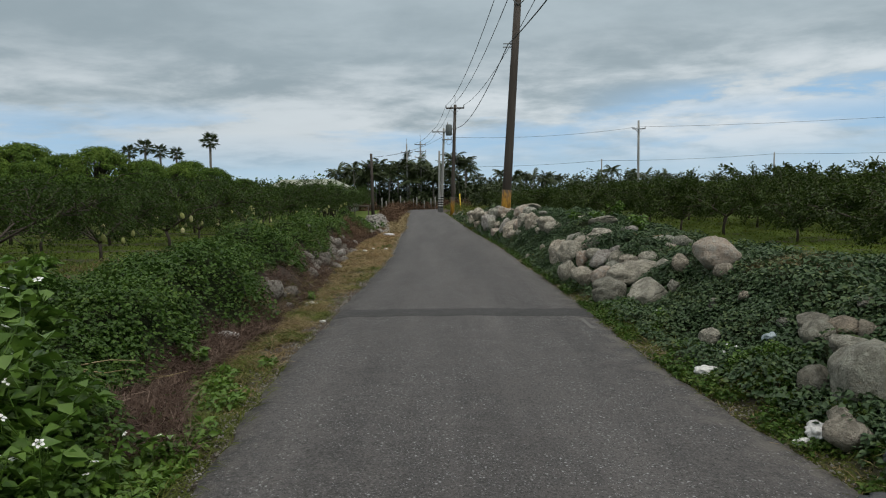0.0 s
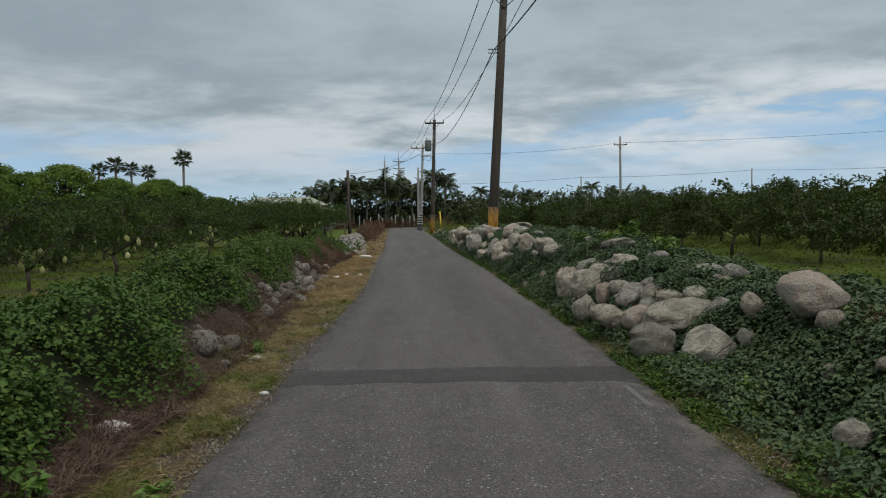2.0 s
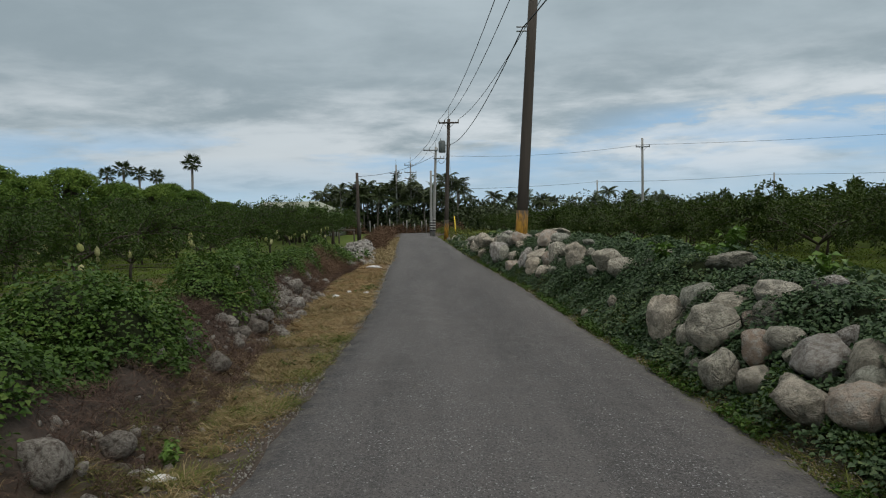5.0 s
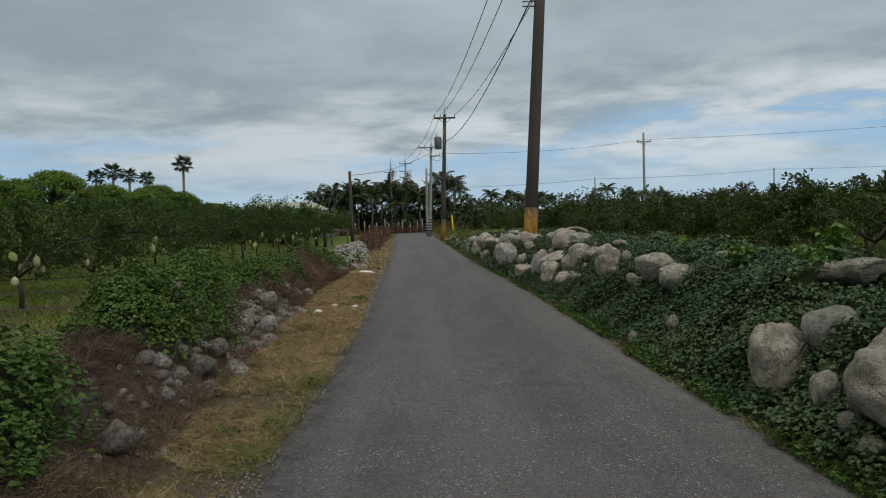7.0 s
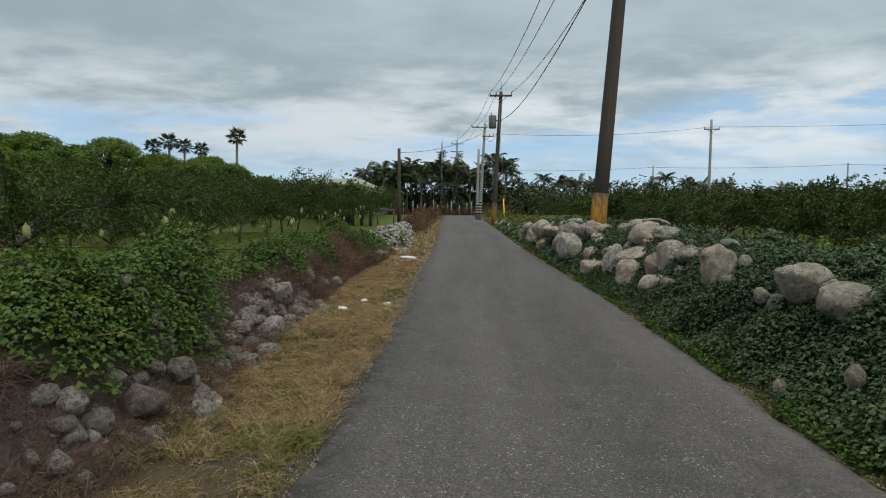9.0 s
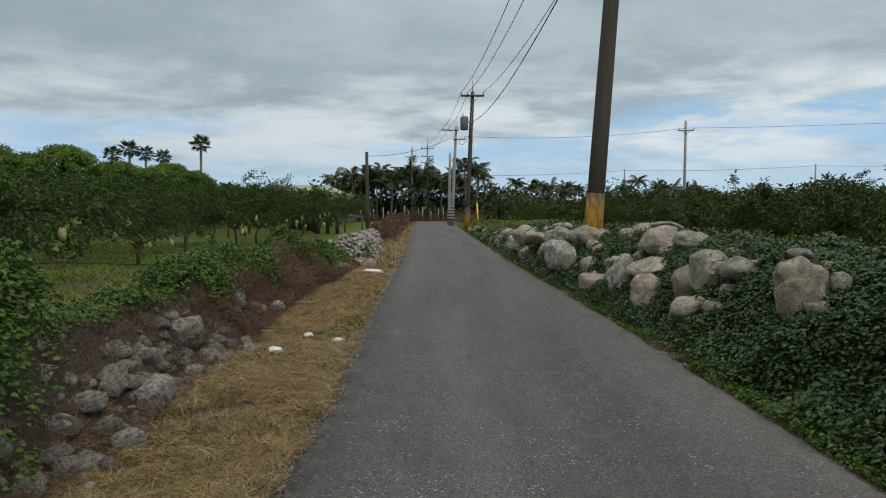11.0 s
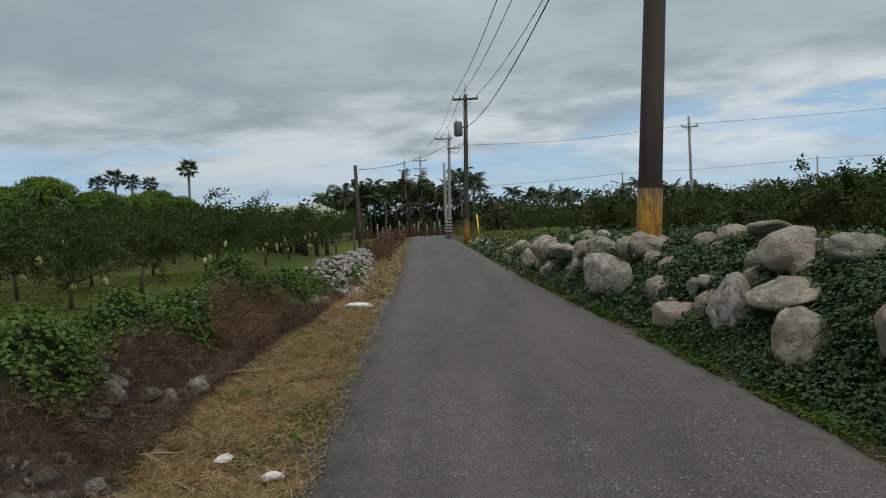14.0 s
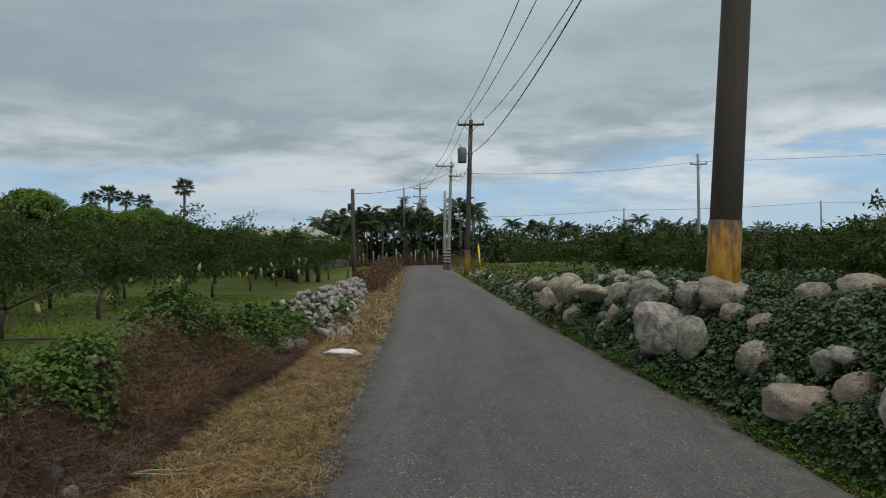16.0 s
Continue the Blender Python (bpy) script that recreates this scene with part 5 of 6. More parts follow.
# ---- trees ----
def orchard_tree(seed, tall, spread, twigs, per_twig, leaf, mat, label, shoots=0, bags=0):
    """A low fruit tree: short trunk, spreading limbs, drooping leafy twigs, some bagged fruit."""
    rnd, rng = random.Random(seed), np.random.RandomState(seed)
    tree = tagged(new("fruit_tree"), label, "tree", "orchard trees")
    fork = Vector((rnd.uniform(-0.08, 0.08), rnd.uniform(-0.08, 0.08), tall * rnd.uniform(0.25, 0.32)))
    bars = [([(0, 0, -0.1), (0.02, 0.01, fork.z * 0.5), fork], [0.058, 0.046, 0.042])]
    ends, tips, at, ahead = [], [], [], []
    limbs = rnd.randint(4, 5)
    for k in range(limbs):
        a = 2 * math.pi * (k + rnd.uniform(-0.25, 0.25)) / limbs
        out = spread * rnd.uniform(0.42, 0.62)
        knee = fork + Vector((math.cos(a) * out * 0.42, math.sin(a) * out * 0.42, tall * rnd.uniform(0.20, 0.30)))
        tip = fork + Vector((math.cos(a) * out, math.sin(a) * out, tall * rnd.uniform(0.36, 0.52)))
        bars.append(([fork, knee, tip], [0.032, 0.024, 0.012]))
        tips.append((knee, tip))
        for _ in range(twigs // limbs):
            s = rnd.uniform(0.25, 1.0)
            root = knee.lerp(tip, s) if rnd.random() < 0.75 else fork.lerp(knee, max(0.4, s))
            b = a + rnd.gauss(0, 0.9)
            rise = rnd.gauss(0.08, 0.15) * tall
            reach = rnd.uniform(0.18, 0.5) * spread * 0.75
            mid = root + Vector((math.cos(b) * reach * 0.6, math.sin(b) * reach * 0.6, rise * 0.8))
            end = root + Vector((math.cos(b) * reach, math.sin(b) * reach, rise - abs(rnd.gauss(0, 0.05)) * tall))
            end.z = max(end.z, rnd.uniform(0.30, 0.52) * tall)
            bars.append(([root, mid, end], [0.014, 0.009, 0.004]))
            ends.append((root, mid, end))
    for _ in range(shoots):
        knee, tip = rnd.choice(tips)
        root = knee.lerp(tip, rnd.uniform(0.1, 0.95))
        end = root + Vector((rnd.gauss(0, 0.07) * tall, rnd.gauss(0, 0.07) * tall, tall * rnd.uniform(0.16, 0.36)))
        mid = root.lerp(end, 0.5) + Vector((rnd.gauss(0, 0.03), rnd.gauss(0, 0.03), 0))
        bars.append(([root, mid, end], [0.014, 0.01, 0.004]))
        ends += [(root, mid, end)] * 2
    for root, mid, end in ends:
        s = rng.uniform(0.15, 1.05, (per_twig, 1))
        p = np.where(s < 0.5, np.array(root) + (np.array(mid) - root) * s * 2, np.array(mid) + (np.array(end) - mid) * (s * 2 - 1))
        at.append(p + rng.normal(0, 0.05 * spread / 3, (per_twig, 3)))
        ahead.append(unit(np.array(end - root)[None] * 0.8 + rng.normal(0, 0.65, (per_twig, 3)) - [0, 0, 0.35]))
    at, ahead = np.concatenate(at), np.concatenate(ahead)
    normal = rng.normal(0, 0.55, at.shape) + [0, 0, 1]
    part("trunk", tubes_mesh("trunk", bars, BARK, 6), BARK, tree)
    size = leaf * rng.uniform(0.7, 1.25, len(at))
    part("crown", leaves_mesh("crown", at, ahead, normal, size, rng.uniform(0.38, 0.52, len(at)), mat), mat, tree)
    for _ in range(bags):
        root, mid, end = rnd.choice(ends)
        p = mid.lerp(end, rnd.random())
        bag = part("fruit_bag", BAG_MESHES[rnd.randrange(3)], PAPER, tree, "pale bag tied round a fruit")
        bag.location = (p.x, p.y, min(p.z - 0.1, tall * rnd.uniform(0.33, 0.6)))
        bag.scale = (rnd.uniform(0.5, 0.8), rnd.uniform(0.45, 0.65), rnd.uniform(0.42, 0.65))
        bag.rotation_euler = (rnd.uniform(-0.3, 0.3), rnd.uniform(-0.3, 0.3), rnd.uniform(0, 6))
    return tree


def bag_mesh(seed):
    """A crumpled bag, tied at its neck."""
    rnd = random.Random(seed)
    bm = bmesh.new()
    rings = [(0.014, 0.19), (0.018, 0.15), (0.07, 0.105), (0.098, 0.03), (0.10, -0.05), (0.076, -0.12), (0.035, -0.15)]
    loops = []
    for r, z in rings:
        loops.append([bm.verts.new((math.cos(a) * r * rnd.uniform(0.8, 1.15), math.sin(a) * r * rnd.uniform(0.7, 1.0), z + rnd.uniform(-0.006, 0.006))) for a in (2 * math.pi * k / 9 for k in range(9))])
    for lo, hi in zip(loops, loops[1:]):
        for k in range(9):
            bm.faces.new((lo[k], hi[k], hi[(k + 1) % 9], lo[(k + 1) % 9]))
    bm.faces.new(loops[-1][::-1])
    bm.faces.new(loops[0])
    me = bpy.data.meshes.new("fruit_bag")
    bm.to_mesh(me)
    bm.free()
    me.materials.append(PAPER)
    return shaded(me)


BAG_MESHES = [bag_mesh(n) for n in range(3)]
L_LABEL = "low spreading fruit tree with drooping leaves and pale bagged fruit"
R_LABEL = "dark green fruit tree with bare forked limbs and upright shoots"
LEFT_NEAR = [orchard_tree(200 + n, 2.1, 3.7, 125, 62, 0.088, ORCHARD, L_LABEL, 0, 9) for n in range(4)]
LEFT_FAR = [orchard_tree(220 + n, 2.3, 4.4, 60, 36, 0.165, ORCHARD, "fruit tree in the back rows of the orchard", 0, 0) for n in range(3)]
RIGHT_NEAR = [orchard_tree(240 + n, 2.0, 3.7, 120, 70, 0.105, DARK_ORCHARD, R_LABEL, 12, 1) for n in range(4)]
RIGHT_FAR = [orchard_tree(260 + n, 2.0, 4.4, 56, 40, 0.18, DARK_ORCHARD, "dark fruit tree in the back rows of the orchard", 9, 0) for n in range(3)]
rnd = random.Random(21)
used = set()


def plant(kinds, x, y, scale=1.0, squat=1.0, vary=0.1):
    """Puts a tree of one of the kinds at a place: the first of a kind goes there itself, then copies of it."""
    ob = rnd.choice(kinds)
    m = pose(x, y, height(x, y) - 0.02, 0, 0, rnd.uniform(0, 360))
    s = scale * rnd.uniform(1 - vary, 1 + vary)
    if ob.name in used:
        ob = copy_thing(ob, m)
    else:
        used.add(ob.name)
        ob.matrix_basis = m
    ob.scale = (s, s, s * squat)


for y in (9.0, 13.0, 17.0, 20.6, 24.2, 28.4, 32.4, 36.2, 40.4, 44.5, 48.5, 52.5):
    plant(LEFT_NEAR, -8.6 + rnd.uniform(-0.3, 0.3), y, 1.0, 1.16 if y > 30 else 1.0)
for y in ROWS[:9]:
    plant(LEFT_NEAR, -12.4 + rnd.uniform(-0.4, 0.4), y + rnd.uniform(-0.2, 0.2), 1.0, 1.18 if y > 27 else 1.05)
for y in ROWS[1:9]:
    plant(LEFT_FAR, -16.2 + rnd.uniform(-0.4, 0.4), y + rnd.uniform(-0.4, 0.4), 1.08)
for k in range(8):
    for y in range(15 + 3 * k if k > 2 else 46, 88, 5):
        x = -12.4 - 3.9 * k + rnd.uniform(-0.5, 0.5) if k <= 2 else -16.5 - 4.2 * (k - 2) + rnd.uniform(-0.5, 0.5)
        plant(LEFT_FAR, x, y + rnd.uniform(-0.6, 0.6), 1.0 + 0.04 * k, 1.32 if k <= 2 else 1.12)
for y in range(56, 86, 5):
    plant(LEFT_FAR, -10.5 - 0.07 * (y - 56) + rnd.uniform(-0.4, 0.4), y, 1.0, 1.3)
plant([orchard_tree(290, 2.3, 3.3, 130, 90, 0.095, DARK_ORCHARD, "dark fruit tree with a tall leafy spire", 5, 1)], 9.55, 17.0, 0.78)
for y in (8.5, 12.0, 20.4, 23.6, 26.9, 33.6, 37.2, 41.4, 45.0):
    plant(RIGHT_NEAR, 8.9 + rnd.uniform(-0.3, 0.3), y, 0.92, 1.0 if 18 < y < 27 else 0.84)
plant([orchard_tree(280, 2.7, 3.9, 200, 120, 0.10, DARK_ORCHARD, "tall dense dark green fruit tree with upright shoots", 30, 0)], 9.9, 30.4, 0.74)
for y in (10, 14, 18, 22, 26, 30, 34, 38, 42):
    plant(RIGHT_NEAR, 12.7 + rnd.uniform(-0.4, 0.4), y + rnd.uniform(-0.4, 0.4), 1.0, 0.85)
for y in range(12, 40, 4):
    plant(RIGHT_FAR, 16.6 + rnd.uniform(-0.4, 0.4), y + rnd.uniform(-0.4, 0.4), 1.08)
for k in range(8):
    for y in range(14 + 3 * k if k > 2 else 46, 92, 5):
        x = 9.4 + 3.9 * k + rnd.uniform(-0.5, 0.5)
        plant(RIGHT_FAR, x, y + rnd.uniform(-0.6, 0.6), 1.0 + 0.03 * k)


def broadleaf_tree(seed, tall, spread, clumps, per):
    """A tall tree: trunk, limbs, and a crown of leafy clumps with gaps."""
    rnd, rng = random.Random(seed), np.random.RandomState(seed)
    tree = tagged(new("broadleaf_tree"), "tall bushy green tree beyond the orchard", "tree", "tall trees behind the orchard")
    bars = [([(0, 0, -0.2), (0.1, 0, tall * 0.2), (0, 0.1, tall * 0.45), (0.1, 0, tall * 0.8)], [0.28, 0.22, 0.16, 0.05])]
    at, up = [], []
    for _ in range(clumps):
        a, e = rnd.uniform(0, 6.283), rnd.uniform(-0.25, 1.4)
        c = np.array((math.cos(a) * math.cos(e) * spread * 0.42, math.sin(a) * math.cos(e) * spread * 0.42, tall * (0.52 + 0.36 * math.sin(e))))
        r = rnd.uniform(0.05, 0.13) * spread
        d = unit(rng.normal(0, 1, (per, 3)))
        at.append(c + d * r * rng.uniform(0.55, 1.1, (per, 1)) * (1, 1, 0.75))
        up.append(d + [0, 0, 0.7])
        bars.append(([(0, 0, tall * 0.35), c * (0.5, 0.5, 0.8), c], [0.10, 0.06, 0.02]))
    at, up = np.concatenate(at), np.concatenate(up)
    part("trunk", tubes_mesh("trunk", bars, BARK, 6), BARK, tree)
    part("crown", leaves_mesh("crown", at, np.cross(up, rng.normal(0, 1, at.shape)), up, 0.235 * rng.uniform(0.6, 1.3, len(at)), 0.65, BROADLEAF), BROADLEAF, tree)
    return tree


BIG = [broadleaf_tree(300 + n, 8.5, 8.0, 110, 120) for n in range(4)]
for x, y, s in ((-68, 96, 1.32), (-61, 95, 1.3), (-55, 94, 1.24), (-49, 93, 1.2), (-74, 92, 1.3), (-80, 96, 1.3), (-44, 96, 1.1), (-39, 97, 1.04), (-45, 80, 0.75), (-52, 82, 0.85), (-38, 84, 0.70),
                (-35, 99, 0.88), (-31, 101, 0.72), (-58, 84, 0.9), (-66, 88, 0.95), (-87, 90, 1.2), (-42, 108, 1.0), (-50, 112, 1.1)):
    plant(BIG, x, y, s * 0.98)


def frond_mesh(seed, length, droop):
    """A feather-shaped palm leaf that arches out along +x."""
    rng = np.random.RandomState(seed)
    s = np.linspace(0, 1, 9)
    px, pz = length * np.sin(s * droop) / droop, length * (0.6 * s - droop * 0.5 * s * s)
    bars_v, bars_f = tube([(x, 0, z) for x, z in zip(px, pz)], list(np.linspace(0.045, 0.008, 9)), 4)
    v, f = [tuple(p) for p in bars_v], [tuple(q) for q in bars_f]
    for k in range(26):
        u = 0.14 + 0.86 * k / 25
        x, z = np.interp(u, s, px), np.interp(u, s, pz)
        size = 0.85 * math.sin(math.pi * min(0.97, u * 0.82 + 0.16)) * rng.uniform(0.8, 1.15)
        for side in (-1, 1):
            n = len(v)
            hang = rng.uniform(0.2, 0.6)
            v += [(x, 0, z), (x + 0.13, 0, z), (x + size * 0.5, side * size * 0.75, z - size * hang)]
            f.append((n, n + 1, n + 2))
    return mesh_of("frond", v, f, PALM_LEAF, False)


FRONDS = [frond_mesh(n, 3.1, 0.85 + 0.25 * n) for n in range(4)]


def coconut_palm(seed, tall):
    rnd = random.Random(seed)
    palm = tagged(new("coconut_palm"), "slim coconut palm with drooping feathered fronds", "palm", "grove of palms")
    bend = Vector((rnd.uniform(-0.5, 0.5), rnd.uniform(-0.5, 0.5), 0))
    path = [Vector((0, 0, -0.2)), Vector((0, 0, tall * 0.4)) + bend * 0.3, Vector((0, 0, tall * 0.75)) + bend * 0.75, Vector((0, 0, tall)) + bend]
    part("trunk", tubes_mesh("trunk", [(path, [0.16, 0.13, 0.11, 0.09])], PALM_BARK, 8), PALM_BARK, palm)
    for k in range(24):
        leaf = part("frond", FRONDS[rnd.randrange(4)], PALM_LEAF, palm)
        leaf.location = path[-1]
        leaf.rotation_euler = (rnd.uniform(-0.2, 0.2), rnd.uniform(-0.8, 0.6), 2.4 * k + rnd.uniform(-0.2, 0.2))
        s = rnd.uniform(0.8, 1.15)
        leaf.scale = (s, s, s)
    return palm


def fan_mesh():
    """A round palm leaf, cut into narrow pointed fingers, on its stalk, out along +x."""
    v, f = tube([(0, 0, 0), (0.5, 0, 0.1), (0.95, 0, 0.05)], [0.03, 0.025, 0.02], 4)
    v = [tuple(p) for p in v]
    for k in range(13):
        a = math.radians(-105 + 210 * k / 12)
        n = len(v)
        r = 1.05 - 0.25 * abs(k - 6) / 6
        v += [(0.95, 0, 0.05), (0.95 + math.cos(a - 0.10) * r * 0.5, math.sin(a - 0.10) * r * 0.5, 0.03), (0.95 + math.cos(a) * r, math.sin(a) * r, -0.22), (0.95 + math.cos(a + 0.10) * r * 0.5, math.sin(a + 0.10) * r * 0.5, 0.03)]
        f += [(n, n + 1, n + 2), (n, n + 2, n + 3)]
    return mesh_of("fan_leaf", v, f, PALM_LEAF, False)


FAN = fan_mesh()


def fan_palm(seed, tall, leaves):
    rnd = random.Random(seed)
    palm = tagged(new("fan_palm"), "tall fan palm with a round tufted head", "palm", "fan palms on the skyline")
    part("trunk", tubes_mesh("trunk", [([(0, 0, -0.2), (0.1, 0, tall * 0.5), (0, 0, tall)], [0.3, 0.2, 0.2])], PALM_BARK, 8), PALM_BARK, palm)
    for k in range(leaves):
        leaf = part("fan_leaf", FAN, PALM_LEAF, palm)
        leaf.location = (0, 0, tall - 0.1)
        dip = -1.35 + 2.3 * k / (leaves - 1)
        leaf.rotation_euler = (rnd.uniform(-0.5, 0.5), dip + rnd.uniform(-0.15, 0.15), 2.4 * k + rnd.uniform(-0.2, 0.2))
        s = rnd.uniform(0.9, 1.2) * (1.0 if dip < 0.4 else 0.75)
        leaf.scale = (s, s, s)
    return palm


COCO = [coconut_palm(400 + n, 5.2 + 0.8 * n) for n in range(4)]
for k in range(36):
    plant(COCO, -17 + 20 * (k % 13) / 12 + rnd.uniform(-0.6, 0.6), 104 + 4.5 * (k // 13) + rnd.uniform(-1.5, 1.5), (0.80 if k % 13 < 3 else 0.9) + 0.03 * (k // 13))
for k in range(34):
    plant(COCO, 3 + 46 * (k + rnd.uniform(-0.4, 0.4)) / 33, 124 + rnd.uniform(-6, 12), 0.74 + rnd.uniform(-0.08, 0.1))
FANS = [fan_palm(430 + n, 12.0, 26) for n in range(3)]
for x, y, s in ((-52.7, 147.7, 1.28), (-63.5, 139, 1.12), (-60.3, 139, 1.04), (-57.3, 140, 1.0), (-66.9, 139, 1.05)):
    plant(FANS, x, y, s, 1.0, 0.0)


def banana_mesh(seed):
    rng = np.random.RandomState(seed)
    v, f = [], []
    for k in range(10):
        n = len(v)
        s = k / 9
        x, z = 1.7 * math.sin(1.5 * s) / 1.5, 1.25 * s - 1.15 * s * s
        w = 0.30 * math.sin(math.pi * (0.08 + 0.9 * s)) * rng.uniform(0.85, 1.1)
        v += [(x, -w, z - 0.08), (x, 0, z), (x, w, z - 0.08)]
        if k:
            f += [(n - 3, n - 2, n + 1, n), (n - 2, n - 1, n + 2, n + 1)]
    return mesh_of("banana_leaf", v, f, ORCHARD)


def banana_plant(seed):
    rnd = random.Random(seed)
    thing = tagged(new("banana_plant"), "banana plant with broad arching leaves", "plant", "banana plants")
    part("stem", tubes_mesh("stem", [([(0, 0, -0.1), (0.03, 0, 0.9), (0, 0.02, 1.8)], [0.13, 0.11, 0.06])], BARK, 8), BARK, thing)
    for k in range(8):
        leaf = part("leaf", BANANA[k % 2], ORCHARD, thing)
        leaf.location = (0, 0, 1.7)
        leaf.rotation_euler = (rnd.uniform(-0.2, 0.2), rnd.uniform(-0.75, -0.1), 2.4 * k)
    return thing


BANANA = [shaded(banana_mesh(n)) for n in range(2)]
PLANTS = [banana_plant(n) for n in range(2)]
for n in range(18):
    plant(PLANTS, -7.7 - 0.55 * n + rnd.uniform(-0.3, 0.3), 52 + 1.3 * n + rnd.uniform(-1.5, 1.5), rnd.uniform(0.95, 1.2))

# far woods on all sides, in lumps
belt = [(rnd.uniform(-24, 12), rnd.uniform(103, 116), rnd.uniform(1.5, 3), rnd.uniform(2.2, 4.0)) for _ in range(84)]
belt += [(rnd.uniform(4, 75), rnd.uniform(112, 132), rnd.uniform(2, 4), rnd.uniform(3.0, 5.2)) for _ in range(80)]
bushes("far_woods", "dark undergrowth below the palms", PALM_LEAF, belt, 420, 0.55)
belt = [(-31, 101.5, 2.8, 4.6), (-27, 101.5, 2.6, 4.0), (-23, 102, 2.2, 3.6)] + [(-rnd.uniform(18, 120), rnd.uniform(100, 135), rnd.uniform(2, 4), rnd.uniform(3.0, 5.5)) for _ in range(110)]
bushes("far_woods", "green woods behind the orchard", BROADLEAF, belt, 260, 0.6)
belt = [(rnd.uniform(60, 170), rnd.uniform(40, 130), rnd.uniform(3, 5), rnd.uniform(3.0, 5.5)) for _ in range(70)]
belt += [(-rnd.uniform(80, 170), rnd.uniform(20, 110), rnd.uniform(3, 5), rnd.uniform(4.0, 7.5)) for _ in range(60)]
belt += [(rnd.uniform(-90, 90), -rnd.uniform(40, 60), rnd.uniform(3, 5), rnd.uniform(3.0, 4.5)) for _ in range(50)]
bushes("far_woods", "woods round the orchards", BROADLEAF, belt, 200, 0.8)


# ---- poles and cables ----
def solid(bars, name, mat, parent, label=""):
    verts, faces = [], []
    for v, f in bars:
        faces += [tuple(i + len(verts) for i in one) for one in f]
        verts += [tuple(p) for p in v]
    return part(name, shaded(mesh_of(name, verts, faces, mat, False)), mat, parent, label)


def bar(x0, x1, y, z, a, b):
    """A squared bar along x, with slightly cut edges."""
    c = min(a, b) * 0.15
    ringed = [(-a + c, -b), (a - c, -b), (a, -b + c), (a, b - c), (a - c, b), (-a + c, b), (-a, b - c), (-a, -b + c)]
    v = [(x, y + p, z + q) for x in (x0, x1) for p, q in ringed]
    f = [(k, (k + 1) % 8, (k + 1) % 8 + 8, k + 8) for k in range(8)] + [tuple(range(7, -1, -1)), tuple(range(8, 16))]
    return v, f


def utility_pole(x, y, base, top, r0, r1, mat, label, lean=(0.0, 0.0), band=0.0, arms=(), stripes=0, spike=0.0):
    """A round pole: shaft, painted foot, cross arms with insulators, striped guard. Heights are above the lane."""
    pole = tagged(new("utility_pole"), label, "utility pole", "utility poles")
    pole.location = (x, y, base)
    tall = top - base
    line = lambda s: (lean[0] * s, lean[1] * s, tall * s)
    solid([tube([line(-0.06), line(0.3), line(0.65), line(1.0)], [r0 * 1.02, r0 + (r1 - r0) * 0.3, r0 + (r1 - r0) * 0.65, r1], 20)], "shaft", mat, pole)
    if band:
        s = band / tall
        solid([tube([line(-0.05), line(s * 0.5), line(s)], [r0 * 1.03, r0 * 1.02, r0 * 1.015], 20)], "painted_foot", BAND, pole, "flaking yellow painted foot")
    for k in range(stripes):
        z = 0.35 + 0.13 * k
        solid([tube([line((z - 0.01) / tall), line((z + 0.12) / tall)], [r0 * 1.05, r0 * 1.05], 16)], "warning_stripe", PLASTER if k % 2 else BLACK_PAINT, pole, "pale warning band" if k % 2 else "black warning band")
    for z, half0, half1, spots in arms:
        s = (z - base) / tall
        cx, cy, cz = line(s)
        solid([bar(cx - half0, cx + half1, cy - r1 - 0.05, cz, 0.05, 0.06)], "crossarm", STEEL if mat is CONCRETE_POLE else DARK_POLE, pole)
        solid([tube([(cx - half0 * 0.55, cy - r1 - 0.05, cz - 0.04), (cx, cy - r1 - 0.02, cz - 0.45)], [0.018, 0.018], 6), tube([(cx + half1 * 0.55, cy - r1 - 0.05, cz - 0.04), (cx, cy - r1 - 0.02, cz - 0.45)], [0.018, 0.018], 6)], "brace", STEEL, pole)
        for o in spots:
            px = cx + o
            solid([tube([(px, cy - r1 - 0.05, cz + q) for q in (0.05, 0.09, 0.11, 0.14, 0.16, 0.20, 0.24)], [0.02, 0.05, 0.035, 0.055, 0.035, 0.05, 0.02], 10)], "insulator", PORCELAIN, pole)
    if spike:
        cx, cy, cz = line(1.0)
        solid([tube([(cx, cy, cz - 0.3), (cx, cy, cz + spike)], [0.03, 0.025], 8)], "peak_rod", STEEL, pole)
    return pole


def cable(points, sag, thick=0.015, label="thin black overhead power cable"):
    """Cable spans from point to point, each hanging by its sag."""
    cu = bpy.data.curves.new("power_cable", "CURVE")
    cu.dimensions, cu.bevel_depth, cu.bevel_resolution = "3D", thick, 1
    line = []
    for a, b in zip(points, points[1:]):
        a, b = Vector(a), Vector(b)
        for k in range(17):
            s = k / 16
            line.append(a.lerp(b, s) - Vector((0, 0, 4 * sag * s * (1 - s))))
    sp = cu.splines.new("POLY")
    sp.points.add(len(line) - 1)
    for q, p in zip(sp.points, line):
        q.co = (*p, 1)
    cu.materials.append(RUBBER)
    tagged(new("power_cable", cu), label, "cable", "overhead cables")


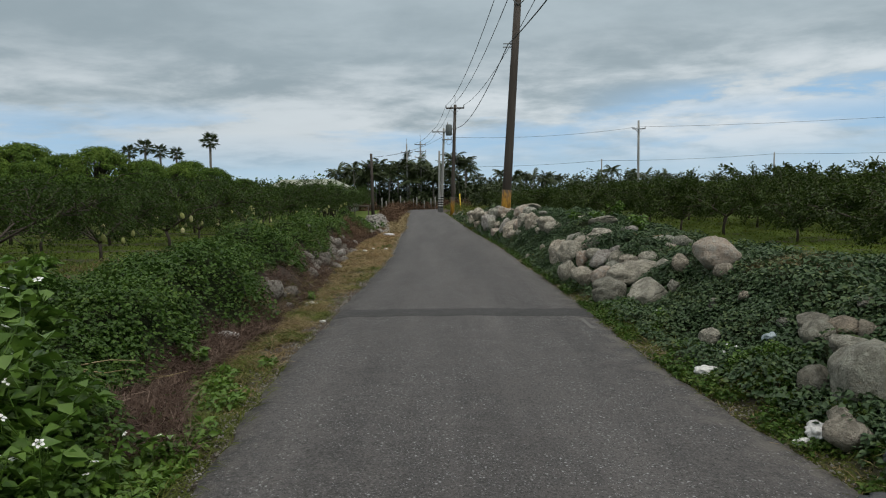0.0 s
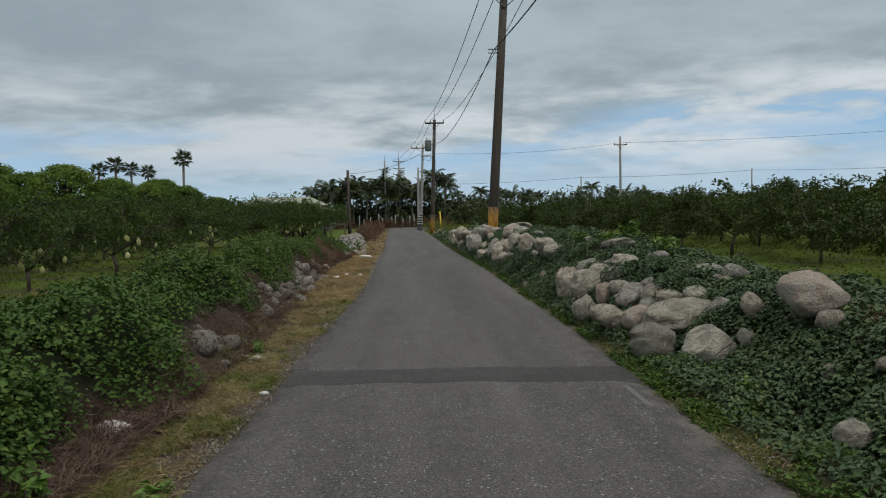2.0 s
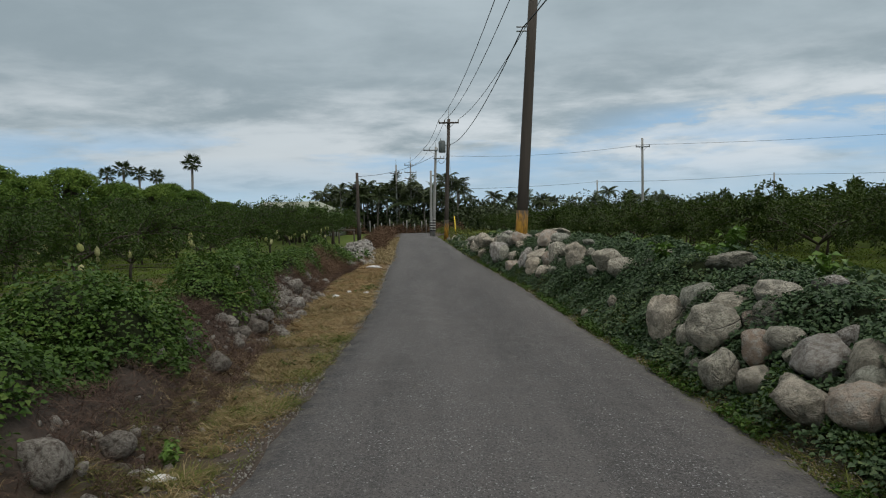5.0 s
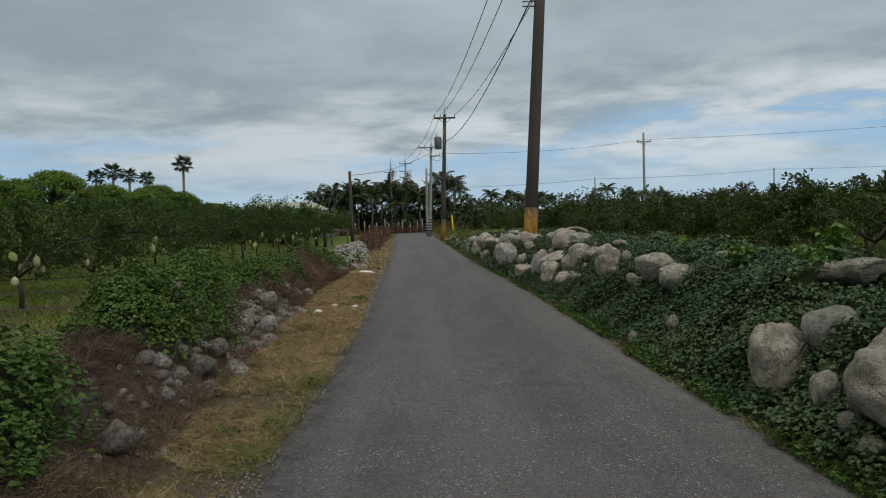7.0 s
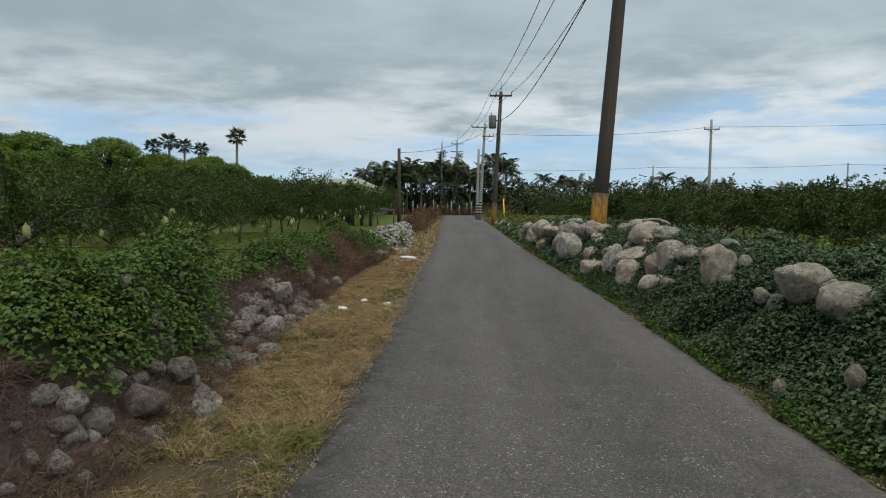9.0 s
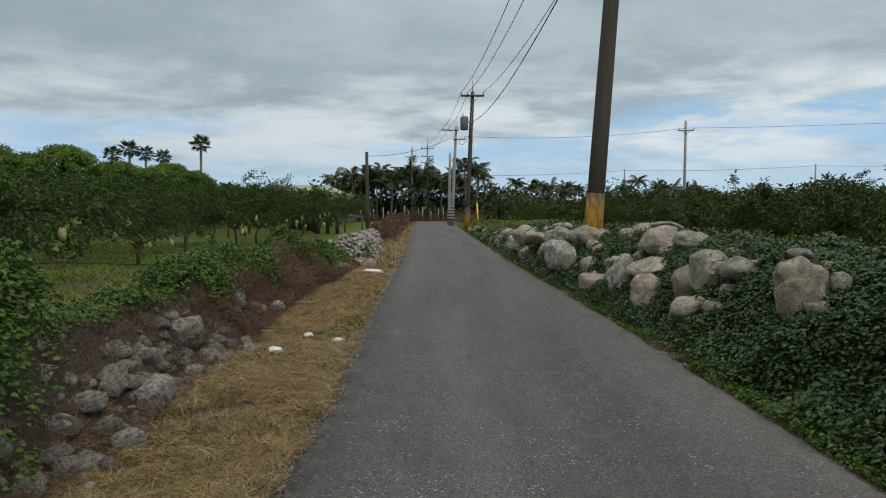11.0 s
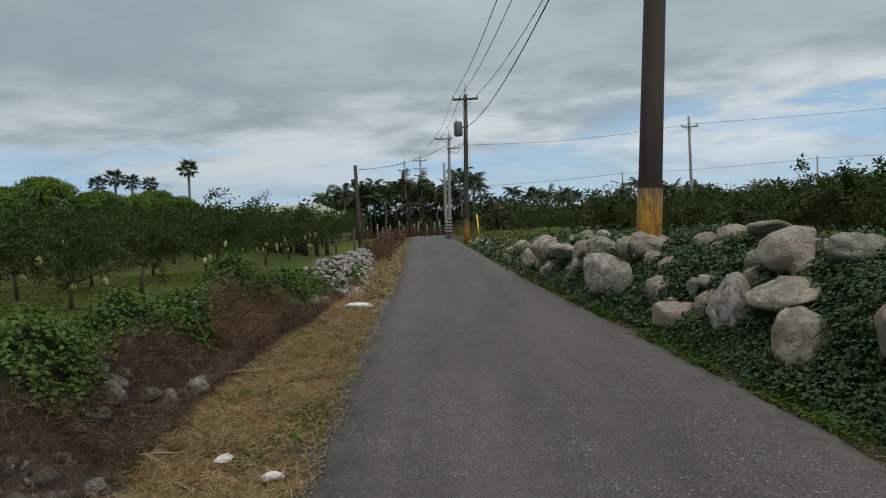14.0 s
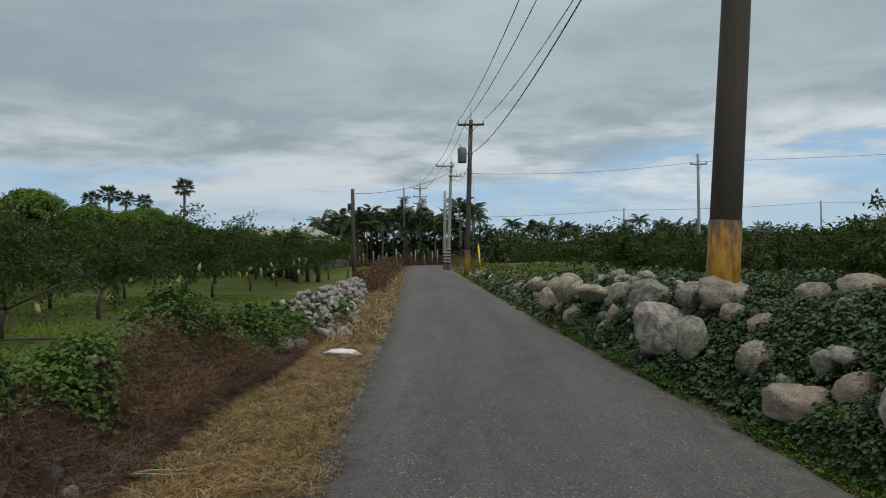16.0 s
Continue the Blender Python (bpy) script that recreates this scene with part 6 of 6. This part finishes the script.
near_pole = utility_pole(2.592, 23.89, 0.55, 8.95, 0.169, 0.125, DARK_POLE, "dark weathered utility pole with a yellow foot on the bank", (0.555, 0.0), 1.13, [(8.65, 0.85, 0.9, (-0.72, -0.22, 0.82))])
solid([bar(-0.02, 0.28, 0, 6.22, 0.02, 0.015), bar(-0.02, 0.28, 0, 6.34, 0.02, 0.015)], "bracket", STEEL, near_pole)
second = utility_pole(0.90, 55.7, 0.2, 9.35, 0.17, 0.12, DARK_POLE, "dark utility pole with crossarm, transformer and yellow foot", (0.38, 0), 1.4, [(9.05, 0.78, 0.78, (-0.75, -0.32, 0.74))], spike=0.75)
solid([tube([(-0.18, -0.05, 6.6), (-0.18, -0.05, 6.65), (-0.18, -0.05, 7.42), (-0.18, -0.05, 7.5)], [0.24, 0.27, 0.27, 0.2], 18)], "transformer", TANK, second, "grey-green transformer tank hung beside the pole")
solid([bar(-0.18, 0.3, -0.05, 7.15, 0.04, 0.05)], "hanger", STEEL, second)
solid([tube([(-0.28, -0.05, 7.46), (-0.28, -0.05, 7.72)], [0.05, 0.03], 10)], "bushing", PORCELAIN, second)
utility_pole(-0.13, 71.5, 0.2, 9.1, 0.16, 0.11, CONCRETE_POLE, "grey concrete utility pole with striped foot at the bend", (0.38, 0), 0, [(8.74, 1.25, 0.25, (-1.2, -0.65, 0.2)), (7.9, 0.2, 0.9, (0.5, 0.85))], 10, 0.45)
utility_pole(-0.42, 74.0, 0.2, 6.9, 0.15, 0.11, CONCRETE_POLE, "shorter grey concrete pole beside a taller one", (0.1, 0), 0, (), 8)
utility_pole(-3.62, 104, 0.1, 10.6, 0.17, 0.11, CONCRETE_POLE, "far concrete pole with three crossarms among palms", (0, 0), 0, [(10.2, 0.9, 0.9, (-0.85, 0.85)), (9.1, 0.9, 0.9, (-0.85, 0.85)), (8.2, 0.9, 0.9, (-0.85, 0.85))], 0, 1.2)
utility_pole(-5.73, 103, 0.1, 10.2, 0.17, 0.11, CONCRETE_POLE, "far concrete pole with a crossarm among palms", (0, 0), 0, [(8.9, 0.9, 0.9, (-0.85, 0.85))], 4, 0.9)
side_pole = utility_pole(-6.05, 57.4, -0.1, 5.5, 0.15, 0.11, DARK_POLE, "short dark service pole beside the orchard", (-0.05, 0))
solid([bar(-0.36, -0.12, 0, 4.5, 0.09, 0.2)], "meter_box", BLACK_PAINT, side_pole, "small dark box on the pole")
utility_pole(22.42, 75.2, 0.1, 10.05, 0.15, 0.11, CONCRETE_POLE, "grey concrete pole standing in the orchard", (0, 0), 0, [(9.1, 0.75, 0.75, (-0.7, 0.7))])
for x, y, top in ((33.3, 139, 9.5), (66.2, 132, 9.9)):
    utility_pole(x, y, 0.1, top, 0.17, 0.13, CONCRETE_POLE, "thin grey pole far behind the orchard")
utility_pole(4.6, -6.0, 0.5, 9.9, 0.18, 0.12, DARK_POLE, "dark utility pole on the bank", (0, 0), 1.1, [(9.1, 0.85, 0.85, (-0.8, -0.4, 0.8))])
for a, b, c in ((3.8, 2.44, 0.50), (4.2, 2.94, 0.95), (5.4, 3.97, 1.98)):
    cable([(a, -6.15, 9.3), (b, 23.74, 8.87), (c, 55.5, 9.28)], 0.72)
cable([(0.50, 55.5, 9.28), (-0.95, 71.35, 8.98), (-4.47, 103.8, 10.44)], 0.35)
cable([(0.95, 55.5, 9.28), (-0.4, 71.35, 8.98), (-2.77, 103.8, 10.44)], 0.35)
cable([(4.3, -6.0, 6.9), (2.73, 23.74, 6.82), (1.36, 55.55, 7.4), (0.5, 71.4, 7.6)], 0.7, 0.018, "thicker low-hung overhead cable")
cable([(-6.0, 57.3, 5.2), (0.1, 71.4, 8.2)], 0.45, 0.018, "sagging service cable from pole to pole")
cable([(1.0, 71.4, 8.15), (22.42, 75.1, 9.33), (60, 57.5, 9.2)], 0.45)
cable([(2, 146, 8.7), (33.3, 139, 9.2), (66.2, 132, 9.6), (110, 123, 9.6)], 0.35, 0.03)
guard = tagged(new("guy_wire_guard"), "yellow plastic guard on a slanting guy wire", "guy wire", "")
guard.location = (1.62, 53.5, 0.1)
solid([tube([(0, 0, 0), (-0.1, 0.35, 1.75)], [0.05, 0.05], 10)], "sleeve", YELLOW, guard)
solid([tube([(-0.1, 0.35, 1.75), (-0.5, 2.1, 8.6)], [0.008, 0.008], 6)], "wire", STEEL, guard)


# ---- farm building ----
def box(x0, x1, y0, y1, z0, z1):
    v = [(x, y, z) for z in (z0, z1) for x, y in ((x0, y0), (x1, y0), (x1, y1), (x0, y1))]
    return v, [(3, 2, 1, 0), (4, 5, 6, 7), (0, 1, 5, 4), (1, 2, 6, 5), (2, 3, 7, 6), (3, 0, 4, 7)]


def farm_building(x0, x1, y0, y1, eaves, ridge, label):
    house = tagged(new("farm_building"), label, "building")
    house.location = ((x0 + x1) / 2, (y0 + y1) / 2, -0.05)
    a, b, w = (x1 - x0) / 2, (y1 - y0) / 2, 0.2
    for r in (((-a, a, -b, -b + w)), (-a, a, b - w, b), (-a, -a + w, -b + w, b - w), (a - w, a, -b + w, b - w)):
        solid([box(*r, 0, eaves)], "wall", PLASTER, house)
    v = [(-a - 0.3, -b - 0.3, eaves), (a + 0.3, -b - 0.3, eaves), (a - 3.2, 0, ridge), (-a + 1.5, 0, ridge), (-a - 0.3, b + 0.3, eaves), (a + 0.3, b + 0.3, eaves)]
    v += [(x, y, z + 0.08) for x, y, z in v]
    f = [(0, 1, 2, 3), (3, 2, 5, 4), (9, 8, 7, 6), (10, 11, 8, 9), (0, 6, 7, 1), (4, 5, 11, 10), (0, 3, 4), (6, 10, 9), (1, 5, 2), (7, 8, 11), (0, 4, 10, 6), (1, 7, 11, 5)]
    part("roof", mesh_of("roof", v, f, SHEET, False), SHEET, house, "pale sheet-metal hipped roof")
    for x in np.linspace(-a + 1.2, a - 1.2, max(2, int(a))):
        win = solid([box(x - 0.5, x + 0.5, -b - 0.03, -b + 0.02, 1.1, 2.1)], "window", DARK_GLASS, house)
        solid([bar(x - 0.56, x + 0.56, -b - 0.05, 1.06, 0.05, 0.04)], "sill", PLASTER, win)
    return house


farm_building(-25.2, -13.0, 92, 100, 3.0, 4.7, "low farm shed with a pale metal roof")
post_group = "row of pale fence posts"
for k in range(14):
    post = tagged(new("fence_post", tubes_mesh("fence_post", [([(0, 0, -0.1), (0, 0, 0.8), (0, 0, 1.7 + 0.3 * math.sin(k * 2.1))], [0.08, 0.075, 0.07])], CONCRETE_POLE, 8)), "pale concrete post below the palms", "post", post_group)
    x = -13.5 + 0.95 * k + 0.25 * math.sin(k * 3.7)
    post.location = (x, 100.2 + 0.5 * math.sin(k), height(x, 100.2))
gate = tagged(new("bench_board"), "old grey board on two posts beside the service pole", "board")
gate.location = (-7.0, 57.0, -0.1)
solid([bar(-0.7, 0.7, 0, 1.05, 0.05, 0.07)], "board", SLEEPER, gate)
for x in (-0.6, 0.6):
    solid([box(x - 0.05, x + 0.05, -0.05, 0.05, -0.1, 1.0)], "post", SLEEPER, gate)


# ---- weeds and litter ----
def weed_plant(seed, flowers=3):
    """A leafy weed with white daisy-like flowers."""
    rnd, rng = random.Random(seed), np.random.RandomState(seed)
    thing = tagged(new("flowering_weed"), "bright green weed with small white flowers", "weed", "weeds beside the lane")
    bars, at, ahead, heads = [], [], [], []
    for k in range(9):
        a, r = rnd.uniform(0, 6.283), rnd.uniform(0.05, 0.30)
        end = Vector((math.cos(a) * r, math.sin(a) * r, rnd.uniform(0.25, 0.46)))
        bars.append(([(0, 0, -0.05), end * 0.5 + Vector((0, 0, 0.05)), end], [0.006, 0.005, 0.003]))
        for _ in range(13):
            s = rnd.uniform(0.2, 1.0)
            at.append(end * s)
            ahead.append((rnd.gauss(0, 1), rnd.gauss(0, 1), rnd.uniform(-0.5, 0.3)))
        if k < flowers:
            heads.append(end + Vector((0, 0, 0.07)))
            bars.append(([end, end + Vector((0, 0, 0.07))], [0.003, 0.002]))
    for one in bars:
        part("stem", tubes_mesh("stem", [one], WEED, 5), WEED, thing)
    part("foliage", leaves_mesh("foliage", np.array([tuple(p) for p in at]), np.array(ahead), rng.normal(0, 0.4, (len(at), 3)) + [0, 0, 1], rng.uniform(0.07, 0.14, len(at)), 0.62, WEED), WEED, thing)
    for p in heads:
        flower = part("flower", PETALS, PETAL, thing, "white five-petalled flower")
        flower.location, flower.rotation_euler = p, (rnd.uniform(-0.6, 0.6), rnd.uniform(-0.6, 0.6), rnd.uniform(0, 6))
    return thing


def petals_mesh():
    bm = bmesh.new()
    for k in range(5):
        m = Matrix.Rotation(2 * math.pi * k / 5, 4, "Z")
        ring_of = [m @ Vector(p) for p in ((0.004, 0, 0), (0.014, -0.009, 0.004), (0.026, -0.006, 0.002), (0.028, 0.004, 0.001), (0.016, 0.010, 0.004))]
        low = [bm.verts.new(p) for p in ring_of]
        bm.faces.new(low)
    bmesh.ops.solidify(bm, geom=bm.faces[:], thickness=0.0015)
    me = bpy.data.meshes.new("flower")
    bm.to_mesh(me)
    bm.free()
    me.materials.append(PETAL)
    return me


PETALS = petals_mesh()
WEEDS = [weed_plant(n) for n in range(4)]
PLAIN_WEEDS = [weed_plant(10 + n, 0) for n in range(2)]
for weed in PLAIN_WEEDS:
    weed["label"] = "leafy bright green weed growing through the vines"
for x, y, s in ((-1.25, 2.75, 0.9), (-1.45, 3.0, 1.0), (-1.1, 2.95, 0.6), (-1.75, 3.1, 1.1), (-2.05, 3.5, 1.15), (-2.3, 3.2, 1.2), (-2.4, 3.9, 1.2), (-2.2, 4.1, 1.0), (-2.7, 4.6, 1.15), (-1.6, 2.6, 1.0), (-1.9, 2.8, 1.2), (-1.35, 2.55, 0.9), (-2.1, 2.9, 1.25), (-2.6, 3.5, 1.2), (-1.5, 3.3, 0.8),
                (-2.9, 5.3, 1.0), (-1.05, 3.35, 0.5), (-1.6, 5.3, 0.6), (-1.8, 5.6, 0.6), (-1.4, 9.0, 0.4), (2.75, 5.2, 0.4), (2.6, 6.5, 0.35), (2.5, 4.6, 0.4), (2.45, 14.8, 0.45),
                (3.1, 13.6, 0.8), (3.4, 12.7, 0.9), (3.9, 13.3, 1.0), (2.35, 12.3, 0.45), (3.6, 16.2, 0.7), (3.7, 10.9, 0.9)):
    plant(PLAIN_WEEDS if y > (10 if x > 0 else 4.2) else WEEDS, x, y, s)


def litter(x, y, w, d, h, mat, label, name="plastic_bag", seed=0):
    """A crumpled, flattened bag or scrap."""
    bm = bmesh.new()
    bmesh.ops.create_icosphere(bm, subdivisions=4, radius=0.5)
    off = Vector((seed * 3.7, x, y))
    for v in bm.verts:
        p = v.co.copy()
        k = 1 + 0.35 * noise.noise(p * 2.5 + off) + 0.22 * noise.noise(p * 6 + off) + 0.10 * noise.noise(p * 13 + off)
        v.co = Vector((p.x * k * w, p.y * k * d, max(p.z * k, -0.28) * h))
    ob = part(name, bm, mat)
    ob.location = (x, y, height(x, y) + 0.30 * h + 0.02)
    return tagged(ob, label, "litter", "litter on the verges")


litter(2.36, 4.75, 0.17, 0.12, 0.09, PLASTIC, "crumpled white plastic bag on the grass", seed=1)
litter(2.46, 3.5, 0.13, 0.18, 0.10, PLASTIC, "dirty white plastic bag among small stones", seed=2)
litter(2.36, 3.48, 0.09, 0.06, 0.05, PLASTIC, "scrap of white plastic", "plastic_scrap", 3)
litter(2.94, 5.0, 0.11, 0.10, 0.09, CLOUDY, "bluish translucent plastic bag caught in vines", seed=4)
litter(-1.70, 6.40, 0.25, 0.13, 0.12, PLASTIC, "flat white plastic bag at the verge", seed=5)
litter(-1.84, 25.9, 0.48, 0.26, 0.12, PLASTIC, "large white plastic sack lying on straw", "plastic_sack", 7)
litter(-1.78, 17.73, 0.13, 0.12, 0.07, PLASTIC, "scrap of white plastic on dry grass", "plastic_scrap", 8)
litter(-1.24, 18.17, 0.13, 0.08, 0.05, PLASTIC, "scrap of white plastic on dry grass", "plastic_scrap", 9)
litter(-1.63, 18.53, 0.10, 0.10, 0.05, PLASTIC, "scrap of white plastic on dry grass", "plastic_scrap", 10)
litter(-1.36, 8.75, 0.16, 0.07, 0.04, PLASTIC, "flattened pale scrap on the verge", "plastic_scrap", 11)
litter(-1.52, 8.85, 0.14, 0.07, 0.04, PLASTIC, "flattened pale scrap on the verge", "plastic_scrap", 12)
litter(-0.93, 7.3, 0.07, 0.05, 0.03, PLASTIC, "small white scrap at the lane's edge", "plastic_scrap", 13)
litter(2.35, 2.75, 0.32, 0.22, 0.07, BLACK_FILM, "crumpled black plastic film at the lane's edge", "plastic_film", 14)
litter(2.6, 2.95, 0.3, 0.25, 0.10, BLACK_FILM, "crumpled black plastic film at the lane's edge", "plastic_film", 15)

# irrigation pipes along the tree rows
for y0, x1 in ((28.1, -6.6),):
    tagged(new("irrigation_pipe", tubes_mesh("irrigation_pipe", [([(x, y0 + 0.05 * math.sin(x), height(x, y0) + 0.06 + 0.02 * math.sin(x * 1.7)) for x in np.linspace(-17, x1, 12)], [0.016] * 12)], BARK, 8)), "thin brown-grey irrigation pipe along a tree row", "pipe", "irrigation pipes")


def dry_branch(x, y, seed, size, label):
    """A fallen, forked bare branch."""
    rnd = random.Random(seed)
    z = height(x, y) + 0.06
    bars = []
    for k in range(5):
        a = rnd.uniform(0, 6.283)
        p = [Vector((x, y, z))]
        for n in range(3):
            a += rnd.uniform(-0.4, 0.4)
            p.append(p[-1] + Vector((math.cos(a), math.sin(a), rnd.uniform(-0.08, 0.22))) * size * rnd.uniform(0.25, 0.4))
        bars.append((p, [0.007, 0.006, 0.004, 0.002]))
    tagged(new("dry_branch", tubes_mesh("dry_branch", bars, STRAW, 5)), label, "branch", "fallen branches")


for n, (x, y, s) in enumerate(((-1.95, 4.2, 0.45), (-1.8, 4.7, 0.35), (-2.15, 3.7, 0.4), (-2.4, 20.9, 0.5), (-2.3, 12.9, 0.35), (3.4, 9.9, 0.5), (2.9, 17.7, 0.4), (-2.2, 18.6, 0.35))):
    dry_branch(x, y, n, s, "bare pale fallen branch lying on the bank")

# crumbled gravel along both edges of the lane
rng = np.random.RandomState(4)
y = rng.uniform(1.5, 30, 15000)
side = rng.random(15000) < 0.62
x = np.where(side, edge_left(y) - rng.exponential(0.13, 15000), edge_right(y) + rng.exponential(0.13, 15000))
size = rng.uniform(0.004, 0.013, (15000, 1, 1))
base = np.array([(1, 0, 0), (-0.5, 0.86, 0), (-0.5, -0.86, 0), (0, 0, 0.9), (0, 0, -0.5)])
v = base[None] * size * rng.uniform(0.6, 1.3, (15000, 5, 1)) + np.stack([x, y, plan(x, y)[0] + 0.012], 1)[:, None]
i = np.arange(15000)[:, None] * 5
f = np.concatenate([i + q for q in ([0, 1, 3], [1, 2, 3], [2, 0, 3], [1, 0, 4], [2, 1, 4], [0, 2, 4])], 1).reshape(-1, 3)
tagged(new("gravel", mesh_of("gravel", v.reshape(-1, 3), f, PALE_ROCK)), "loose pale gravel crumbled from the lane's edges", "gravel", kind="stuff")
